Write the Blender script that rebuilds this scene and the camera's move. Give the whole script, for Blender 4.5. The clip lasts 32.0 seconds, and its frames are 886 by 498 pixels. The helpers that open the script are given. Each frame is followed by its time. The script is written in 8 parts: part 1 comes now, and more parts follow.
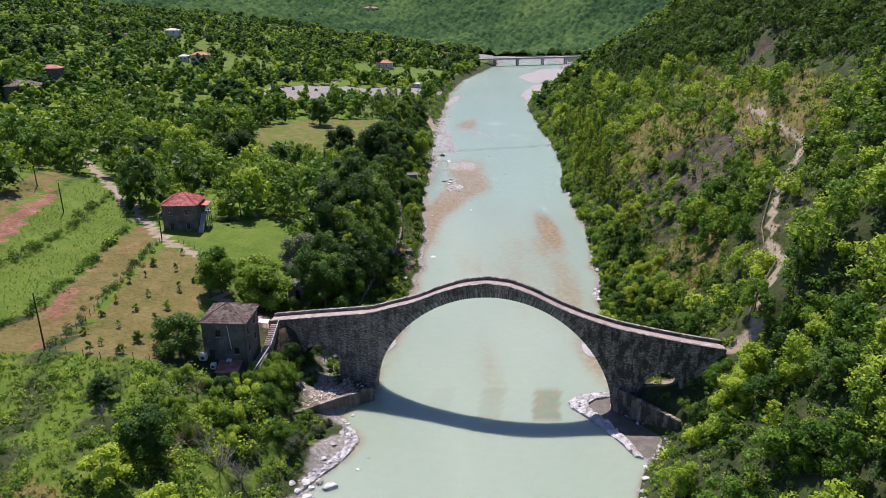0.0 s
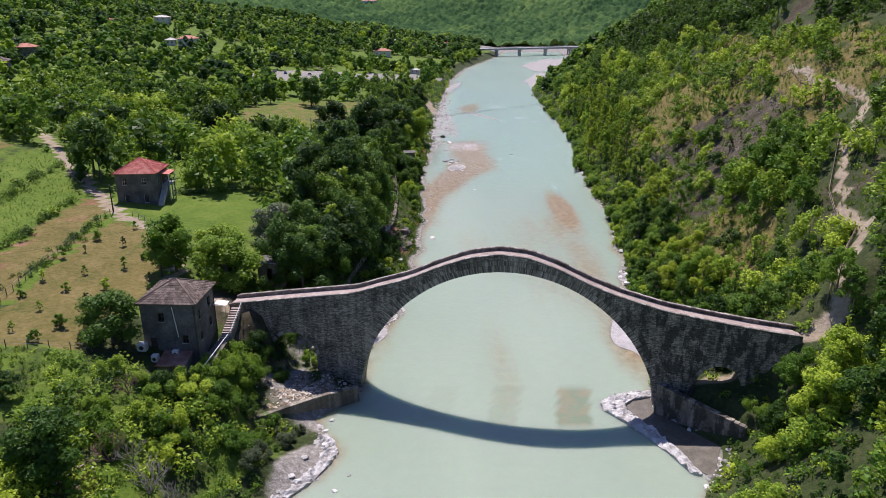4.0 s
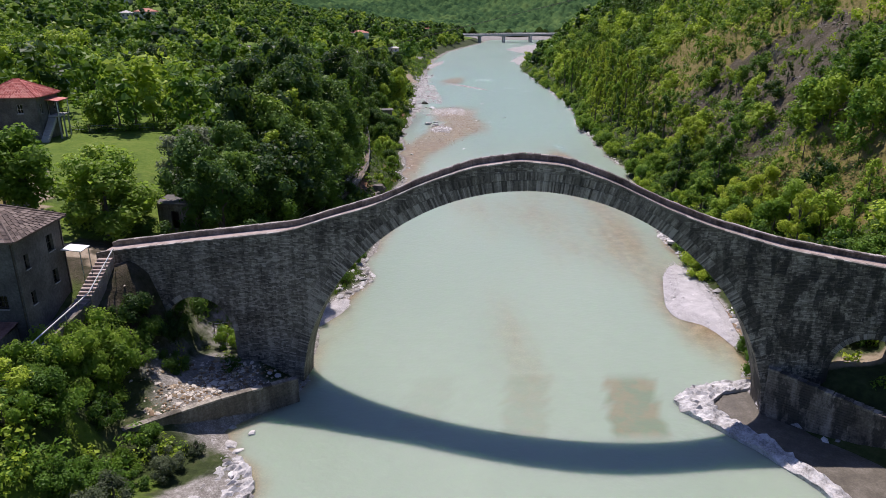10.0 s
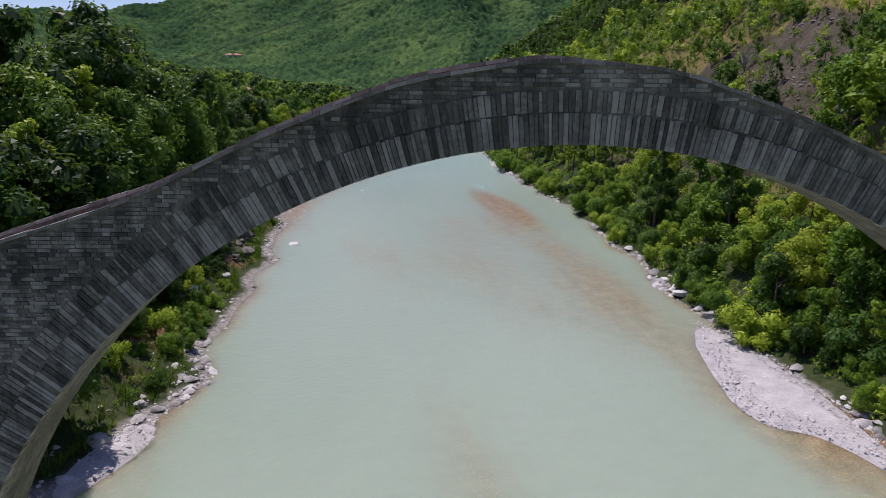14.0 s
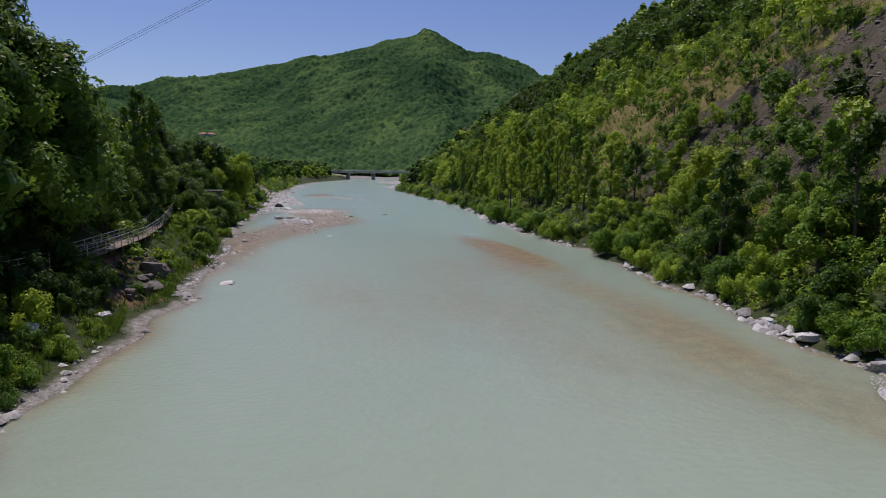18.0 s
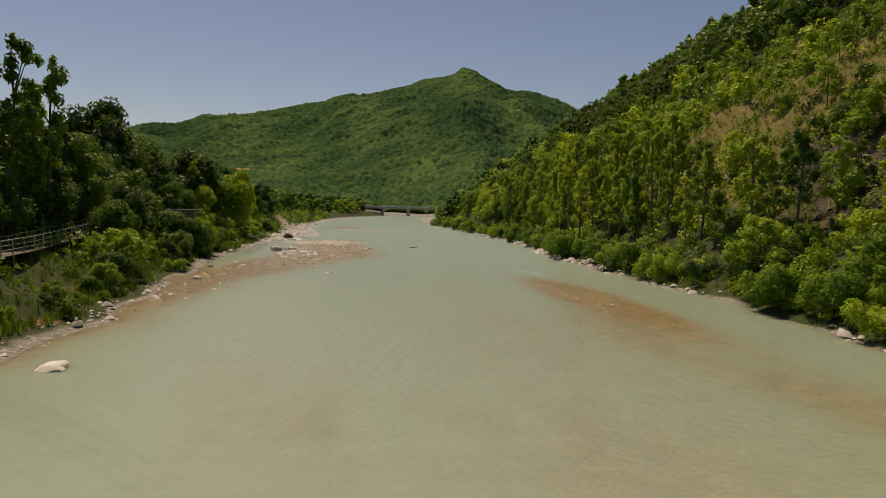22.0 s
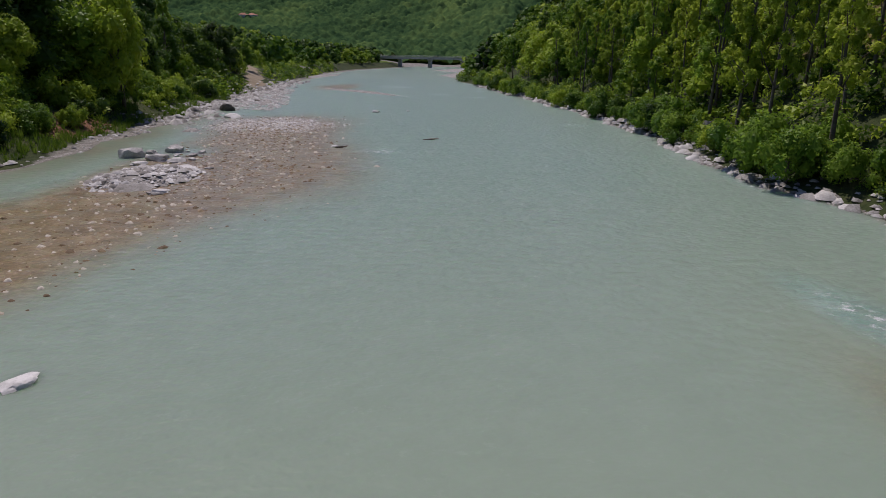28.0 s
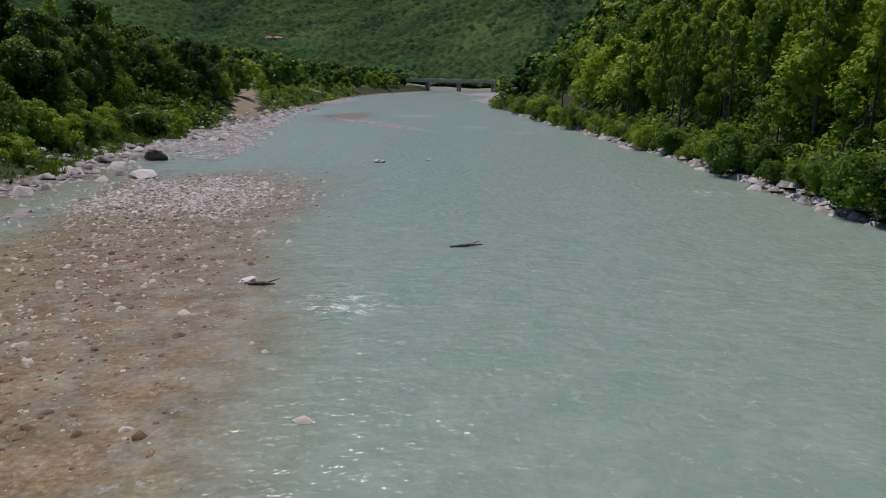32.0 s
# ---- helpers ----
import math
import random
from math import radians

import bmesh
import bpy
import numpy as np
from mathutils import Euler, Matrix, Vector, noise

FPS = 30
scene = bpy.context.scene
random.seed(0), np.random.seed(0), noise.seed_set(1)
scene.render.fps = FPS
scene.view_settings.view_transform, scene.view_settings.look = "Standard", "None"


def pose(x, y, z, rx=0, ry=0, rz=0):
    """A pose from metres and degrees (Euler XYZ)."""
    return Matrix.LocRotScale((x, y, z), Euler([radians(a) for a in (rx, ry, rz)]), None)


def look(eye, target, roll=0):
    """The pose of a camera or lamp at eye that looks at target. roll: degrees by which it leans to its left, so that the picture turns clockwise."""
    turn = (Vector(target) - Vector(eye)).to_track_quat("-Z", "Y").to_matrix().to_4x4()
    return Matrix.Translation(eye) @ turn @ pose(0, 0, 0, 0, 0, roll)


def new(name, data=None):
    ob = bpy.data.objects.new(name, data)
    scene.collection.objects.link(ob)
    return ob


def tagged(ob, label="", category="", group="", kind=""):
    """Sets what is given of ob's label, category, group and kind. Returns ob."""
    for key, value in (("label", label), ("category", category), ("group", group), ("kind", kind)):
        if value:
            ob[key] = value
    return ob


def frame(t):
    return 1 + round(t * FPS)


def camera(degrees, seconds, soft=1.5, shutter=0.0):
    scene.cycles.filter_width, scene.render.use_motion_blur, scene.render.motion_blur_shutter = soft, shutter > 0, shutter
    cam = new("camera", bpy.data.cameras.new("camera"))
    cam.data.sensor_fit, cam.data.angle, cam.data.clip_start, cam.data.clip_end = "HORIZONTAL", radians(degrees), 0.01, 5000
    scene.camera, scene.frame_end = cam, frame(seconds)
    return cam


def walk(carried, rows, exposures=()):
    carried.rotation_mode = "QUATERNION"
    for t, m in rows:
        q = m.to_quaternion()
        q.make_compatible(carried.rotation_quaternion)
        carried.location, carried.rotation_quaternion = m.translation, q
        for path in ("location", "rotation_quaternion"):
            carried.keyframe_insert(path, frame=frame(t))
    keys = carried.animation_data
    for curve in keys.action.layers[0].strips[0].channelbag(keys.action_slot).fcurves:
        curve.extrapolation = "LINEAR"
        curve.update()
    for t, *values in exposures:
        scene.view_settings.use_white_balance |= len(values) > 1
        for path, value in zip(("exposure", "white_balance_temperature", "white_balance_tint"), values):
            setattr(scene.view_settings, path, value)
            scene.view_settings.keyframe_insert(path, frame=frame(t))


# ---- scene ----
cam = camera(65.7, 32.0, 0.8)
METRES, EYE, TILT, LEAN, TURN = 255.5, 64.4, -19.5, 0.0, 0.0
ROWS = [
    (0.0, 0.0, 0.0, 0.0, 0.0, 0.0, -0.0),
    (0.5, -0.0001, 0.0092, -0.0028, -0.0, -0.01, 0.02),
    (1.0, -0.0002, 0.0198, -0.0056, -0.0, 0.0, 0.04),
    (1.5, -0.0003, 0.0308, -0.0082, 0.0, 0.0, 0.05),
    (2.0, -0.0003, 0.0421, -0.0106, 0.01, -0.0, 0.05),
    (2.5, -0.0004, 0.0538, -0.0129, 0.01, 0.0, 0.06),
    (3.0, -0.0005, 0.0656, -0.0152, 0.01, 0.01, 0.06),
    (3.5, -0.0006, 0.0775, -0.0174, 0.0, 0.03, 0.07),
    (5.5, -0.0016, 0.1256, -0.0263, -0.04, 0.07, 0.03),
    (6.0, -0.0015, 0.1372, -0.0287, -0.02, 0.1, 0.05),
    (6.5, -0.0016, 0.1483, -0.0313, -0.01, 0.1, 0.05),
    (7.0, -0.0016, 0.1589, -0.034, 0.0, 0.1, 0.05),
    (7.5, -0.0017, 0.1693, -0.0368, -0.01, 0.09, 0.06),
    (8.0, -0.0018, 0.1795, -0.0397, -0.13, 0.09, 0.1),
    (8.5, -0.0017, 0.19, -0.0426, -0.38, 0.09, 0.18),
    (9.0, -0.0019, 0.2006, -0.0454, -0.65, 0.08, 0.25),
    (9.5, -0.0021, 0.2117, -0.0479, -0.96, 0.09, 0.32),
    (10.0, -0.0022, 0.2236, -0.0506, -1.5, 0.27, 0.51),
    (10.5, -0.002, 0.2374, -0.052, -2.52, 0.94, 0.82),
    (11.0, -0.002, 0.254, -0.0527, -3.52, 1.78, 1.16),
    (11.5, -0.0016, 0.2721, -0.0524, -4.26, 2.55, 1.38),
    (12.0, -0.0012, 0.2913, -0.0519, -5.4, 3.31, 1.75),
    (12.5, -0.0006, 0.3115, -0.0511, -6.59, 4.05, 2.12),
    (13.0, 0.0004, 0.3315, -0.0504, -7.72, 4.71, 2.43),
    (13.5, 0.0018, 0.3515, -0.0498, -8.85, 5.23, 2.81),
    (14.0, 0.0029, 0.3689, -0.05, -9.84, 5.62, 3.04),
    (14.5, 0.0038, 0.3838, -0.0509, -10.76, 5.95, 3.29),
    (16.5, 0.0078, 0.4316, -0.0583, -11.82, 7.97, 3.64),
    (17.0, 0.0096, 0.4432, -0.0579, -11.84, 9.42, 3.59),
    (17.5, 0.0115, 0.455, -0.057, -11.88, 10.98, 3.52),
    (18.0, 0.0134, 0.467, -0.0561, -11.92, 12.48, 3.45),
    (18.5, 0.0155, 0.4793, -0.0547, -11.93, 13.96, 3.34),
    (19.0, 0.0176, 0.4919, -0.0524, -11.68, 15.28, 3.15),
    (19.5, 0.02, 0.5053, -0.0496, -10.98, 16.26, 2.81),
    (20.0, 0.0229, 0.5207, -0.0461, -10.27, 17.19, 2.44),
    (20.5, 0.0262, 0.5384, -0.0417, -9.8, 17.92, 2.21),
    (21.0, 0.0298, 0.5578, -0.0369, -9.5, 18.15, 2.03),
    (21.5, 0.0336, 0.5785, -0.031, -9.32, 17.21, 1.99),
    (22.0, 0.0372, 0.5998, -0.0239, -9.2, 15.93, 1.95),
    (22.5, 0.0408, 0.6205, -0.0165, -9.0, 14.68, 1.91),
    (23.0, 0.044, 0.64, -0.0095, -8.68, 13.38, 1.82),
    (23.5, 0.0468, 0.6585, -0.0027, -8.31, 12.08, 1.71),
    (24.0, 0.0493, 0.6763, 0.0038, -8.03, 10.75, 1.62),
    (24.5, 0.0518, 0.6937, 0.01, -7.81, 9.43, 1.59),
    (25.0, 0.0542, 0.7115, 0.0163, -7.61, 8.16, 1.56),
    (25.5, 0.0566, 0.73, 0.0227, -7.47, 6.88, 1.54),
    (26.0, 0.059, 0.7494, 0.0294, -7.37, 5.62, 1.55),
    (26.5, 0.0614, 0.7695, 0.0363, -7.32, 4.4, 1.57),
    (28.5, 0.071, 0.8481, 0.0655, -7.26, 3.82, 1.43),
    (29.0, 0.073, 0.8666, 0.072, -7.08, 3.83, 1.37),
    (29.5, 0.0748, 0.8838, 0.078, -6.84, 3.85, 1.28),
    (30.0, 0.0765, 0.9002, 0.0838, -6.5, 3.85, 1.19),
    (30.5, 0.0782, 0.916, 0.0894, -6.15, 4.02, 1.08),
    (31.0, 0.0799, 0.9314, 0.0948, -5.8, 4.25, 0.99),
    (31.5, 0.0815, 0.9465, 0.1001, -5.45, 4.88, 0.88),
    (32.0, 0.0829, 0.9613, 0.1053, -5.12, 5.69, 0.78),
]
# seconds, stops, kelvin, tint: the clip's own exposure and white balance drift
EXPO = [(0.0, 0.27, 6430, 22), (6.0, 0.19, 6400, 22), (9.0, 0.12, 6420, 22), (12.0, 0.03, 6460, 24), (14.5, -0.23, 6300, 25), (17.0, -0.5, 6210, 22), (19.0, -0.48, 7150, 21), (20.0, -0.43, 8350, 17), (21.0, -0.46, 9300, 15),
        (22.0, -0.51, 9900, 14), (23.0, -0.55, 9400, 14), (24.0, -0.61, 7950, 18), (25.0, -0.65, 7050, 21), (26.0, -0.73, 6640, 23), (29.0, -0.82, 6580, 20), (32.0, -0.84, 6580, 20)]
walk(cam, [(t, pose(0, 0, EYE, TILT, LEAN, TURN) @ pose(METRES * x, METRES * y, METRES * z, 90 + pitch, roll, yaw)) for t, x, y, z, yaw, pitch, roll in ROWS], EXPO)

# ---- world and sun ----
SUN_EL, SUN_AZ = 62.0, -17.0          # degrees up, degrees from +y towards +x
world = bpy.data.worlds.new("world")
scene.world = world
world.use_nodes = True
wn = world.node_tree.nodes
sky = wn.new("ShaderNodeTexSky")
sky.sky_type = "NISHITA"
sky.sun_disc = False
sky.sun_elevation = radians(SUN_EL)
sky.sun_rotation = radians(SUN_AZ)
sky.altitude, sky.air_density, sky.dust_density, sky.ozone_density = 300, 1.0, 0.7, 5.0
pale = wn.new("ShaderNodeHueSaturation")
pale.inputs["Saturation"].default_value = 1.10
pale.inputs["Hue"].default_value = 0.512
world.node_tree.links.new(sky.outputs[0], pale.inputs["Color"])
world.node_tree.links.new(pale.outputs[0], wn["Background"].inputs[0])
wn["Background"].inputs[1].default_value = 0.115
sun = new("sun", bpy.data.lights.new("sun", "SUN"))
sun.data.energy, sun.data.angle, sun.data.color = 5.0, radians(0.55), (1.0, 0.95, 0.87)
_e, _a = radians(SUN_EL), radians(SUN_AZ)
SUN_DIR = Vector((math.cos(_e) * math.sin(_a), math.cos(_e) * math.cos(_a), math.sin(_e)))
sun.matrix_world = look(SUN_DIR * 200, (0, 0, 0))

# ---- materials ----


def nodes_of(name):
    m = bpy.data.materials.new(name)
    m.use_nodes = True
    t = m.node_tree
    return m, t, t.nodes["Principled BSDF"]


def add(t, kind, **values):
    n = t.nodes.new(kind)
    for k, v in values.items():
        if k in n.inputs:
            n.inputs[k].default_value = v
    return n


def noise_at(t, scale, detail=5.0, rough=0.6, coord=None, distort=0.0):
    n = add(t, "ShaderNodeTexNoise", Scale=scale, Detail=detail, Roughness=rough, Distortion=distort)
    if coord is not None:
        t.links.new(coord, n.inputs["Vector"])
    return n.outputs["Fac"]


def ramp(t, fac, *stops):
    n = t.nodes.new("ShaderNodeValToRGB")
    els = n.color_ramp.elements
    while len(els) < len(stops):
        els.new(0.5)
    for el, (p, c) in zip(els, stops):
        el.position, el.color = p, (*c, 1)
    t.links.new(fac, n.inputs[0])
    return n.outputs[0]


def mixc(t, fac, a, b, blend="MIX"):
    n = t.nodes.new("ShaderNodeMix")
    n.data_type, n.blend_type = "RGBA", blend
    for sock, v in ((n.inputs[0], fac), (n.inputs[6], a), (n.inputs[7], b)):
        if isinstance(v, (int, float)):
            sock.default_value = v
        elif isinstance(v, tuple):
            sock.default_value = (*v, 1)
        else:
            t.links.new(v, sock)
    return n.outputs[2]


def calc(t, op, a, b=None, clamp=False):
    n = t.nodes.new("ShaderNodeMath")
    n.operation, n.use_clamp = op, clamp
    for sock, v in zip(n.inputs, (a, b)):
        if v is None:
            continue
        if isinstance(v, (int, float)):
            sock.default_value = v
        else:
            t.links.new(v, sock)
    return n.outputs[0]


def spot(t, fac, lo, hi):
    n = add(t, "ShaderNodeMapRange", **{"From Min": lo, "From Max": hi})
    n.interpolation_type = "SMOOTHSTEP"
    t.links.new(fac, n.inputs[0])
    return n.outputs[0]


def bump(t, bsdf, height, strength=0.5, dist=0.05):
    n = add(t, "ShaderNodeBump", Strength=strength, Distance=dist)
    t.links.new(height, n.inputs["Height"])
    t.links.new(n.outputs[0], bsdf.inputs["Normal"])


def position(t):
    return t.nodes.new("ShaderNodeNewGeometry").outputs["Position"]


def island(t):
    return t.nodes.new("ShaderNodeNewGeometry").outputs["Random Per Island"]


def own_random(t):
    return t.nodes.new("ShaderNodeObjectInfo").outputs["Random"]


def attr(t, name):
    n = t.nodes.new("ShaderNodeAttribute")
    n.attribute_name = name
    return n


def rough_surface(name, dark, mid, light, big, small, roughness=0.85, relief=0.4, dist=0.03, vary=0.0, metal=0.0, pieces=False, streak=0.0, lichen=0.0):
    """A weathered surface: large stains over fine grain, with a relief of the grain."""
    m, t, b = nodes_of(name)
    p = position(t)
    a = noise_at(t, big, 4, 0.6, p)
    g = noise_at(t, small, 6, 0.7, p)
    f = calc(t, "ADD", calc(t, "MULTIPLY", a, 0.55), calc(t, "MULTIPLY", g, 0.45))
    if vary:
        r = calc(t, "FRACT", calc(t, "ADD", island(t), own_random(t))) if pieces else own_random(t)
        f = calc(t, "ADD", f, calc(t, "MULTIPLY", calc(t, "SUBTRACT", r, 0.5), vary))
    if streak:
        mp = t.nodes.new("ShaderNodeMapping")
        mp.inputs["Scale"].default_value = (1.0, 1.0, 0.09)
        t.links.new(p, mp.inputs[0])
        run = noise_at(t, 1.6, 5, 0.65, mp.outputs[0])
        f = calc(t, "ADD", f, calc(t, "MULTIPLY", calc(t, "SUBTRACT", run, 0.5), streak))
    c = ramp(t, f, (0.32, dark), (0.5, mid), (0.68, light))
    if lichen:
        # black lichen run down the stones towards one bank
        sx = t.nodes.new("ShaderNodeSeparateXYZ")
        t.links.new(position(t), sx.inputs[0])
        run = t.nodes.new("ShaderNodeMapping")
        run.inputs["Scale"].default_value = (1.0, 1.0, 0.4)
        t.links.new(position(t), run.inputs[0])
        black = calc(t, "MULTIPLY", spot(t, noise_at(t, 0.9, 5, 0.65, run.outputs[0]), 0.46, 0.56), spot(t, sx.outputs[0], 19.0, 27.0))
        c = mixc(t, calc(t, "MULTIPLY", black, lichen), c, (0.028, 0.026, 0.022))
    t.links.new(c, b.inputs["Base Color"])
    b.inputs["Roughness"].default_value = roughness
    b.inputs["Metallic"].default_value = metal
    bump(t, b, g, relief, dist)
    return m


def leaf_material(name, dark, mid, light, tint_name="", trans=0.35, gloss=0.15, clumps=0.0):
    """Leaves: each leaf and each tree a little different in green; thin, so some light comes through."""
    m, t, b = nodes_of(name)
    r = island(t)
    if tint_name:
        tr = attr(t, tint_name).outputs["Fac"]
    else:
        tr = own_random(t)
    w = noise_at(t, 0.035, 2, 0.5, position(t))
    f = calc(t, "ADD", calc(t, "MULTIPLY", tr, 0.70), calc(t, "ADD", calc(t, "MULTIPLY", r, 0.20), calc(t, "MULTIPLY", w, 0.15)))
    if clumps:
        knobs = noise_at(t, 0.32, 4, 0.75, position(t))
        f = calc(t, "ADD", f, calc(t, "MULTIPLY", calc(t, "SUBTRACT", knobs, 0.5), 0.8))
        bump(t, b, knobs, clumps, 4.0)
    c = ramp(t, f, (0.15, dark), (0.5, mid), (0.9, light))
    t.links.new(c, b.inputs["Base Color"])
    b.inputs["Roughness"].default_value = 0.5
    b.inputs["Specular IOR Level"].default_value = gloss
    tl = t.nodes.new("ShaderNodeBsdfTranslucent")
    t.links.new(mixc(t, 0.22, c, (0.33, 0.50, 0.04)), tl.inputs["Color"])
    mx = t.nodes.new("ShaderNodeMixShader")
    mx.inputs[0].default_value = trans
    t.links.new(b.outputs[0], mx.inputs[1])
    t.links.new(tl.outputs[0], mx.inputs[2])
    t.links.new(mx.outputs[0], t.nodes["Material Output"].inputs["Surface"])
    return m


DARK_L, MID_L, LIGHT_L = (0.013, 0.044, 0.009), (0.108, 0.222, 0.024), (0.430, 0.540, 0.052)
LEAF = leaf_material("leaves", DARK_L, MID_L, LIGHT_L)
LEAF_WOOD = leaf_material("wood_leaves", DARK_L, MID_L, LIGHT_L, "tint")
# mountain leaves: distance haze is mixed into the green as a bluish cast
LEAF_HAZY = leaf_material("hazy_far_leaves", (0.024, 0.060, 0.028), (0.066, 0.126, 0.046), (0.140, 0.215, 0.066), "tint", 0.1, 0.0, 0.15)
LEAF_DEEP = leaf_material("deep_leaves", (0.018, 0.050, 0.012), (0.058, 0.132, 0.023), (0.160, 0.270, 0.040))
LEAF_GREY = leaf_material("olive_leaves", (0.050, 0.070, 0.036), (0.120, 0.150, 0.085), (0.220, 0.250, 0.150))
LEAF_LIME = leaf_material("lime_leaves", (0.085, 0.185, 0.026), (0.185, 0.310, 0.042), (0.330, 0.450, 0.065), "", 0.58)
LEAF_GOLD = leaf_material("yellow_green_leaves", (0.130, 0.215, 0.028), (0.280, 0.365, 0.042), (0.450, 0.520, 0.066), "", 0.60)
GRASS = leaf_material("grass_blades", (0.035, 0.085, 0.012), (0.085, 0.175, 0.020), (0.200, 0.290, 0.045), "tint", 0.3)
BARK = rough_surface("bark", (0.05, 0.04, 0.03), (0.11, 0.09, 0.07), (0.20, 0.18, 0.15), 1.2, 14, 0.9, 0.6, 0.04)
STONE = rough_surface("grey_masonry", (0.055, 0.048, 0.037), (0.156, 0.138, 0.111), (0.33, 0.30, 0.255), 0.35, 5.0, 0.9, 0.5, 0.03, streak=0.5, lichen=0.8)
STONE_PIECE = rough_surface("masonry_stones", (0.062, 0.054, 0.042), (0.186, 0.165, 0.133), (0.42, 0.38, 0.315), 0.35, 6.0, 0.9, 0.5, 0.02, 0.26, 0, True, 0.55, 0.8)
VOUSSOIR = rough_surface("voussoir_stone", (0.073, 0.064, 0.051), (0.208, 0.186, 0.154), (0.42, 0.38, 0.325), 0.4, 6.0, 0.9, 0.5, 0.02, 0.32, streak=0.5)
COPING = rough_surface("worn_coping", (0.12, 0.105, 0.09), (0.24, 0.215, 0.19), (0.40, 0.365, 0.33), 0.6, 7.0, 0.9, 0.5, 0.02, 0.3)
DECK = rough_surface("cobbled_deck", (0.21, 0.160, 0.135), (0.36, 0.285, 0.25), (0.52, 0.44, 0.40), 0.8, 9.0, 0.9, 0.6, 0.04)
ROCK = rough_surface("river_rock", (0.16, 0.152, 0.140), (0.38, 0.368, 0.352), (0.60, 0.59, 0.575), 1.5, 9.0, 0.85, 0.5, 0.04, 0.3, 0, True)
PLASTER = rough_surface("old_grey_plaster", (0.045, 0.041, 0.036), (0.118, 0.112, 0.102), (0.235, 0.222, 0.205), 0.5, 5.0, 0.9, 0.4, 0.02)
SLATE = rough_surface("stone_roof_slabs", (0.055, 0.038, 0.030), (0.118, 0.085, 0.068), (0.205, 0.158, 0.132), 0.6, 8.0, 0.85, 0.4, 0.02, 0.35, 0, True)
RED_TILE = rough_surface("red_roof_tiles", (0.20, 0.030, 0.022), (0.40, 0.075, 0.055), (0.52, 0.20, 0.16), 0.5, 7.0, 0.8, 0.4, 0.02, 0.3, 0, True)
TIMBER = rough_surface("grey_timber", (0.08, 0.06, 0.045), (0.18, 0.14, 0.105), (0.31, 0.25, 0.195), 1.5, 14, 0.85, 0.4, 0.01, 0.2)
DARKWOOD = rough_surface("dark_timber", (0.025, 0.02, 0.016), (0.055, 0.045, 0.036), (0.10, 0.085, 0.07), 1.5, 14, 0.8, 0.4, 0.01)
CONCRETE = rough_surface("concrete", (0.27, 0.265, 0.255), (0.40, 0.395, 0.38), (0.52, 0.51, 0.49), 0.3, 4.0, 0.85, 0.3, 0.01)
STEEL = rough_surface("galvanised_steel", (0.25, 0.25, 0.25), (0.42, 0.42, 0.42), (0.55, 0.55, 0.55), 0.8, 9, 0.45, 0.15, 0.005, 0, 0.9)
RUST = rough_surface("rusty_sheet", (0.14, 0.06, 0.04), (0.27, 0.14, 0.10), (0.42, 0.30, 0.25), 0.8, 7, 0.7, 0.3, 0.01)
WHITE = rough_surface("white_paint", (0.55, 0.55, 0.53), (0.72, 0.72, 0.70), (0.82, 0.82, 0.80), 0.8, 8, 0.6, 0.15, 0.005)
DARKGLASS, _t, _b = nodes_of("window_glass")
_b.inputs["Base Color"].default_value = (0.012, 0.014, 0.016, 1)
_b.inputs["Roughness"].default_value = 0.075
GRAVEL_PIECE = rough_surface("pebbles", (0.15, 0.098, 0.050), (0.31, 0.23, 0.135), (0.60, 0.55, 0.47), 1.2, 9.0, 0.8, 0.3, 0.02, 0.75, 0, True)


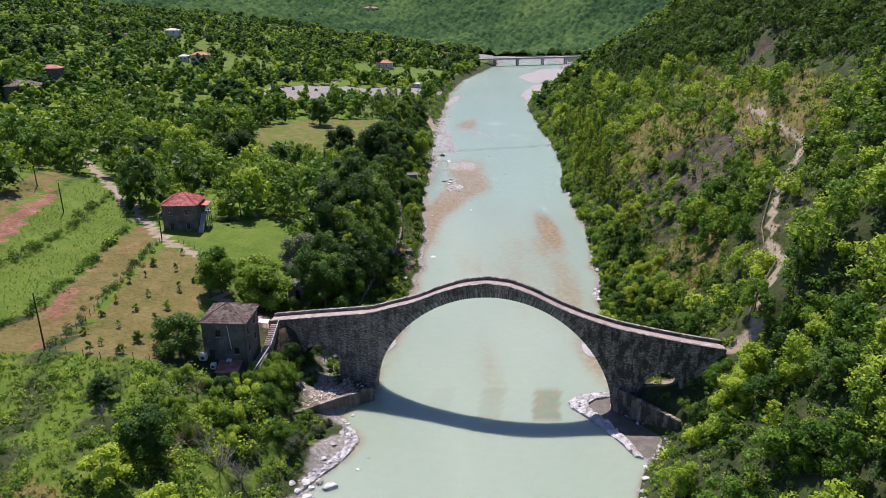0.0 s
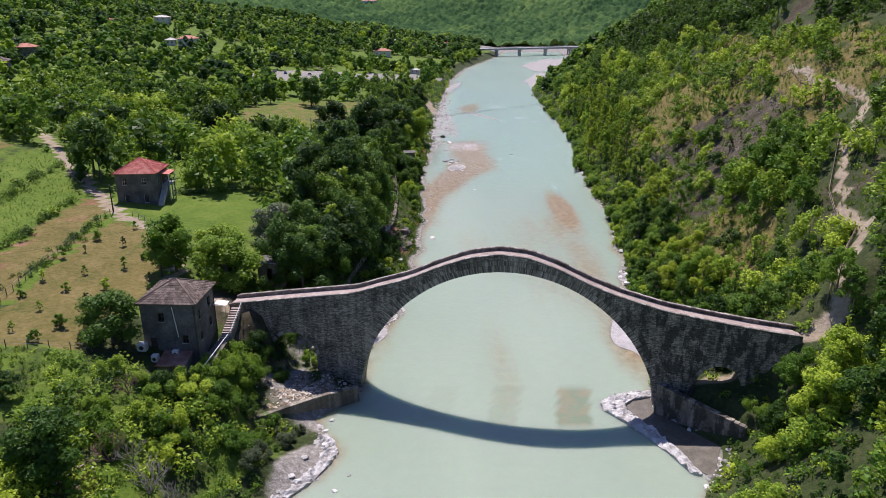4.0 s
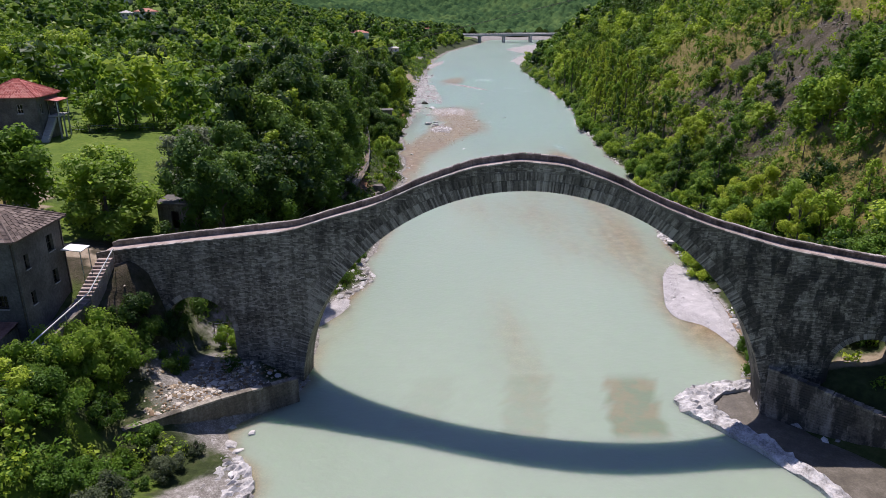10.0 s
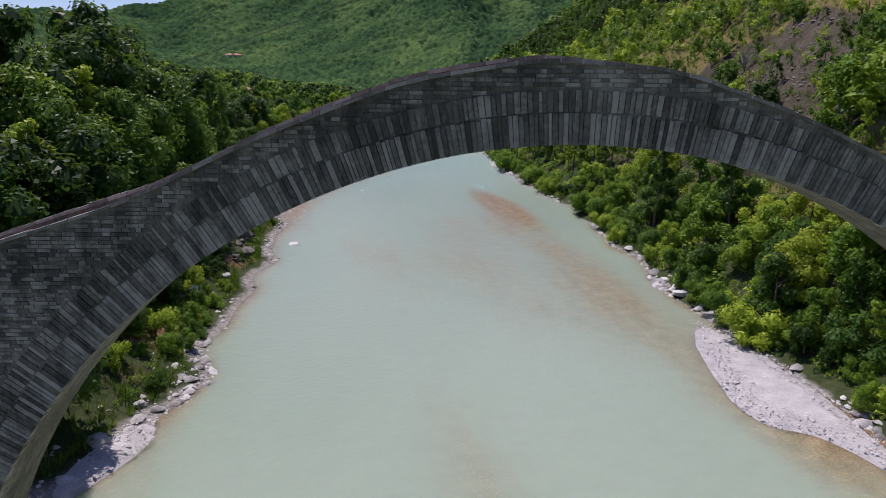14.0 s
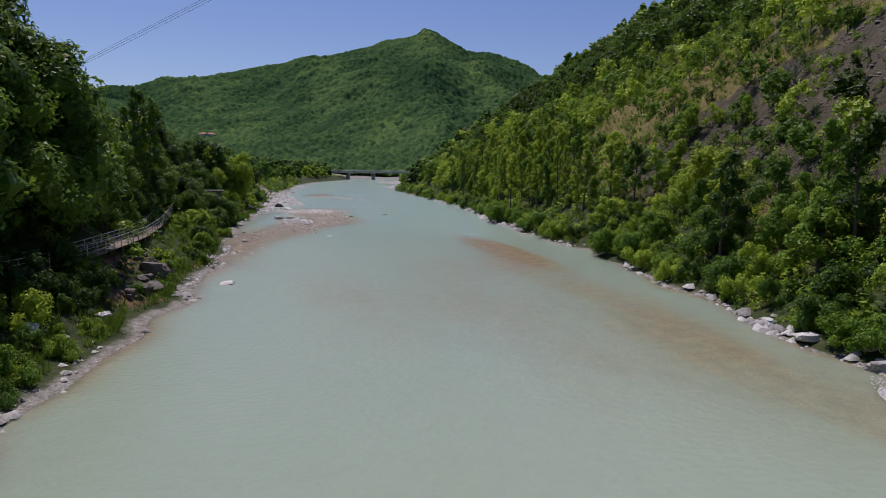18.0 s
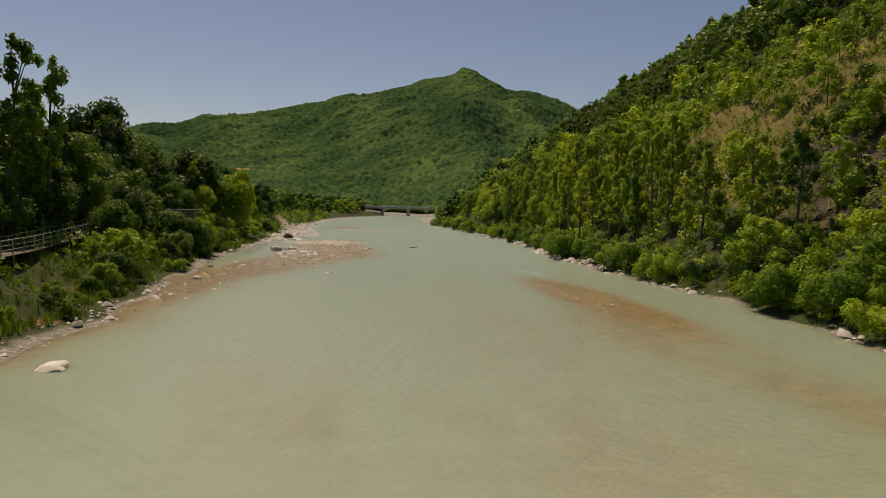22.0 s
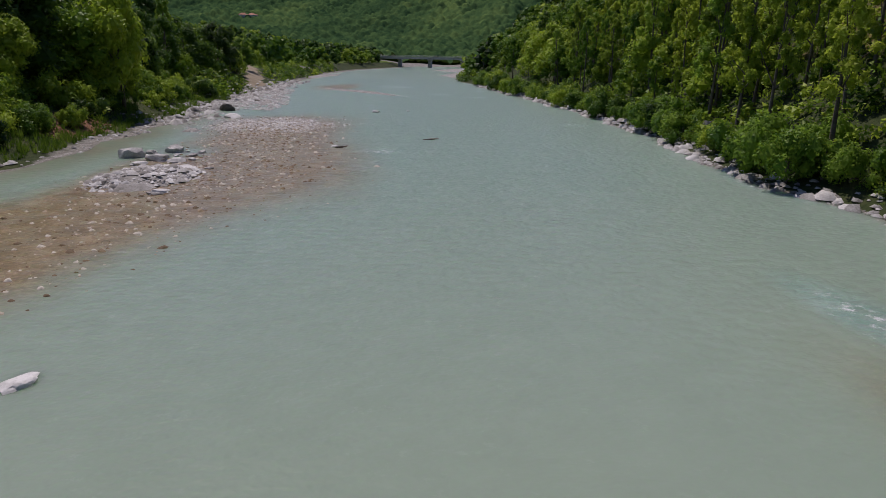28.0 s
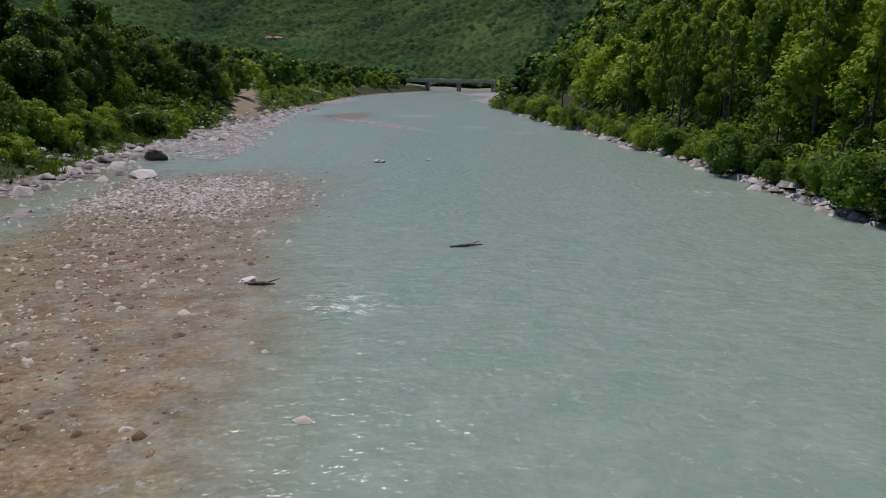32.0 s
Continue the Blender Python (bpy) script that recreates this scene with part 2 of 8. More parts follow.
def ground_material():
    m, t, b = nodes_of("ground_cover")
    p = position(t)
    big, mid, fine, grit = (noise_at(t, s, d, 0.62, p) for s, d in ((0.03, 4), (0.25, 6), (1.6, 6), (9.0, 5)))
    k1, k2 = attr(t, "cover_a"), attr(t, "cover_b")
    s1, s2 = t.nodes.new("ShaderNodeSeparateColor"), t.nodes.new("ShaderNodeSeparateColor")
    t.links.new(k1.outputs["Color"], s1.inputs[0])
    t.links.new(k2.outputs["Color"], s2.inputs[0])
    mixn = calc(t, "ADD", calc(t, "MULTIPLY", mid, 0.5), calc(t, "MULTIPLY", fine, 0.5))
    floor_c = ramp(t, mixn, (0.33, (0.020, 0.030, 0.010)), (0.5, (0.042, 0.060, 0.018)), (0.68, (0.088, 0.090, 0.040)))
    lawn = ramp(t, mixn, (0.33, (0.056, 0.105, 0.012)), (0.5, (0.098, 0.158, 0.018)), (0.68, (0.155, 0.195, 0.036)))
    dry = ramp(t, mixn, (0.33, (0.082, 0.080, 0.020)), (0.5, (0.155, 0.128, 0.040)), (0.68, (0.235, 0.182, 0.080)))
    grav = ramp(t, calc(t, "ADD", calc(t, "MULTIPLY", fine, 0.5), calc(t, "MULTIPLY", grit, 0.5)), (0.33, (0.095, 0.088, 0.072)), (0.5, (0.24, 0.225, 0.20)), (0.66, (0.47, 0.45, 0.43)))
    scree = ramp(t, mixn, (0.36, (0.030, 0.032, 0.013)), (0.5, (0.068, 0.057, 0.036)), (0.66, (0.120, 0.102, 0.076)))
    soil = ramp(t, mixn, (0.33, (0.12, 0.052, 0.030)), (0.5, (0.23, 0.115, 0.070)), (0.68, (0.36, 0.21, 0.14)))
    path = ramp(t, mixn, (0.33, (0.20, 0.155, 0.105)), (0.5, (0.30, 0.245, 0.175)), (0.68, (0.41, 0.35, 0.27)))
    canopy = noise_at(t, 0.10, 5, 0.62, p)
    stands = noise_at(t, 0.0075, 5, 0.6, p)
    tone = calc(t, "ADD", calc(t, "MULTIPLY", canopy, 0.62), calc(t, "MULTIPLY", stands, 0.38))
    # same bluish distance haze in the mountain ground's colours
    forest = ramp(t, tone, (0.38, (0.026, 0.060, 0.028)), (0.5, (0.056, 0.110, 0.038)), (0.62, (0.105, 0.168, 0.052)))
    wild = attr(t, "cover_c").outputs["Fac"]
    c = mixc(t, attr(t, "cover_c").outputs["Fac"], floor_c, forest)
    for sock, col in ((s1.outputs[0], lawn), (s1.outputs[1], dry), (s2.outputs[0], scree), (s2.outputs[1], soil), (s1.outputs[2], grav), (s2.outputs[2], path)):
        w = calc(t, "ADD", sock, calc(t, "MULTIPLY", calc(t, "SUBTRACT", mid, 0.5), 0.9))
        w = calc(t, "MULTIPLY", spot(t, w, 0.35, 0.62), spot(t, sock, 0.02, 0.2))
        c = mixc(t, w, c, col)
    t.links.new(c, b.inputs["Base Color"])
    b.inputs["Roughness"].default_value = 0.95
    b.inputs["Specular IOR Level"].default_value = 0.2
    bump(t, b, calc(t, "ADD", calc(t, "ADD", fine, calc(t, "MULTIPLY", grit, 0.35)), calc(t, "MULTIPLY", calc(t, "MULTIPLY", canopy, wild), 22.0)), 0.8, 0.25)
    return m


def water_material():
    """Milky glacial-green river: opaque with silt, the bed showing through where it is shallow."""
    m, t, b = nodes_of("silty_water")
    p = position(t)
    st = t.nodes.new("ShaderNodeMapping")
    st.inputs["Scale"].default_value = (1.0, 0.28, 1.0)
    t.links.new(p, st.inputs[0])
    big = noise_at(t, 0.03, 3, 0.5, st.outputs[0])
    shallow = attr(t, "shallow")
    sep = t.nodes.new("ShaderNodeSeparateColor")
    t.links.new(shallow.outputs["Color"], sep.inputs[0])
    deep = ramp(t, big, (0.35, (0.244, 0.312, 0.240)), (0.62, (0.296, 0.362, 0.280)))
    grit = calc(t, "ADD", calc(t, "MULTIPLY", noise_at(t, 5.5, 5, 0.7, p), 0.6), calc(t, "MULTIPLY", noise_at(t, 0.7, 4, 0.6, p), 0.4))
    patches = noise_at(t, 0.12, 4, 0.6, st.outputs[0])
    bed = ramp(t, grit, (0.34, (0.105, 0.074, 0.034)), (0.5, (0.248, 0.182, 0.092)), (0.66, (0.45, 0.355, 0.21)))
    w = calc(t, "ADD", sep.outputs[0], calc(t, "MULTIPLY", calc(t, "SUBTRACT", patches, 0.5), 0.8))
    w = calc(t, "MULTIPLY", spot(t, w, 0.12, 0.8), spot(t, sep.outputs[0], 0.03, 0.3))
    c = mixc(t, w, deep, bed)
    # sunken slabs, and bank-tree reflections painted as darker water
    c = mixc(t, calc(t, "MULTIPLY", sep.outputs[1], 0.8), c, mixc(t, spot(t, noise_at(t, 0.45, 4, 0.65, p), 0.40, 0.60), (0.225, 0.200, 0.125), (0.160, 0.205, 0.130)))
    # teal upstream water, its colour lightened for the sky's reflection
    c = mixc(t, calc(t, "MULTIPLY", sep.outputs[2], 2.0, True), c, mixc(t, w, (0.232, 0.348, 0.290), bed))
    foam = noise_at(t, 1.5, 6, 0.8, p)
    fw = calc(t, "MULTIPLY", spot(t, foam, 0.57, 0.66), sep.outputs[2])
    fw = calc(t, "ADD", fw, calc(t, "MULTIPLY", spot(t, foam, 0.50, 0.60), spot(t, sep.outputs[2], 0.42, 0.75)), True)
    c = mixc(t, fw, c, (0.78, 0.80, 0.79))
    # pale ripple highlights painted into the upstream colour
    highlight = calc(t, "MULTIPLY", spot(t, noise_at(t, 0.8, 4, 0.65, p, 0.8), 0.38, 0.66), calc(t, "MULTIPLY", sep.outputs[2], 0.8))
    c = mixc(t, highlight, c, (0.42, 0.50, 0.44))
    sx2 = t.nodes.new("ShaderNodeMapping")
    sx2.inputs["Scale"].default_value = (0.8, 1.0, 1.0)
    t.links.new(p, sx2.inputs[0])
    silt = ramp(t, noise_at(t, 0.7, 4, 0.6, sx2.outputs[0], 0.0), (0.34, (0.86, 0.87, 0.87)), (0.66, (1.0, 1.0, 1.0)))
    c = mixc(t, calc(t, "ADD", 0.25, sep.outputs[2], True), c, silt, "MULTIPLY")
    t.links.new(c, b.inputs["Base Color"])
    b.inputs["Roughness"].default_value = 0.29
    b.inputs["IOR"].default_value = 1.33
    b.inputs["Specular IOR Level"].default_value = 0.3
    b.subsurface_method = "BURLEY"
    b.inputs["Subsurface Weight"].default_value = 0.8
    b.inputs["Subsurface Radius"].default_value = (0.7, 1.0, 0.7)
    b.inputs["Subsurface Scale"].default_value = 2.0
    sx = t.nodes.new("ShaderNodeMapping")
    sx.inputs["Scale"].default_value = (0.85, 1.1, 1.0)
    t.links.new(p, sx.inputs[0])
    ripple = noise_at(t, 2.1, 2, 0.5, sx.outputs[0], 0.0)
    swell = noise_at(t, 0.4, 3, 0.5, sx.outputs[0], 0.4)
    live = calc(t, "ADD", 0.10, sep.outputs[2])
    bump(t, b, calc(t, "MULTIPLY", calc(t, "ADD", ripple, calc(t, "MULTIPLY", swell, 0.8)), calc(t, "MULTIPLY", live, calc(t, "SUBTRACT", 1.0, calc(t, "MULTIPLY", w, 0.6)))), 0.6, 0.6)
    return m


GROUND, WATER = ground_material(), water_material()

# ---- mesh helpers ----


def quick_mesh(name, verts, faces, mat_list, index=None, smooth=False):
    """A mesh from arrays: verts (n, 3), faces (m, k)."""
    verts, faces = np.asarray(verts, dtype=np.float32), np.asarray(faces, dtype=np.int32)
    me = bpy.data.meshes.new(name)
    n, (m, k) = len(verts), faces.shape
    me.vertices.add(n)
    me.vertices.foreach_set("co", verts.ravel())
    me.loops.add(m * k)
    me.loops.foreach_set("vertex_index", faces.ravel())
    me.polygons.add(m)
    me.polygons.foreach_set("loop_start", np.arange(m, dtype=np.int32) * k)
    for mt in mat_list:
        me.materials.append(mt)
    if index is not None:
        me.polygons.foreach_set("material_index", np.asarray(index, dtype=np.int32))
    me.polygons.foreach_set("use_smooth", np.full(m, smooth))
    me.update(calc_edges=True)
    return me


def point_attr(me, name, values):
    values = np.asarray(values, dtype=np.float32)
    if values.ndim == 1:
        me.attributes.new(name, "FLOAT", "POINT").data.foreach_set("value", values)
    else:
        rgba = np.ones((len(values), 4), dtype=np.float32)
        rgba[:, :3] = values
        me.attributes.new(name, "FLOAT_COLOR", "POINT").data.foreach_set("color", rgba.ravel())


def part(name, bm, material, parent, label="", smooth=False):
    """Links a bmesh as one mesh object under a thing or a part."""
    me = bpy.data.meshes.new(name)
    bm.to_mesh(me)
    bm.free()
    me.materials.append(material)
    if smooth:
        for f in me.polygons:
            f.use_smooth = True
    ob = new(name, me)
    ob.parent = parent
    return tagged(ob, label)


def piece(name, me, parent, label=""):
    ob = new(name, me)
    ob.parent = parent
    return tagged(ob, label)


def thing(name, m, label, category, group="", kind=""):
    ob = new(name)
    ob.matrix_world = m
    ob.empty_display_size = 0.3
    return tagged(ob, label, category, group, kind)


def box(bm, x0, x1, y0, y1, z0, z1, bevel=0.0):
    r = bmesh.ops.create_cube(bm, size=1.0, matrix=Matrix.LocRotScale(((x0 + x1) / 2, (y0 + y1) / 2, (z0 + z1) / 2), None, (x1 - x0, y1 - y0, z1 - z0)))
    if bevel:
        es = list({e for v in r["verts"] for e in v.link_edges})
        bmesh.ops.bevel(bm, geom=es, offset=bevel, segments=1, affect="EDGES")
    return bm


def tube(bm, a, b, r0, r1=None, n=8):
    a, b = Vector(a), Vector(b)
    r1 = r0 if r1 is None else r1
    m = Matrix.Translation((a + b) / 2) @ (b - a).to_track_quat("Z", "Y").to_matrix().to_4x4()
    bmesh.ops.create_cone(bm, cap_ends=True, segments=n, radius1=r0, radius2=r1, depth=(b - a).length, matrix=m)
    return bm


BOXF = np.array([[0, 1, 3, 2], [4, 6, 7, 5], [0, 4, 5, 1], [2, 3, 7, 6], [0, 2, 6, 4], [1, 5, 7, 3]])


def box_array(lo, hi):
    """Corner arrays of axis-aligned boxes: (n, 8, 3)."""
    lo, hi = np.asarray(lo, float), np.asarray(hi, float)
    v = np.empty((len(lo), 8, 3))
    for k in range(8):
        v[:, k, 0] = np.where(k & 4, hi[:, 0], lo[:, 0])
        v[:, k, 1] = np.where(k & 2, hi[:, 1], lo[:, 1])
        v[:, k, 2] = np.where(k & 1, hi[:, 2], lo[:, 2])
    return v


def joined_boxes(v):
    n = len(v)
    return v.reshape(-1, 3), (BOXF[None] + 8 * np.arange(n)[:, None, None]).reshape(-1, 4)


# ---- the lie of the land ----
BANK_L = np.array([(-600, -60), (-200, -40), (0, -26), (60, -21), (79.6, -19.2), (83, -17.6), (86, -15.2), (88.5, -14.0), (91.5, -13.1), (94, -14.2), (96.3, -16.6), (98.5, -17.0), (101, -15.2), (103.5, -13.4), (106.5, -12), (117, -13.6), (127, -9.6), (137, -8.2), (156, -6.4), (182, -4.6), (206, -5.2), (238, -6.2), (262, -4.8), (290, -2.8), (313, -3.4), (356, -2.6), (390, -0.6), (440, 1.5), (538, 6.5), (640, 20), (720, 40), (798, 60), (880, 74), (1200, 80)])
BANK_R = np.array([(-600, -6), (-200, 10), (0, 22), (60, 25.5), (78.5, 27.2), (84, 29.5), (88, 32.4), (92, 35.0), (96, 32.6), (99.5, 29.6), (101, 28.5), (112, 32.5), (122, 34.5), (133, 35.2), (149, 36.2), (160, 38.6), (195, 43.4), (222, 44), (256, 46), (284, 50.8), (315, 53), (380, 54.5), (468, 57), (496, 61), (560, 84), (620, 112), (700, 122), (797, 134), (880, 142), (1200, 150)])


def bank_l(y):
    y = np.asarray(y, float)
    return np.interp(y, BANK_L[:, 0], BANK_L[:, 1]) + np.clip((y - 110) / 12, 0, 1) * (0.45 * np.sin(y / 2.9) + 0.40 * np.sin(y / 1.75 + 1.0) + 0.35 * np.sin(y / 5.3 + 2.0))


def bank_r(y):
    y = np.asarray(y, float)
    return np.interp(y, BANK_R[:, 0], BANK_R[:, 1]) + np.clip((y - 108) / 12, 0, 1) * (0.35 * np.sin(y / 3.1 + 0.5) + 0.30 * np.sin(y / 1.8) + 0.30 * np.sin(y / 6.1 + 1.2))


def smooth01(v, lo, hi):
    k = np.clip((v - lo) / (hi - lo), 0, 1)
    return k * k * (3 - 2 * k)


_g = np.random.default_rng(5)
_ang, _ph, _fr = _g.uniform(0, 6.283, 40), _g.uniform(0, 6.283, 40), _g.uniform(0.7, 1.4, 40)


def waves(x, y, size, k0=0, n=7):
    """A cheap smooth noise, about -1 to 1, of features about size metres across."""
    s = 0
    for i in range(k0, k0 + n):
        f = 6.283 / size * _fr[i]
        s = s + np.sin(f * (x * math.cos(_ang[i]) + y * math.sin(_ang[i])) + _ph[i])
    return s / (0.5 * n)


SKY_AZ = [-180, -90, -60, -40, -25, -15.3, -12.8, -11.2, -9.4, -7.0, -5.4, -2.7, -1, 2.6, 6.4, 7.3, 9.6, 10.2, 10.7, 11.7, 12.2, 14.2, 16.6, 18.5, 20.4, 26, 40, 60, 90, 180]
SKY_EL = [6, 6, 5.5, 5.5, 5.2, 5.4, 6.0, 6.25, 6.9, 6.95, 7.45, 8.05, 8.3, 9.05, 10.0, 10.45, 10.8, 11.0, 11.42, 11.2, 10.9, 9.7, 9.35, 8.55, 7.8, 6.3, 5.5, 6, 6, 6]


def ground(x, y):
    x, y = np.asarray(x, float), np.asarray(y, float)
    dl, dr = bank_l(y) - x, x - bank_r(y)
    near = np.interp(dl, [0, 2.5, 6, 12, 20, 28, 36, 52, 65, 77, 90, 150, 300, 700, 1500], [0, 0.5, 2.2, 6.0, 9.8, 12.0, 13.4, 15.0, 16.4, 18.6, 21.0, 31, 50, 80, 60])
    low = np.interp(dl, [0, 3, 7, 10, 20, 60, 110, 150, 300, 700, 1500], [0, 0.4, 2.0, 3.4, 4.8, 8.5, 13.5, 19, 42, 78, 60])
    left = near + (low - near) * smooth01(y, 165, 270)
    left = left + np.clip(dl - 10, 0, 40) / 40 * 0.5 * waves(x, y, 30)
    left = left + smooth01(dl, 60, 250) * 4 * waves(x, y, 120, 9)
    r0 = np.interp(dr, [0, 2, 6, 12, 20, 25, 30, 40, 60, 110, 160, 260, 600, 1500], [0, 0.8, 3.4, 8.2, 15.2, 20, 24.5, 32, 47, 84, 110, 130, 105, 60])
    right = r0 * np.interp(y, [-600, -300, 0, 100, 300, 360, 400, 440, 500, 640, 760, 860], [1.0, 1.2, 1.15, 1.08, 1.02, 0.98, 0.94, 0.90, 0.80, 0.46, 0.18, 0.08])
    right = right + smooth01(dr, 8, 50) * (2.2 * waves(x, y, 45, 3) + 1.0 * waves(x, y, 16, 12))
    z = np.where(dl > 0, left, np.where(dr > 0, right, -1.6 * np.clip(np.minimum(-dl, -dr) / 5, 0, 1)))
    shut = smooth01(y, 862, 905)
    z = z + (2.0 + 1.2 * waves(x, y, 60, 4) - z) * shut * (z < 2.0)
    # yard and shelves round the ends of the old bridge
    for cx, cy, r, h in ((-18.8, 93.0, 3.6, 0.3), (-22.5, 91.5, 3.5, 1.0), (-20.5, 107.5, 6.0, 2.1), (-19.0, 115.0, 5.5, 1.8), (-19.4, 103.6, 3.8, 2.1), (-23.0, 98.5, 3.2, 2.3), (-33.0, 96.0, 4.0, 7.4), (-27.5, 109.5, 3.0, 11.6), (46.0, 97.0, 5.0, 12.3), (40.0, 95.5, 4.0, 4.6), (36.2, 99.5, 3.6, 4.4), (37.0, 104.0, 4.0, 4.7), (-35, 112, 6, 11.3)):
        k = np.exp(-(((x - cx) ** 2 + (y - cy) ** 2) / r ** 2) ** 1.5)
        z = z + (h - z) * k
    # the river washes the foot of the terrace wall
    off, along = (x + 17.6) * 0.523 - (y - 99.9) * 0.852, (x + 17.6) * 0.852 + (y - 99.9) * 0.523
    wash = smooth01(off, -0.1, 0.3) * (1 - smooth01(off, 3.0, 4.5)) * smooth01(along, -0.6, 0.6) * (1 - smooth01(along, 6.4, 8.0))
    z = z + (np.minimum(z, -0.3) - z) * wash
    # the ring of mountains
    ex, ey = x - 5, y - 115
    r = np.hypot(ex, ey)
    az = np.degrees(np.arctan2(ex, ey))
    top = -6 + 1900 * np.tan(np.radians(np.interp(az, SKY_AZ, SKY_EL)))
    rise = smooth01(r, 880, 1950) ** 0.85
    fall = 1 - 0.5 * smooth01(r, 2000, 3200)
    rough = (24 * waves(x, y, 330, 17) + 20 * waves(x, y, 170, 25) + 4 * waves(x, y, 60, 31)) * smooth01(r, 950, 1300) * (1 - smooth01(r, 1550, 1850))
    mount = top * rise * fall + rough * rise
    return z * (1 - smooth01(r, 850, 1400)) + mount


def ground_one(x, y):
    return float(ground(np.array([x]), np.array([y]))[0])


def in_poly(x, y, poly):
    inside = np.zeros(np.shape(x), bool)
    j = len(poly) - 1
    for i in range(len(poly)):
        (xi, yi), (xj, yj) = poly[i], poly[j]
        c = ((yi > y) != (yj > y)) & (x < (xj - xi) * (y - yi) / (yj - yi + 1e-9) + xi)
        inside ^= c
        j = i
    return inside


ORCHARD = [(-59.6, 141.7), (-49.7, 135.3), (-43.5, 118.7), (-44.1, 101.6), (-42.7, 95.2), (-51.9, 92.8), (-60.2, 94.2), (-60.1, 107.1), (-60.3, 120.2), (-61.9, 135.3)]
LAWN = [(-69.5, 157.8), (-68.4, 161.3), (-56.9, 159.4), (-49.4, 162.1), (-33, 172.6), (-32.1, 162.8), (-36.1, 148), (-36.5, 142.3), (-43.6, 140.5), (-49.9, 136.6), (-59.5, 144), (-64.3, 148.7)]
BROWN = [(-70, 89.4), (-61.8, 94.4), (-61.4, 108), (-61.7, 121), (-63.6, 136.6), (-63.2, 144.9), (-68.6, 152.1), (-71.5, 151.1), (-70.8, 140.5), (-69.7, 130.9), (-69, 112.7), (-69, 104.5), (-71.5, 100.2), (-73, 94.1)]
GREEN = [(-74.1, 95.8), (-72.3, 101.5), (-70, 105.9), (-70.9, 115.9), (-71.2, 135.3), (-72.3, 152.3), (-76.6, 160.1), (-83.2, 167.5), (-82.5, 146), (-81.7, 128.8), (-84.2, 121.7), (-85.8, 114.4)]
TERRACE = [(-86.7, 115.7), (-84.9, 122.9), (-82.6, 130.5), (-83.6, 148.4), (-84.7, 169.9), (-92, 177.2), (-96.5, 173.3), (-94.3, 161.9), (-91.3, 144.3), (-88.7, 129.7), (-88.4, 118.6)]
EARTH_BANK = [(-89.6, 120.5), (-89.1, 130.4), (-91.5, 144.8), (-94.6, 162.6), (-97.8, 168.4), (-97, 154.9), (-94.9, 140.3), (-93, 126.2)]
UPPER = [(-94.5, 128.5), (-95.4, 141.2), (-98.7, 158), (-98.8, 169.7), (-99.7, 178.9), (-107.3, 184.2), (-106.5, 168.8), (-105, 154.1), (-103, 139.2)]
FAR_FIELD = [(-86.7, 320.8), (-70.6, 353.1), (-34.6, 376.7), (-29.5, 331.2), (-34.3, 286.1), (-40.5, 262.8), (-59.9, 251.8), (-71.8, 270.2), (-81.2, 294)]
CAR_PARK = [(-119.7, 441.4), (-95.9, 487.9), (-59, 507.5), (0.4, 548.5), (-1.7, 516.2), (-53.4, 457.4), (-83.6, 422.4), (-110.5, 408.3)]
MEADOWS = ([(-263, 650), (-242, 669), (-211, 601), (-219.5, 572)], [(-203, 597), (-207, 668), (-188, 613), (-193, 586)], [(-185, 569), (-170, 622), (-151, 624), (-140, 542), (-156, 496)], [(-80, 606), (-46, 680), (6, 675), (3, 613), (-65, 560)])
FIELDS = [(-74, 93), (-42, 93), (-43, 120), (-49, 137), (-60, 145), (-70, 157), (-84, 170), (-97, 178), (-107, 184), (-104, 139), (-93, 118)]
SCREE = [(57.4, 211.3), (65.1, 212.6), (74.8, 202.6), (81.7, 196.4), (76.6, 167.2), (67.6, 151.7), (61.4, 141.5), (56.8, 147.4), (51.1, 151.6), (49.5, 163.3), (53.4, 194.9)]
DRY_SLOPE = [(58, 222), (63, 240), (74, 252), (80, 240), (80, 222), (72, 205), (66, 170), (60.3, 150.7), (58, 135), (52.4, 122), (46.5, 122), (43.8, 137.4), (45.5, 160), (49.5, 176.7), (54.5, 207.3)]
GULLY = [(93.5, 231.5), (101, 233), (112, 238.5), (118, 245), (112.5, 245.5), (102, 241.5)]
ROAD = [(-126.8, 252.1), (-107.7, 203.3), (-101, 194.4), (-86.7, 175.3), (-81, 167.1), (-74.2, 159), (-69.5, 154.3), (-63.5, 146.5), (-60.1, 143.2), (-55, 140), (-50.2, 136.8), (-45.2, 127.9), (-40.7, 117.4), (-35, 112.5), (-29, 110)]
YARD_ROAD = [(-78.3, 501.1), (-89.4, 540.1), (-102.3, 570.8), (-112, 575)]
HILL_PATH = [(46, 98.2), (50.2, 100.1), (53.6, 105.3), (56.5, 108.2), (59.2, 111), (60.6, 118.5), (62.8, 125.9), (68.4, 135.6), (73, 143.5), (80, 151.5), (82.6, 156.9), (83.7, 166.6), (83.5, 181.8), (86.2, 197.6)]


def line_dist(x, y, pts):
    d = np.full(np.shape(x), 1e9)
    for (ax, ay), (bx, by) in zip(pts, pts[1:]):
        k = np.clip(((x - ax) * (bx - ax) + (y - ay) * (by - ay)) / ((bx - ax) ** 2 + (by - ay) ** 2), 0, 1)
        d = np.minimum(d, np.hypot(x - ax - k * (bx - ax), y - ay - k * (by - ay)))
    return d


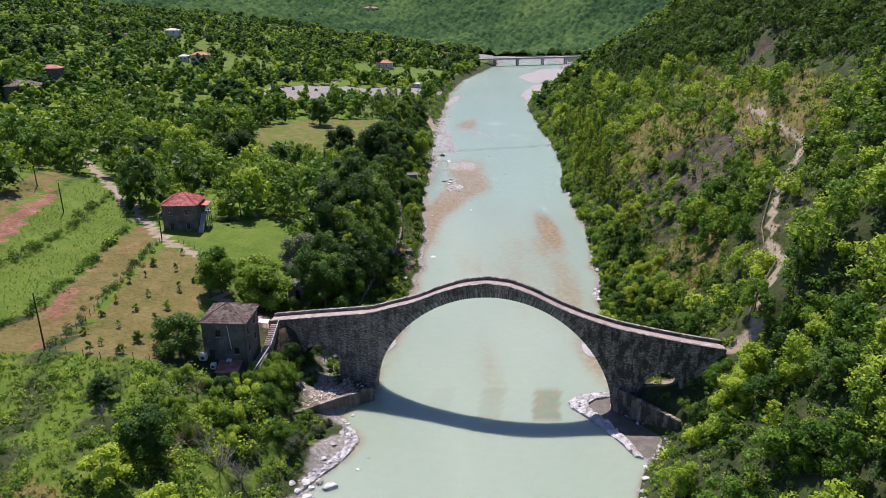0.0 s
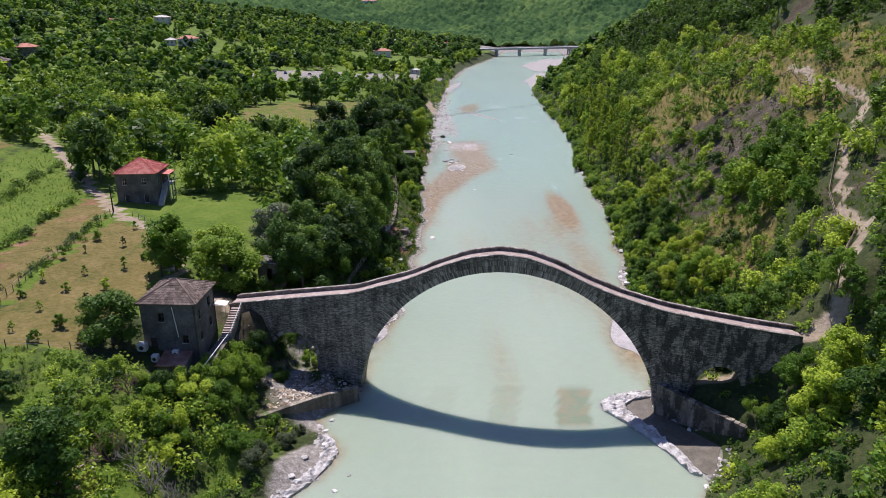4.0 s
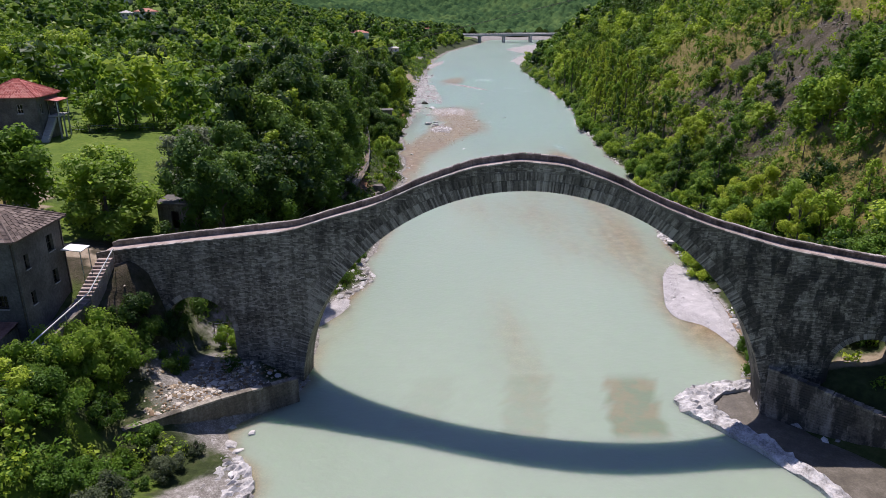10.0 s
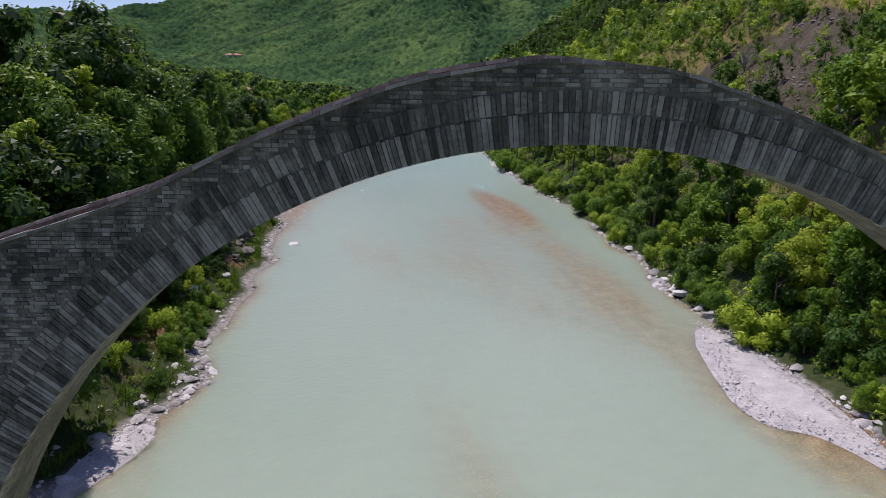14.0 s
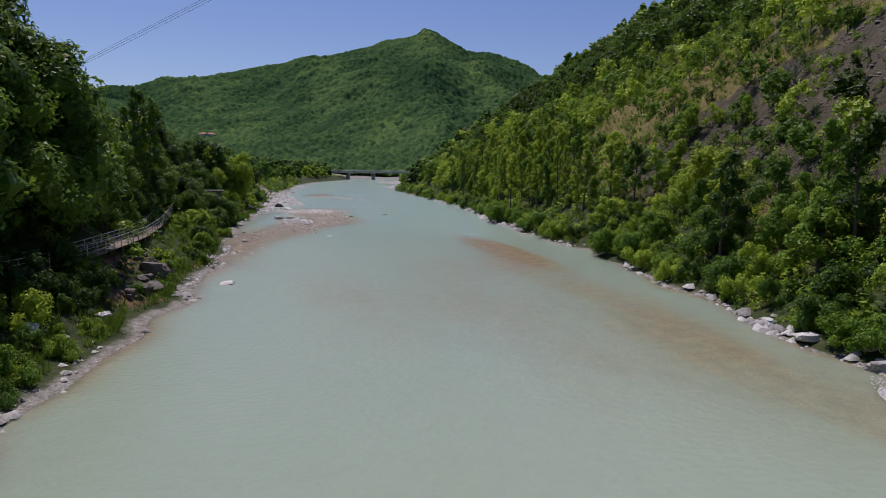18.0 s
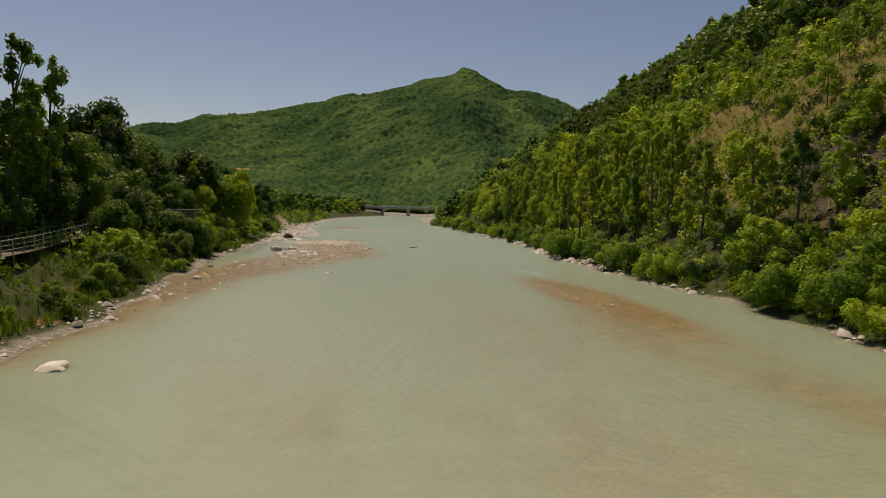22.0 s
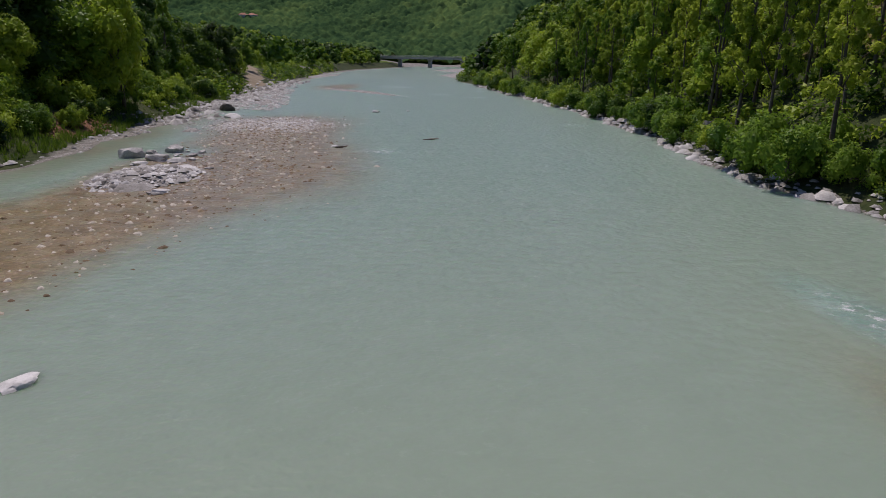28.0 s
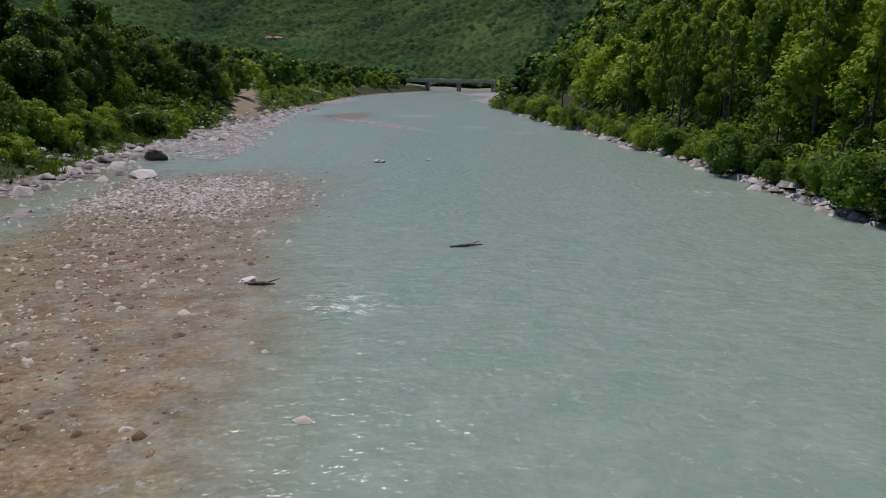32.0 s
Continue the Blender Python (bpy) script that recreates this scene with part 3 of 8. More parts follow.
def blob(x, y, cx, cy, rx, ry, turn=0.0):
    c, s = math.cos(radians(turn)), math.sin(radians(turn))
    u, v = (x - cx) * c + (y - cy) * s, -(x - cx) * s + (y - cy) * c
    return np.exp(-((u / rx) ** 2 + (v / ry) ** 2))


GRAVEL_PATH = [(-18, 448), (-8, 400), (-4, 372)]


def build_ground():
    ys = np.concatenate([np.arange(-1900, -200, 90), np.arange(-200, 50, 12), np.arange(50, 240, 1.5), np.arange(240, 420, 3), np.arange(420, 900, 9), np.arange(900, 1500, 24), np.arange(1500, 3300, 36)])
    out = np.concatenate([[0, 0.5, 1.2, 2, 3, 4, 5, 6.5, 8], np.arange(10, 110, 1.8), np.arange(112, 240, 6), np.arange(245, 520, 16), np.arange(530, 1400, 40), np.arange(1440, 2600, 90)])
    inn = np.array([0.12, 0.3, 0.5, 0.7, 0.88])
    rows = []
    for y in ys:
        a, b = float(bank_l(y)), float(bank_r(y))
        rows.append(np.concatenate([a - out[::-1], a + (b - a) * inn, b + out]))
    X = np.array(rows)
    Y = np.repeat(ys[:, None], X.shape[1], 1)
    Z = ground(X, Y)
    n, m = X.shape
    idx = np.arange(n * m).reshape(n, m)
    F = np.stack([idx[:-1, :-1], idx[:-1, 1:], idx[1:, 1:], idx[1:, :-1]], -1).reshape(-1, 4)
    x, y, z = X.ravel(), Y.ravel(), Z.ravel()
    me = quick_mesh("ground", np.stack([x, y, z], 1), F, [GROUND], smooth=True)
    dl, dr = bank_l(y) - x, x - bank_r(y)
    lawn = np.maximum.reduce([in_poly(x, y, LAWN) * 1.0, in_poly(x, y, ORCHARD) * 0.62, ((y < 95) & (dl > 5)) * (0.55 + 0.25 * waves(x, y, 9, 3)), in_poly(x, y, GREEN) * 0.95, in_poly(x, y, TERRACE) * 0.8, in_poly(x, y, FAR_FIELD) * 0.75, in_poly(x, y, UPPER) * 0.5] + [in_poly(x, y, q) * 0.85 for q in MEADOWS])
    lawn = lawn * (1 - blob(x, y, -27, 107.5, 3.2, 4.5))
    lawn = np.maximum(lawn, (1 - blob(x, y, -27, 107.5, 3.2, 4.5)) * (0.55 + 0.35 * smooth01(-waves(x, y, 60, 6), -0.2, 0.5)) * (dl > 12) * (y > 104) * (y < 900))
    slope = (y > 160) * (y < 275) * smooth01(dr, 7, 15) * (1 - smooth01(dr, 52, 64))
    dry = np.maximum.reduce([in_poly(x, y, DRY_SLOPE) * 0.72, slope * (0.62 + 0.25 * waves(x, y, 22, 8)), in_poly(x, y, BROWN) * 0.95, in_poly(x, y, ORCHARD) * 0.66, in_poly(x, y, FAR_FIELD) * 0.5, in_poly(x, y, UPPER) * 0.6, blob(x, y, -49, 64, 6, 4) * 0.9])
    inland = 1 - smooth01(y, 860, 900)
    shore = np.clip(1.0 - np.maximum(dl, 0) / (2.8 - 1.2 * smooth01(y, 172, 186) + 1.2 * waves(x, y, 14, 2) + 3.6 * smooth01(y, 250, 270)), 0, 1) * (dl > -3) * (dr < 0) + np.clip(0.75 - np.maximum(dr, 0) / (1.5 + 1.0 * waves(x, y, 14, 2)), 0, 1) * (dr > -3) * (dl < 0) * (1 - 0.85 * (y > 78) * (y < 106))
    bar = (y > 545) * (y < 860) * (dr < 26) * (dr > -3) * 0.9
    grav = np.maximum.reduce([shore * 0.8 * inland, bar, in_poly(x, y, CAR_PARK) * 0.8, ((y > 850) & (y < 935) & (dl > -80) & (dl < 40)) * 0.75, blob(x, y, -19.5, 103, 6, 8, 30) * 0.95, blob(x, y, -17.2, 88, 2.6, 8, -18) * 0.95, blob(x, y, -19, 115, 5, 6) * 0.95, blob(x, y, 36.5, 102.5, 4, 5) * 0.2])
    # first blob: plaza ground coloured dark to stand in for tree shade
    scree = np.maximum.reduce([0.95 * blob(x, y, -32.6, 113.0, 4.6, 7.5), 0.8 * blob(x, y, -27, 107.5, 3.2, 4.5), in_poly(x, y, SCREE) * 0.8, in_poly(x, y, GULLY) * 0.65, 0.5 * smooth01(waves(x, y, 34, 30), 0.55, 1.2) * (dr > 8) * (y > 105) * (y < 260)])
    soil = np.maximum(0.55 * (dl > 1.5) * (dl < 7.5) * (y > 108) * (y < 205) * (0.5 + 0.5 * waves(x, y, 9, 5)), blob(x, y, -11.6, 175, 2.4, 9) * 0.62)
    soil = np.maximum(soil, blob(x, y, -8.2, 275, 2.6, 9) * 0.85)
    soil = np.maximum.reduce([soil, in_poly(x, y, EARTH_BANK) * 0.95, blob(x, y, -36, 75.5, 2.2, 3) * 0.8, in_poly(x, y, BROWN) * 0.30 * (1 + waves(x, y, 11, 2))])
    path = np.maximum.reduce([0.8 * (line_dist(x, y, ROAD) < 1.5), 0.75 * (line_dist(x, y, HILL_PATH) < 0.9), 0.8 * (line_dist(x, y, YARD_ROAD) < 4), 0.9 * blob(x, y, 36.8, 101.4, 5, 1.1), 0.8 * blob(x, y, 47.5, 99, 3, 2)])
    path = np.maximum(path, 0.9 * (line_dist(x, y, GRAVEL_PATH) < 2.2))
    point_attr(me, "cover_a", np.stack([lawn, dry, grav], 1))
    point_attr(me, "cover_b", np.stack([scree, soil, path], 1))
    point_attr(me, "cover_c", smooth01(np.hypot(x - 5, y - 115), 780, 980))
    ob = new("ground", me)
    tagged(ob, "green river valley with gravel banks, fields and wooded slopes", "ground", kind="structure")


build_ground()


def shallow(x, y):
    """How far the bed shows through the river: 0 deep, 1 only just under water."""
    dl, dr = x - bank_l(y), bank_r(y) - x
    s = 0.5 * np.exp(-np.clip(dl, 0, 99) / 1.6) + 0.5 * np.exp(-np.clip(dr, 0, 99) / 0.9)
    s = s + 1.2 * blob(x, y, 32.4, 200, 3.1, 15.5, 1) + 0.16 * blob(x, y, 29.0, 180, 4.0, 18, 4)
    s = s + 0.35 * blob(x, y, 8, 112, 4, 14) + 0.3 * blob(x, y, 30, 150, 4, 14)
    s = s + 1.05 * blob(x, y, 8.5, 264, 7.0, 31, -9) + 0.75 * blob(x, y, 1.5, 230, 5.0, 17, -10) + 0.6 * blob(x, y, 6, 290, 9, 12)
    s = s + 0.5 * blob(x, y, 13.5, 252, 6.5, 15, -8)
    s = s - 0.5 * blob(x, y, 5.4, 263.4, 3.6, 3.6, 20) + 0.42 * blob(x, y, -2.4, 207, 2.6, 20, -4) - 1.1 * blob(x, y, -2.6, 268, 2.4, 20, -6)
    s = s + 0.9 * blob(x, y, 14, 395, 6, 22, -8) + 0.33 * blob(x, y, 24, 165, 13, 42) + 0.2 * blob(x, y, 6, 170, 12, 40)
    s = s + 0.55 * blob(x, y, 31.5, 121, 4.6, 14, -8) + 0.3 * blob(x, y, -10, 122, 3, 10)
    return s


def build_water():
    ys = np.concatenate([np.arange(-600, 60, 20), np.arange(60, 340, 1.0), np.arange(340, 560, 3), np.arange(560, 890, 12)])
    ks = np.linspace(0, 1, 72)
    a, b = bank_l(ys) - 4, bank_r(ys) + 4
    X = a[:, None] + (b - a)[:, None] * ks[None]
    Y = np.repeat(ys[:, None], len(ks), 1)
    n, m = X.shape
    idx = np.arange(n * m).reshape(n, m)
    F = np.stack([idx[:-1, :-1], idx[:-1, 1:], idx[1:, 1:], idx[1:, :-1]], -1).reshape(-1, 4)
    x, y = X.ravel(), Y.ravel()
    me = quick_mesh("water", np.stack([x, y, np.zeros_like(x)], 1), F, [WATER], smooth=True)
    dl, dr = x - bank_l(y), bank_r(y) - x
    s = shallow(x, y)

    def slab(cx, cy, hx, hy):
        return smooth01(hx - np.abs(x - cx - 0.19 * (y - cy)), -0.1, 0.15) * smooth01(hy - np.abs(y - cy), -0.1, 0.15)
    pads_reflection = slab(17.8, 102, 2.3, 5.0) + 0.35 * slab(8.3, 102.5, 2.0, 4.8) + 0.16 * slab(-0.5, 103, 2.0, 4.8)
    # first blob: dark reflection of the bank trees, put into the channel's colour
    pads_reflection = pads_reflection + 0.85 * blob(x, y, -2.8, 272, 3.0, 30, -5) + 0.4 * blob(x, y, 5.4, 263.4, 4.0, 4.0, 20)
    foam = np.clip(0.5 * smooth01(y, 205, 262) * (1 - 0.5 * smooth01(y, 420, 520)), 0, 1) * smooth01(dl, 1, 6)
    foam = np.maximum(foam, 0.9 * np.exp(-(line_dist(x, y, [(9, 388), (20, 368), (31, 347)]) / 1.6) ** 2))
    for cx, cy, rx, ry in ((43.8, 349.7, 4, 5), (50.0, 379, 3.5, 6), (45.6, 289.2, 2.6, 3), (19.9, 264.3, 3, 2.4), (38, 362, 5, 7), (44.6, 247, 1.6, 7), (34, 223, 1.2, 5), (30, 400, 9, 12)):
        foam = np.maximum(foam, 1.1 * blob(x, y, cx, cy, rx, ry))
    point_attr(me, "shallow", np.stack([np.clip(s, 0, 1.2), pads_reflection, foam * 0.7], 1))
    ob = new("water", me)
    tagged(ob, "milky pale green river water, shallow and brown over gravel bars", "river", kind="structure")


build_water()

# ---- the old stone bridge ----
BR_A, BR_B = Vector((-12.0, 106.8, 0)), Vector((27.9, 100.6, 0))
BR_M = Matrix.Translation(BR_A) @ Matrix.Rotation(math.atan2(BR_B.y - BR_A.y, BR_B.x - BR_A.x), 4, "Z")
SPAN_C, SPAN_R, RISE, WIDTH = 20.45, 20.5, 19.2, 3.0
TOP_S = [-19, -16.6, -10.8, -0.6, 2.8, 7.2, 11.4, 15.4, 19.4, 23.3, 27.2, 31.3, 35.3, 41.2, 46.8, 52.8, 58]
TOP_Z = [12.1, 12.5, 13.4, 14.9, 16.1, 17.5, 19.5, 21.0, 21.65, 21.35, 20.0, 18.1, 16.6, 15.0, 14.1, 13.25, 12.7]


def top_z(s):
    s = np.asarray(s, float)
    return np.mean([np.interp(s + k, TOP_S, TOP_Z) for k in (-0.9, -0.45, 0, 0.45, 0.9)], axis=0)


def soffit_z(s):
    k = np.clip(1 - ((np.asarray(s, float) - SPAN_C) / SPAN_R) ** 2, 0, 1)
    return RISE * k ** 0.57


OPENINGS = ((-9.75, 3.35, 4.6, 3.6), (48.7, 2.9, 4.7, 2.9))     # centre, half width, springing, rise


def low_z(s):
    s = np.asarray(s, float)
    z = np.where(np.abs(s - SPAN_C) < SPAN_R, soffit_z(s), -2.0)
    for c, h, sp, ri in OPENINGS:
        k = np.clip(1 - ((s - c) / h) ** 2, 0, 1)
        z = np.where(np.abs(s - c) < h, sp + ri * np.sqrt(k), z)
    return z


def column_mesh(name, ss, lo, hi, y0, y1, material):
    n = len(ss)
    v = np.stack([np.stack([ss, np.full(n, yy), zz], 1) for yy, zz in ((y0, lo), (y0, hi), (y1, lo), (y1, hi))], 1).reshape(-1, 3)
    f = []
    for i in range(n - 1):
        a, b = 4 * i, 4 * i + 4
        f += [(a, b, b + 1, a + 1), (a + 2, a + 3, b + 3, b + 2), (a + 1, b + 1, b + 3, a + 3), (a, a + 2, b + 2, b)]
    e = 4 * (n - 1)
    f += [(0, 1, 3, 2), (e, e + 2, e + 3, e + 1)]
    return quick_mesh(name, v, np.array(f), [material])


def build_bridge():
    br = thing("stone_arch_bridge", BR_M, "old grey stone footbridge with one high arch over the river", "bridge")
    cuts = [-19.0, 58.0]
    for c, h in ((SPAN_C, SPAN_R), (OPENINGS[0][0], OPENINGS[0][1]), (OPENINGS[1][0], OPENINGS[1][1])):
        cuts += [c - h - 0.005, c - h + 0.005, c + h - 0.005, c + h + 0.005]
    k = np.linspace(-1, 1, 81)
    fine = [SPAN_C + SPAN_R * np.sin(k * math.pi / 2), OPENINGS[0][0] + OPENINGS[0][1] * np.sin(k[::4] * math.pi / 2), OPENINGS[1][0] + OPENINGS[1][1] * np.sin(k[::4] * math.pi / 2)]
    ss = np.unique(np.round(np.concatenate([cuts, np.arange(-19, 58, 0.7), *[np.clip(q, q.min() + 0.006, q.max() - 0.006) for q in fine]]), 4))
    tz = top_z(ss) - 0.42
    piece("masonry_core", column_mesh("masonry_core", ss, low_z(ss), tz, 0.03, WIDTH - 0.03, STONE), br)
    ds = np.arange(-19, 58.01, 0.5)
    dz = top_z(ds)
    piece("deck", column_mesh("deck", ds, dz - 0.45, dz - 0.36, 0.25, WIDTH - 0.3, DECK), br, "worn beige cobbled walkway over the arch")
    piece("parapet", column_mesh("parapet", ds, dz - 0.5, dz - 0.11, 0.031, 0.30, STONE), br)
    piece("parapet", column_mesh("parapet", ds, dz - 0.5, dz + 0.06, WIDTH - 0.34, WIDTH - 0.031, STONE), br)
    # low kerb on the near edge, parapet on the far edge, both of single capping stones
    rng = np.random.default_rng(3)
    for nm, y0, y1, base, rise, step in (("coping_stone", -0.07, 0.34, -0.11, 0.0, 0.62), ("coping_stone", WIDTH - 0.38, WIDTH + 0.05, 0.06, 0.18, 0.62)):
        vs = []
        for s0 in np.arange(-18.6, 57.6, step):
            s1 = s0 + step - 0.025
            j = rng.uniform(-0.02, 0.02)
            za, zb = float(top_z(s0)), float(top_z(s1))
            w = rng.uniform(-0.02, 0.02)
            vs.append([(s, y, zz) for s, za_ in ((s0, za), (s1, zb)) for y in (y0 + w, y1 + w) for zz in (za_ + base, za_ + rise + j)])
        V, F = joined_boxes(np.array(vs))
        for i in range(len(vs)):
            me = quick_mesh(nm, np.array(vs[i]), BOXF, [COPING])
            piece(nm, me, br)
    # two rings of thin voussoirs on the face of the arch
    th = np.linspace(0, math.pi, 1200)
    cs, cz = SPAN_C - SPAN_R * np.cos(th), None
    cz = soffit_z(cs)
    arc = np.concatenate([[0], np.cumsum(np.hypot(np.diff(cs), np.diff(cz)))])

    def arch_at(d):
        return np.interp(d, arc, cs), np.interp(d, arc, cz)

    def ring(gap0, depth, width, proud):
        out = []
        d = 0.02
        while d < arc[-1] - 0.05:
            w = width * rng.uniform(0.7, 1.35)
            e = min(d + w - 0.018, arc[-1])
            (sa, za), (sb, zb) = arch_at(d), arch_at(e)
            tx, tz_ = sb - sa, zb - za
            l = math.hypot(tx, tz_)
            nx, nz = -tz_ / l, tx / l
            pr = -proud - rng.uniform(0, 0.025)
            dp = depth * rng.uniform(0.93, 1.0)
            out.append([(s + nx * g, y, z + nz * g) for s, z in ((sa, za), (sb, zb)) for y in (pr, 0.35) for g in (gap0, gap0 + dp)])
            d += w
        return np.array(out)
    inner = ring(-0.02, 0.92, 0.14, 0.02)
    mid = slice(max(0, len(inner) // 2 - 140), len(inner) // 2 + 140)
    for q in inner[mid]:
        piece("voussoir", quick_mesh("voussoir", q, BOXF, [VOUSSOIR]), br)
    rest = np.concatenate([inner[:mid.start], inner[mid.stop:], ring(0.93, 0.62, 0.15, 0.0)])
    V, F = joined_boxes(rest)
    tagged(piece("outer_voussoir_ring", quick_mesh("outer_voussoir_ring", V, F, [STONE_PIECE]), br), kind="stuff")
    # coursed rubble of the spandrels and piers
    lo, hi = [], []
    for zc in np.arange(0.2, 21.4, 0.125):
        s = -18.5 + rng.uniform(0, 0.4)
        while s < 57:
            w = rng.uniform(0.16, 0.5)
            mids = np.array([s + 0.02, s + w / 2, s + w - 0.02])
            top, low = top_z(mids).min() - 0.12, low_z(mids).max()
            ok = zc + 0.12 < top and zc > low and not (zc + 0.3 > top - 1.0 and rng.uniform() < 0.02)
            if ok and abs(mids[1] - SPAN_C) < SPAN_R + 1.6:
                ex, ez = (mids - SPAN_C) / (SPAN_R + 1.55), (zc + 0.0) / (RISE + 1.55)
                ok = ((np.abs(ex) ** 2) + max(ez, 0) ** (1 / 0.57)).min() > 1.0
            if ok:
                for c, h, sp, ri in OPENINGS:
                    if abs(mids[1] - c) < h + 0.5 and zc < sp + 0.6 + ri * 1.12 and ((mids[1] - c) / (h + 0.5)) ** 2 + (max(zc - sp, 0) / (ri + 0.5)) ** 2 < 1:
                        ok = False
            if ok:
                lo.append((s, 0.03 - rng.uniform(0.004, 0.045), zc))
                hi.append((s + w - rng.uniform(0.01, 0.03), 0.2, zc + rng.uniform(0.095, 0.115)))
            s += w
    V, F = joined_boxes(box_array(lo, hi))
    tagged(piece("rubble_masonry", quick_mesh("rubble_masonry", V, F, [STONE_PIECE]), br, "thin courses of grey rubble stone"), kind="stuff")
    # small arches' voussoirs
    for c, h, sp, ri in OPENINGS:
        for a in np.linspace(0, math.pi, 34)[:-1]:
            a1 = a + math.pi / 33 - 0.012
            q = [(c + (h + g) * math.cos(t), y, sp + (ri + g) * math.sin(t)) for t in (a, a1) for y in (-0.03, 0.3) for g in (-0.01, 0.48)]
            piece("voussoir", quick_mesh("voussoir", np.array(q), BOXF, [VOUSSOIR]), br)
    return br


build_bridge()

# ---- trees ----


def crown_lobes(rng, kind):
    """Lobes of a crown of unit height: (x, y, z, radius)."""
    out = []
    if kind == "broad":
        for i in range(16):
            a, z = rng.uniform(0, 6.283), 0.20 + 0.70 * (i + rng.uniform(0, 1)) / 16
            r = rng.uniform(0.35, 1.0) * 0.40 * math.sin(min(1.0, (1.02 - z) / 0.62) * 1.57) ** 0.8
            out.append((r * math.cos(a), r * math.sin(a), z, rng.uniform(0.11, 0.185) * (1.1 - 0.35 * z)))
    elif kind == "tall":
        for i in range(30):
            a, z = rng.uniform(0, 6.283), 0.16 + 0.78 * (i + rng.uniform(0, 1)) / 30
            r = rng.uniform(0.45, 1.0) * 0.36 * math.sin(min(1.0, (1.02 - z) / 0.66) * 1.57) ** 0.8
            out.append((r * math.cos(a), r * math.sin(a), z, rng.uniform(0.085, 0.14) * (1.1 - 0.3 * z)))
    elif kind == "full":
        for i in range(26):
            a, z = rng.uniform(0, 6.283), 0.22 + 0.66 * (i + rng.uniform(0, 1)) / 26
            r = rng.uniform(0.3, 1.0) * 0.36 * math.sin(min(1.0, (1.0 - z) / 0.6) * 1.57) ** 0.7
            out.append((r * math.cos(a), r * math.sin(a), z, rng.uniform(0.11, 0.165)))
    elif kind == "thin":
        for i in range(24):
            z = 0.36 + 0.62 * (i + rng.uniform(-0.5, 0.5)) / 23
            a, r = rng.uniform(0, 6.283), rng.uniform(0.05, 0.21) * (1.25 - 0.85 * z)
            out.append((r * math.cos(a), r * math.sin(a), z, rng.uniform(0.028, 0.055)))
    elif kind == "slim":
        for i in range(17):
            z = 0.33 + 0.64 * (i + rng.uniform(-0.5, 0.5)) / 16
            a, r = rng.uniform(0, 6.283), rng.uniform(0.05, 0.27) * (1.2 - 0.85 * z)
            out.append((r * math.cos(a), r * math.sin(a), z, rng.uniform(0.045, 0.085)))
    else:
        for i in range(13):
            a, r = rng.uniform(0, 6.283), rng.uniform(0.08, 0.56)
            out.append((r * math.cos(a), r * math.sin(a), rng.uniform(0.14, 0.80 - 0.35 * r), rng.uniform(0.15, 0.27)))
    return np.array(out) * np.array((1.06, 1.06, 1.0, 0.88))


OCTA = np.array([(1, 0, 0), (0, 1, 0), (-1, 0, 0), (0, -1, 0), (0, 0, 1), (0, 0, -1)], float)
OCTF = np.array([(0, 1, 4), (1, 2, 4), (2, 3, 4), (3, 0, 4), (1, 0, 5), (2, 1, 5), (3, 2, 5), (0, 3, 5)])


def leaf_cloud(rng, lobes, n, size, core=0.70, up=0.5):
    """Leaves as small triangles on the lobes' shells, and a low-poly heart in each lobe. Returns verts and triangles."""
    w = lobes[:, 3] ** 2
    k = rng.choice(len(lobes), n, p=w / w.sum())
    d = rng.normal(size=(n, 3))
    d[:, 2] += 0.25
    d /= np.linalg.norm(d, axis=1)[:, None]
    p = lobes[k, :3] + d * (lobes[k, 3] * rng.uniform(0.78, 1.18, n))[:, None]
    nn = d * 0.85 + rng.normal(size=(n, 3)) * 0.5 + np.array([0, 0, 0.9 * up])
    nn /= np.linalg.norm(nn, axis=1)[:, None]
    t = np.cross(nn, rng.normal(size=(n, 3)))
    t /= np.linalg.norm(t, axis=1)[:, None] + 1e-9
    b = np.cross(nn, t)
    s = (size * rng.uniform(0.6, 1.4, n))[:, None]
    v = np.stack([p - t * s - b * s * 0.15, p + b * s * 0.75 + nn * s * 0.1, p + t * s - b * s * 0.45], 1).reshape(-1, 3)
    f = np.arange(3 * n).reshape(n, 3)
    if core:
        q = lobes if n > 500 else lobes[np.argsort(-lobes[:, 3])[:9]]
        c = q[:, None, :3] + OCTA[None] * (q[:, 3] * core * 1.15)[:, None, None]
        f = np.concatenate([f, (OCTF[None] + 6 * np.arange(len(q))[:, None, None]).reshape(-1, 3) + len(v)])
        v = np.concatenate([v, c.reshape(-1, 3)])
    return v, f


def stick(a, b, r0, r1, n=5):
    a, b = np.array(a, float), np.array(b, float)
    d = (b - a) / (np.linalg.norm(b - a) + 1e-9)
    u = np.cross(d, (0.3, 0.9, 0.1))
    u /= np.linalg.norm(u)
    w = np.cross(d, u)
    an = np.arange(n) * 6.283 / n
    ringv = np.cos(an)[:, None] * u + np.sin(an)[:, None] * w
    v = np.concatenate([a + ringv * r0, b + ringv * r1])
    f = np.array([q for i in range(n) for q in ((i, (i + 1) % n, n + (i + 1) % n), (i, n + (i + 1) % n, n + i))])
    return v, f


def gather(parts):
    V, F, o = [], [], 0
    for v, f in parts:
        V.append(v)
        F.append(f + o)
        o += len(v)
    return np.concatenate(V), np.concatenate(F)


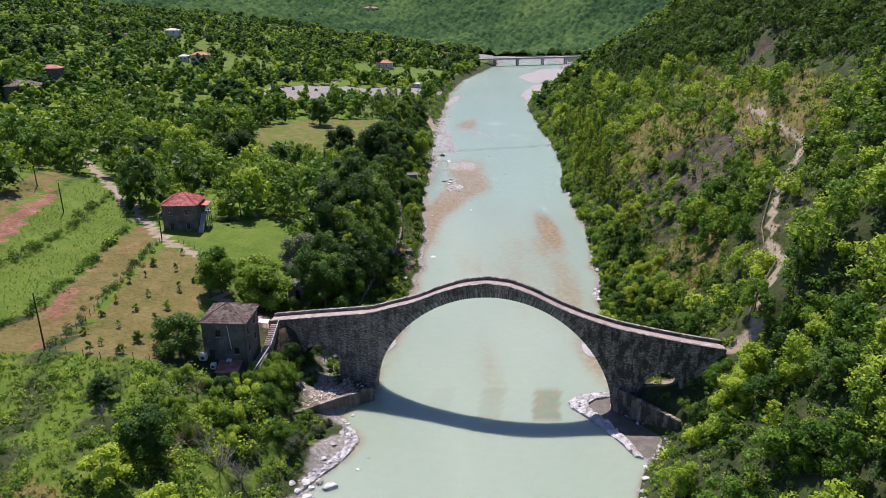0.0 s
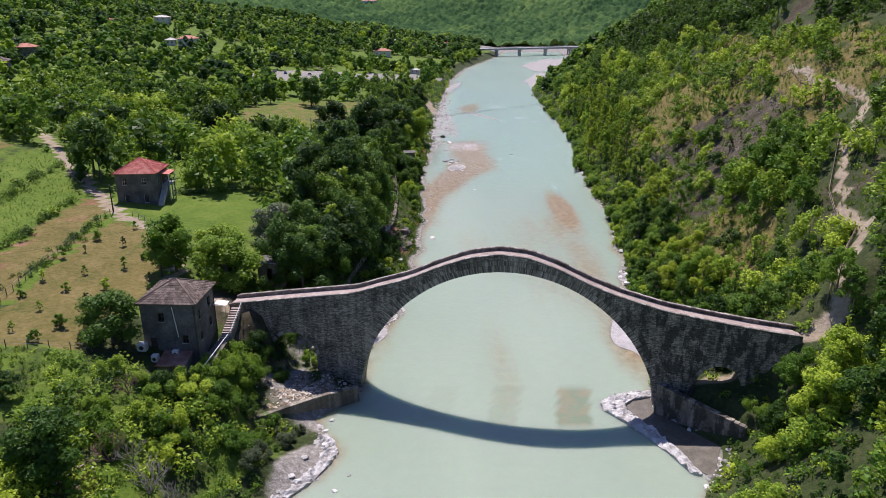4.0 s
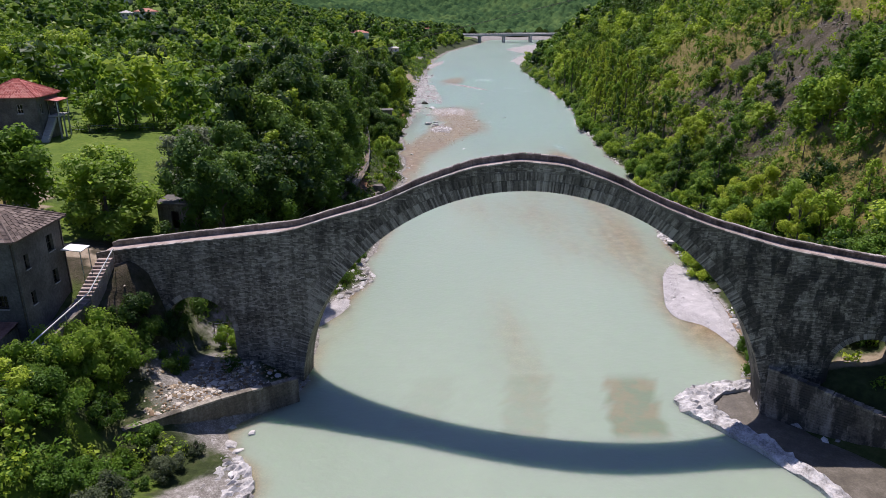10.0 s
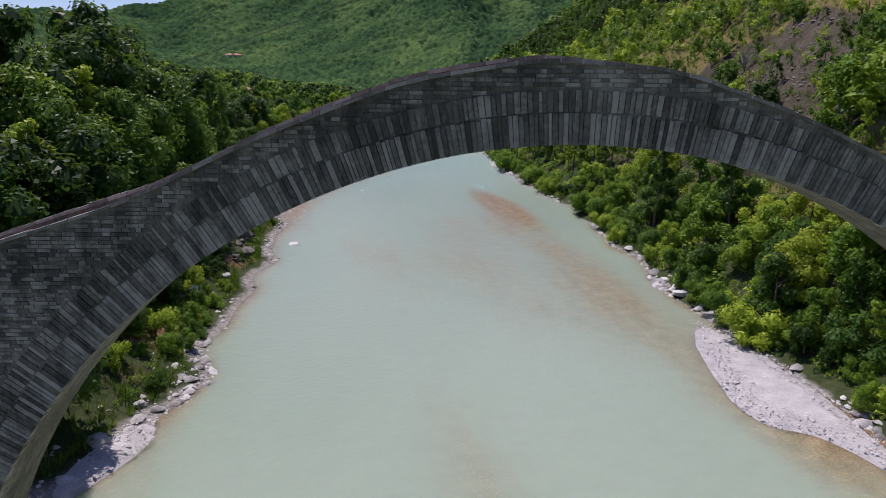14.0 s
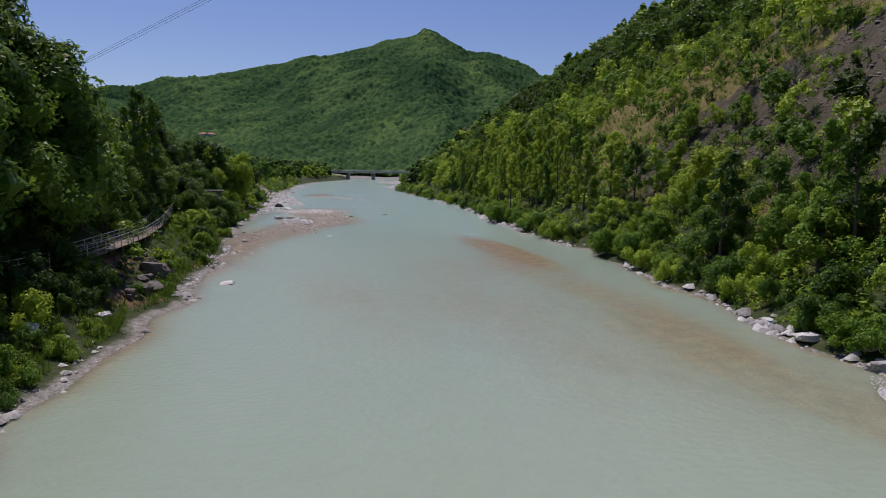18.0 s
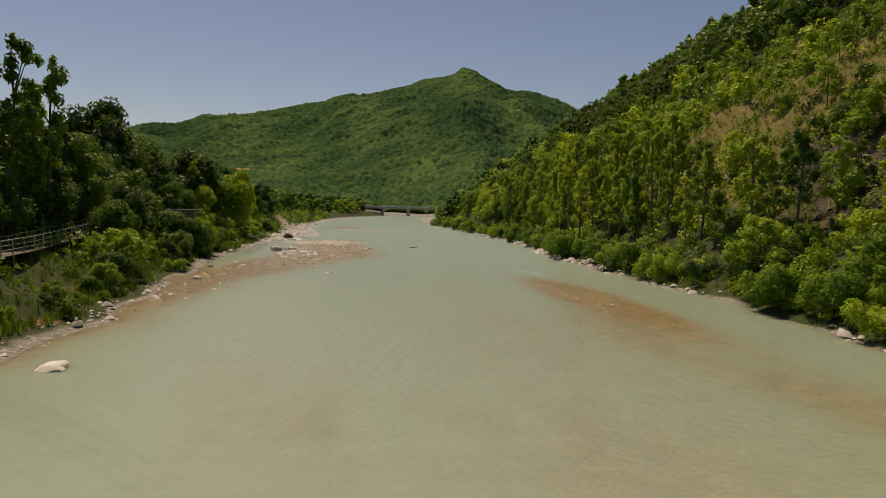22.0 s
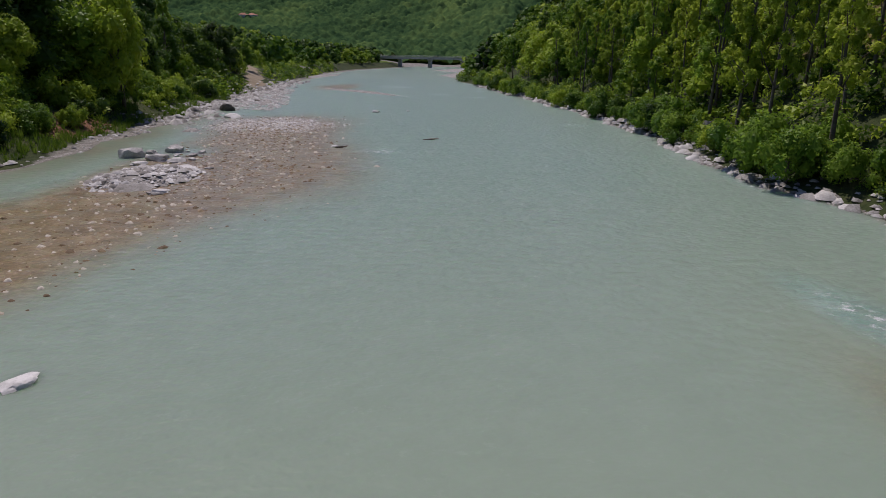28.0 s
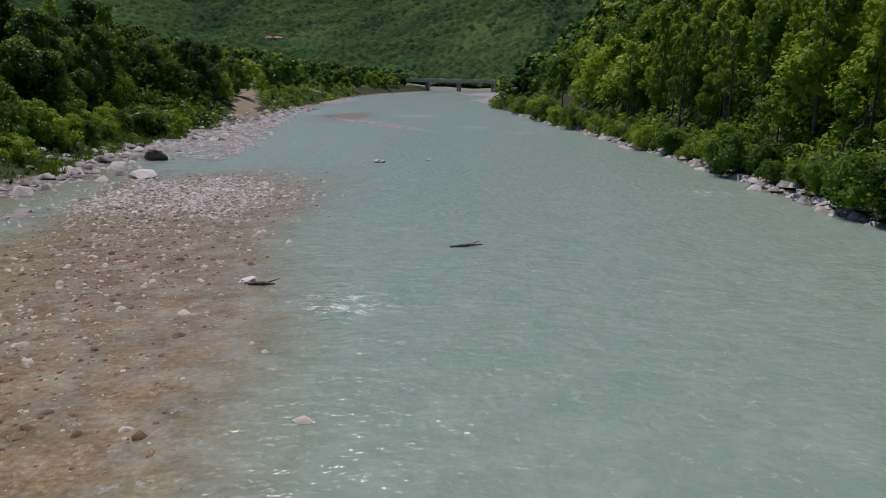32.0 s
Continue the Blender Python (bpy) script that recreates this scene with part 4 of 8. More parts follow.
def trunk_parts(rng, lobes, kind, fat=0.022):
    """Trunk of unit height with limbs out to the lobes."""
    top = 0.9 if kind == "slim" else 0.62
    lean = rng.uniform(-0.05, 0.05, 2)
    pts = [np.array((lean[0] * z, lean[1] * z, z)) for z in (-0.04, 0.15, 0.35, top)]
    rr = [fat * 1.25, fat, fat * 0.75, fat * 0.3]
    out = [stick(pts[i], pts[i + 1], rr[i], rr[i + 1], 7) for i in range(3)]
    for l in lobes[rng.permutation(len(lobes))[:7]]:
        z = max(0.14, l[2] - rng.uniform(0.1, 0.25))
        out.append(stick((lean[0] * z, lean[1] * z, z), l[:3], fat * 0.45, fat * 0.12, 5))
    return gather(out)


PROTO = {}


def proto(kind, i, leaf):
    key = (kind, i, leaf.name)
    if key not in PROTO:
        rng = np.random.default_rng(100 + 17 * i + len(kind))
        lobes = crown_lobes(rng, kind)
        n, size = {"broad": (2700, 0.0235), "slim": (1500, 0.018), "bush": (2100, 0.033), "tall": (5200, 0.0160), "full": (5200, 0.0225), "thin": (1500, 0.0135)}[kind]
        crown = quick_mesh("crown", *leaf_cloud(rng, lobes, n, size, 0.76), [leaf])
        tr = quick_mesh("trunk", *trunk_parts(rng, lobes, "slim" if kind in ("slim", "thin") else "broad", {"broad": 0.02, "slim": 0.0165, "bush": 0.03, "tall": 0.018, "full": 0.02, "thin": 0.0145}[kind]), [BARK], smooth=True)
        PROTO[key] = (crown, tr)
    return PROTO[key]


TREE_WORDS = {"full": ("tree", "leafy tree with a dense rounded crown"), "tall": ("tree", "tall dark green broadleaf tree with a heavy crown"), "thin": ("tree", "tall thin tree with a bare trunk and a sparse crown"), "broad": ("tree", "leafy green broadleaf tree with a rounded crown"), "slim": ("tree", "tall slender green tree with a narrow open crown"), "bush": ("shrub", "dense green shrub on the river bank")}


def plant(kind, i, x, y, h, label="", turn=0.0, sink=0.1, spread=1.0, leaf=None):
    crown, tr = proto(kind, i, leaf or LEAF)
    nm, lab = TREE_WORDS[kind]
    ob = new(nm)
    ob.matrix_world = Matrix.Translation((x, y, ground_one(x, y) - sink)) @ Matrix.Rotation(turn, 4, "Z") @ Matrix.Diagonal((h * spread, h * spread, h, 1))
    tagged(ob, label or lab, nm, "riverside " + nm + "s")
    piece("crown", crown, ob)
    piece("trunk", tr, ob)
    return ob


def wood(name, label, templates, xs, ys, hs, tint, rng, leaf, kind_of=None, sink=0.3):
    """Many trees joined into one mesh of stuff. templates: list of (crown v, f, trunk v, f) of unit height."""
    Vs, Fs, Ms, Ts, o = [], [], [], [], 0
    zs = ground(xs, ys) - sink
    pick = rng.integers(0, len(templates), len(xs)) if kind_of is None else kind_of
    wide = [np.abs(q[0][:, 0]).max() > 0.62 and 3.2 < hs.max() and q[2] is not None for q in templates]
    for ti, (cv, cf, tv, tf) in enumerate(templates):
        k = np.where(pick == ti)[0]
        if not len(k):
            continue
        v = np.concatenate([cv, tv]) if tv is not None else cv
        f = np.concatenate([cf, tf + len(cv)]) if tv is not None else cf
        mi = np.concatenate([np.zeros(len(cf)), np.ones(len(tf))]) if tv is not None else np.zeros(len(cf))
        a = rng.uniform(0, 6.283, len(k))
        c, s = np.cos(a)[:, None], np.sin(a)[:, None]
        h = hs[k][:, None] * (0.52 if wide[ti] else 1.0)
        wdt = h * rng.uniform(0.85, 1.2, len(k))[:, None]
        P = np.stack([(v[None, :, 0] * c - v[None, :, 1] * s) * wdt + xs[k][:, None], (v[None, :, 0] * s + v[None, :, 1] * c) * wdt + ys[k][:, None], v[None, :, 2] * h + zs[k][:, None]], -1)
        Vs.append(P.reshape(-1, 3))
        Fs.append((f[None] + (o + len(v) * np.arange(len(k)))[:, None, None]).reshape(-1, 3))
        Ms.append(np.tile(mi, len(k)))
        Ts.append(np.repeat(tint[k], len(v)))
        o += len(v) * len(k)
    me = quick_mesh(name, np.concatenate(Vs), np.concatenate(Fs), [leaf, BARK], np.concatenate(Ms), False)
    point_attr(me, "tint", np.concatenate(Ts))
    return tagged(new(name, me), label, "woodland", kind="stuff")


def templates(seed, kinds, n, size, trunks=True, up=0.5):
    out = []
    for i, kd in enumerate(kinds):
        rng = np.random.default_rng(seed + i)
        lobes = crown_lobes(rng, kd)
        if n < 140:
            lobes = lobes[rng.permutation(len(lobes))[:6]] * np.array((1, 1, 1, 1.5))
        cv, cf = leaf_cloud(rng, lobes, n, size * {"broad": 1.0, "slim": 0.75, "bush": 1.35, "thin": 0.6, "full": 1.0}[kd], 0.60 if n >= 140 else 0, up)
        tv, tf = (None, None)
        if trunks:
            z1 = 0.85 if kd == "slim" else 0.5
            tv, tf = gather([stick((0, 0, -0.05), (0.01, 0, z1), 0.02, 0.006, 5)])
        out.append((cv, cf, tv, tf))
    return out


def far_crown(seed, kind, n=46, size=0.085):
    """A whole tree seen from far: a dozen uneven knobs, with loose leaves round them."""
    rng = np.random.default_rng(seed)
    lobes = crown_lobes(rng, kind)
    lobes = lobes[np.argsort(lobes[:, 2])[::2]][:13] * np.array((1, 1, 1, 1.28))
    out = [leaf_cloud(rng, lobes, n, size, 0, 0.6)]
    for l in lobes:
        out.append((l[:3] + OCTA * l[3] * rng.uniform(0.78, 1.22, (6, 1)), OCTF))
    cv, cf = gather(out)
    tv, tf = stick((0, 0, -0.05), (0.01, 0, 0.5), 0.02, 0.008, 5)
    return cv, cf, tv, tf


def scatter(rng, x0, x1, y0, y1, step, keep):
    """Jittered points; keep(x, y) gives the chance of each."""
    xs, ys = np.meshgrid(np.arange(x0, x1, step), np.arange(y0, y1, step))
    xs = (xs + rng.uniform(-0.5, 0.5, xs.shape) * step).ravel()
    ys = (ys + rng.uniform(-0.5, 0.5, ys.shape) * step).ravel()
    k = rng.uniform(size=len(xs)) < keep(xs, ys)
    return xs[k], ys[k]


DEAD_BUSHES = ((-30.2, 77.6, 5.0), (-27.4, 77.4, 4.4), (-36.2, 88.6, 3.4), (-32.9, 80.6, 3.6), (-34.6, 79.6, 4.2), (-46.5, 80.5, 2.6))


def by_dead(x, y, r):
    """True near one of the leafless bushes of the slope."""
    return np.minimum.reduce([np.hypot(x - a + 0.4, y - b + 0.9) for a, b, _ in DEAD_BUSHES]) < r


def open_land(x, y):
    """1 where no trees stand: fields, roads, yards."""
    o = np.zeros(np.shape(x))
    for poly in (FIELDS, ORCHARD, LAWN, BROWN, GREEN, TERRACE, EARTH_BANK, UPPER, FAR_FIELD, CAR_PARK, GULLY, *MEADOWS):
        o = np.maximum(o, in_poly(x, y, poly) * 1.0)
    o = np.maximum(o, (line_dist(x, y, ROAD) < 2.6) * 1.0)
    o = np.maximum(o, ((line_dist(x, y, HILL_PATH) < 1.6) | (line_dist(x + 1.8, y + 1.0, HILL_PATH) < 1.6)) * 1.0)
    o = np.maximum(o, ((x > -42) & (x < -24) & (y > 93) & (y < 116)) * 1.0)
    o = np.maximum(o, ((x > -50) & (x < -31) & (y > 105) & (y < 142)) * 1.0)
    o = np.maximum(o, ((x > -72) & (x < -52) & (y > 144) & (y < 164)) * 1.0)
    return o


def open_top(y):
    """How far up the slope its open part reaches; dark close wood stands above."""
    return np.interp(y, [150, 200, 257, 292, 316, 336, 430], [62, 60, 57, 49, 45, 38, 30])


def build_woods():
    rng = np.random.default_rng(11)
    t_near = templates(180, ["broad", "slim", "full", "thin", "broad", "bush"], 1000, 0.030)
    t_mid = templates(200, ["broad", "full", "slim", "broad", "full", "bush"], 310, 0.049)
    t_valley = templates(220, ["full", "full", "broad", "full"], 330, 0.050)
    t_far = [far_crown(240 + q, kd) for q, kd in enumerate(("full", "broad", "full", "broad", "full"))]
    t_fine = templates(290, ["bush", "bush", "bush"], 130, 0.062, False)
    t_low = templates(280, ["bush", "bush", "bush"], 66, 0.10, False)

    def bare(x, y):
        return np.maximum(np.maximum(0.66 * in_poly(x, y, SCREE), 0.42 * in_poly(x, y, DRY_SLOPE)), 0.75 * smooth01(waves(x, y, 34, 30), 0.45, 1.0) * (y > 105) * (y < 280) * (x - bank_r(y) > 9))

    def right_keep(x, y):
        return ((x - bank_r(y)) > 3.5) * (1 - 0.45 * ((x - bank_r(y)) < 15)) * (1 - 0.5 * ((x - bank_r(y)) < 14) * (y > 190)) * (1 - open_land(x, y)) * (1 - bare(x, y)) * (((x < 26) | (x > 47)) | (y > 104) | (y < 92))
    words = "dense mixed green woodland on the steep slope above the river"
    xs, ys = scatter(rng, 20, 150, 34, 430, 3.55, right_keep)
    dr = xs - bank_r(ys)
    for nm, sel, tp in (("near_hill_wood", dr < 26, t_near), ("middle_hill_wood", (dr >= 26) & (dr < 72), t_mid), ("upper_hill_wood", dr >= 72, t_mid)):
        x, y = xs[sel], ys[sel]
        band = np.clip((x - bank_r(y)) / 70, 0, 1)
        h = (2.6 + 5.6 * rng.uniform(0, 1, len(x)) ** 1.4) * (1 + 0.12 * band) * (1 + 0.35 * smooth01(y, 200, 300) * (1 - band))
        tint = np.clip(rng.normal(0.30, 0.30, len(x)) + 0.34 * np.sin(band * 3.1) - 0.25 * smooth01(band, 0.8, 1.0), 0, 1)
        dd = x - bank_r(y)
        openly = (y > 160) & (y < 345) & (dd > 4) & (dd < open_top(y))
        tint = np.where(openly, np.clip(rng.normal(0.80, 0.30, len(x)) - 0.16 * smooth01(dd, 18, 30), 0.05, 1), tint)
        tint = np.where((dd > open_top(y)) & (y > 150), np.clip(rng.normal(0.16, 0.13, len(x)), 0, 1), tint)
        keep = ~openly | (rng.uniform(size=len(x)) < 0.62)
        wood(nm, words, tp, x[keep], y[keep], (h * np.where(openly, 0.85, 1.0))[keep], tint[keep], rng, LEAF_WOOD)
    xs, ys = scatter(rng, 30, 290, 40, 840, 7.6, lambda x, y: (x - bank_r(y) > 4 + 22 * (y > 545)) * (((x > 148)) | (y > 428)) * 1.0)
    wood("far_hill_wood", "dense green woodland over the far part of the slope", t_far, xs, ys, rng.uniform(6, 10, len(xs)), np.clip(rng.normal(0.42, 0.22, len(xs)), 0, 1), rng, LEAF_WOOD)
    # scrub between the trees
    xs, ys = scatter(rng, 30, 70, 104, 205, 1.7, lambda x, y: ((x - bank_r(y)) > 1.2) * ((x - bank_r(y)) < 20) * (1 - open_land(x, y)) * ((y > 107) | (x > 48)) * 0.9)
    xq, yq = scatter(rng, 40, 80, 205, 350, 1.9, lambda x, y: ((x - bank_r(y)) > 2.0) * ((x - bank_r(y)) < 22) * 0.9)
    wood("shade_scrub", "rank green scrub under the riverside trees", t_low, xq, yq, rng.uniform(0.8, 2.2, len(xq)), np.clip(rng.normal(0.58, 0.28, len(xq)), 0, 1), rng, LEAF_WOOD)
    wood("foot_scrub", "rank green scrub at the foot of the slope", t_fine, xs, ys, rng.uniform(0.8, 2.0, len(xs)), np.clip(rng.normal(0.48, 0.28, len(xs)), 0, 1), rng, LEAF_WOOD)
    xs, ys = scatter(rng, 22, 80, 34, 104, 1.9, lambda x, y: ((x - bank_r(y)) > 1.0) * ((x - bank_r(y)) < 34) * (1 - open_land(x, y)) * ((y < 92) | (x > 47)) * 0.9)
    wood("bank_scrub", "low green scrub on the steep bank beside the bridge", t_low, xs, ys, rng.uniform(0.9, 2.4, len(xs)), np.clip(rng.normal(0.45, 0.28, len(xs)), 0, 1), rng, LEAF_WOOD)
    xs, ys = scatter(rng, 20, 120, 60, 340, 2.9, lambda x, y: ((x - bank_r(y)) > 2.2) * ((x - bank_r(y)) < 62) * (1 - open_land(x, y)) * (1 - 0.75 * bare(x, y)))
    wood("hill_scrub", "low green and yellowish scrub on the slope", t_low, xs, ys, rng.uniform(0.8, 2.2, len(xs)), np.clip(rng.normal(0.55, 0.28, len(xs)), 0, 1), rng, LEAF_WOOD)

    xs, ys = scatter(rng, 44, 84, 120, 214, 5.2, lambda x, y: np.maximum(in_poly(x, y, SCREE) * 0.6, in_poly(x, y, DRY_SLOPE) * 0.35))
    wood("scree_trees", "small dark trees and bushes standing on the eroded slope", t_near, xs, ys, rng.uniform(2.2, 5.0, len(xs)), np.clip(rng.normal(0.30, 0.22, len(xs)), 0, 1), rng, LEAF_WOOD)

    def left_keep(x, y):
        return ((bank_l(y) - x) > 9 + 13 * ((y > 106) & (y < 260))) * (1 - open_land(x, y)) * (0.42 + 0.58 * smooth01(waves(x, y, 60, 6), -0.35, 0.25))
    xs, ys = scatter(rng, -150, 20, 104, 470, 5.9, lambda x, y: left_keep(x, y) * ((y < 330) | (bank_l(y) - x < 46)) * (line_dist(x, y, GRAVEL_PATH) > 4.5))
    close = (bank_l(ys) - xs < 46) & (ys > 200)
    hs = (4.5 + 7.5 * rng.uniform(0, 1, len(xs)) ** 1.4) * (1 - 0.35 * smooth01(ys, 330, 460))
    wood("riverside_wood", "mixed green trees on the flat beside the river", t_near[:3], xs[close], ys[close], hs[close], np.clip(rng.normal(0.50, 0.30, int(close.sum())), 0, 1), rng, LEAF_WOOD)
    xs, ys = xs[~close], ys[~close]
    wood("valley_wood", "green trees and hedges between the fields of the valley", t_valley, xs, ys, 5.0 + 8.5 * rng.uniform(0, 1, len(xs)) ** 1.4, np.clip(rng.normal(0.44, 0.28, len(xs)), 0, 1), rng, LEAF_WOOD)
    xs, ys = scatter(rng, -480, 40, 330, 960, 8.6, lambda x, y: (bank_l(y) - x > 9 + 38 * (y < 470)) * (1 - open_land(x, y)) * (0.34 + 0.66 * smooth01(waves(x, y, 60, 6), -0.4, 0.15)))
    xb, yb = scatter(rng, -420, -150, 60, 330, 8.0, lambda x, y: (1 - open_land(x, y)) * 0.9)
    xs, ys = np.concatenate([xs, xb]), np.concatenate([ys, yb])
    wood("far_valley_wood", "green trees spread over the far valley floor", t_far, xs, ys, rng.uniform(6.0, 12.5, len(xs)), np.clip(rng.normal(0.44, 0.27, len(xs)), 0, 1), rng, LEAF_WOOD)
    xs, ys = scatter(rng, -150, -4, 104, 330, 3.6, lambda x, y: ((bank_l(y) - x) > 4.5) * (1 - open_land(x, y)) * 0.8)
    wood("valley_scrub", "low green bushes and brambles of the valley floor", t_low, xs, ys, rng.uniform(0.8, 2.4, len(xs)), np.clip(rng.normal(0.5, 0.28, len(xs)), 0, 1), rng, LEAF_WOOD)
    xs, ys = scatter(rng, -60, 95, 330, 600, 3.4, lambda x, y: ((((bank_l(y) - x) > 2.5) & ((bank_l(y) - x) < 22)) * 0.85 + ((y > 415) & (x > bank_r(y) + 0.4) & (x < bank_r(y) + 7)) * 0.9) * (line_dist(x, y, GRAVEL_PATH) > 3.4))
    wood("upstream_scrub", "low green bushes on the far flat bank", t_low, xs, ys, rng.uniform(1.2, 3.4, len(xs)), np.clip(rng.normal(0.5, 0.28, len(xs)), 0, 1), rng, LEAF_WOOD)
    # herbs and low scrub on both banks
    xs = np.concatenate([bank_l(q) - rng.uniform(2.2, 11, len(q)) for q in (np.arange(108, 420, 0.5),)] + [bank_r(q) + rng.uniform(1.0, 4.5, len(q)) for q in (np.arange(104, 420, 0.35),)])
    ys = np.concatenate([np.arange(108, 420, 0.5), np.arange(104, 420, 0.35)])
    k = ((bank_l(ys) - xs < 3.0) | (ys < 162) | (ys > 185) | (rng.uniform(size=len(ys)) < 0.6)) & (line_dist(xs, ys, GRAVEL_PATH) > 2.4)
    xs, ys = xs[k], ys[k]
    wood("bank_herbs", "rough grass and low green scrub along the river banks", t_fine, xs, ys, rng.uniform(0.35, 1.15, len(xs)), np.clip(rng.normal(0.5, 0.28, len(xs)), 0, 1), rng, LEAF_WOOD)
    # long grass in tufts along the flat bank
    tuft = []
    for q in range(4):
        g = np.random.default_rng(500 + q)
        m = 16
        a, r, ln = g.uniform(0, 6.283, m), g.uniform(0, 0.22, m), g.uniform(0.55, 1.0, m)
        base = np.stack([r * np.cos(a), r * np.sin(a), np.zeros(m)], 1)
        side = np.stack([-np.sin(a), np.cos(a), np.zeros(m)], 1) * 0.035
        tip = base + np.stack([np.cos(a) * 0.45 * g.uniform(0.2, 1, m), np.sin(a) * 0.45 * g.uniform(0.2, 1, m), ln], 1)
        tuft.append((np.stack([base - side, base + side, tip], 1).reshape(-1, 3), np.arange(3 * m).reshape(m, 3), None, None))
    ys = rng.uniform(110, 350, 6500)
    xs = bank_l(ys) - 1.6 - 8.5 * rng.uniform(0, 1, len(ys)) ** 1.3
    k = (rng.uniform(size=len(ys)) < 0.35 + 0.65 * smooth01(waves(xs, ys, 12, 9), -0.3, 0.5)) & ((bank_l(ys) - xs < 3.2) | (ys < 163) | (ys > 184))
    wood("bank_grass", "long green grass in tufts on the river bank", tuft, xs[k], ys[k], rng.uniform(0.35, 0.95, int(k.sum())), np.clip(rng.normal(0.5, 0.3, int(k.sum())), 0, 1), rng, GRASS, None, 0.02)
    # dry grass on the open part of the slope
    xs, ys = scatter(rng, 42, 115, 106, 278, 1.05, lambda x, y: ((x - bank_r(y)) > 8) * ((x - bank_r(y)) < 58) * (0.35 + 0.6 * smooth01(waves(x, y, 13, 7), -0.5, 0.4)) * (1 - 0.7 * in_poly(x, y, SCREE)))
    wood("slope_grass", "dry yellowish grass in tufts on the open slope", tuft, xs, ys, rng.uniform(0.5, 1.3, len(xs)), np.clip(rng.normal(0.8, 0.25, len(xs)), 0, 1), rng, GRASS, None, 0.02)
    # overgrown slope below the fields: rank grass with bushes in patches
    def below(x, y):
        return ((bank_l(y) - x) > 3.4) * (1 - open_land(x, y)) * (1 - 0.85 * by_dead(x, y, 2.1)) * (1 - 1.0 * (((x + 19) ** 2 + (y - 103.5) ** 2 < 40) | ((x + 24) ** 2 + (y - 97.5) ** 2 < 12) | ((x + 17) ** 2 + (y - 89) ** 2 < 16)))
    xs, ys = scatter(rng, -100, -14, 38, 97, 1.55, lambda x, y: below(x, y) * np.where(x > -42, 0.9, 0.16 + 0.75 * smooth01(waves(x, y, 15, 5), -0.15, 0.5)))
    wood("slope_scrub", "rank green bushes and brambles on the slope below the house", t_fine, xs, ys, rng.uniform(0.8, 2.8, len(xs)) * (0.62 + 0.38 * smooth01(xs, -60, -36)), np.clip(rng.normal(0.54, 0.27, len(xs)), 0, 1), rng, LEAF_WOOD)
    xs, ys = scatter(rng, -100, -36, 40, 97, 1.25, lambda x, y: below(x, y) * 0.8)
    wood("bramble_carpet", "low tangled green brambles and herbs covering the slope", t_low, xs, ys, rng.uniform(0.35, 1.0, len(xs)), np.clip(rng.normal(0.52, 0.26, len(xs)) + 0.2 * waves(xs, ys, 12, 22), 0, 1), rng, LEAF_WOOD, None, 0.15)
    xs, ys = scatter(rng, -105, -30, 36, 97, 0.95, lambda x, y: below(x, y) * (0.35 + 0.6 * smooth01(waves(x, y, 7, 12), -0.5, 0.4)))
    wood("meadow_grass", "tall fresh green grass on the slope below the fields", tuft, xs, ys, rng.uniform(0.3, 0.85, len(xs)), np.clip(rng.normal(0.40, 0.25, len(xs)) + 0.25 * waves(xs, ys, 15, 20), 0, 1), rng, GRASS, None, 0.02)
    # rough grass on the green terraces
    xs, ys = scatter(rng, -100, -68, 94, 180, 0.8, lambda x, y: np.maximum(in_poly(x, y, GREEN), in_poly(x, y, TERRACE)) * (0.3 + 0.6 * smooth01(waves(x, y, 6, 14), -0.4, 0.5)))
    wood("terrace_grass", "rough green grass on the field terraces", tuft, xs, ys, rng.uniform(0.2, 0.6, len(xs)), np.clip(rng.normal(0.7, 0.22, len(xs)), 0, 1), rng, GRASS, None, 0.02)


build_woods()


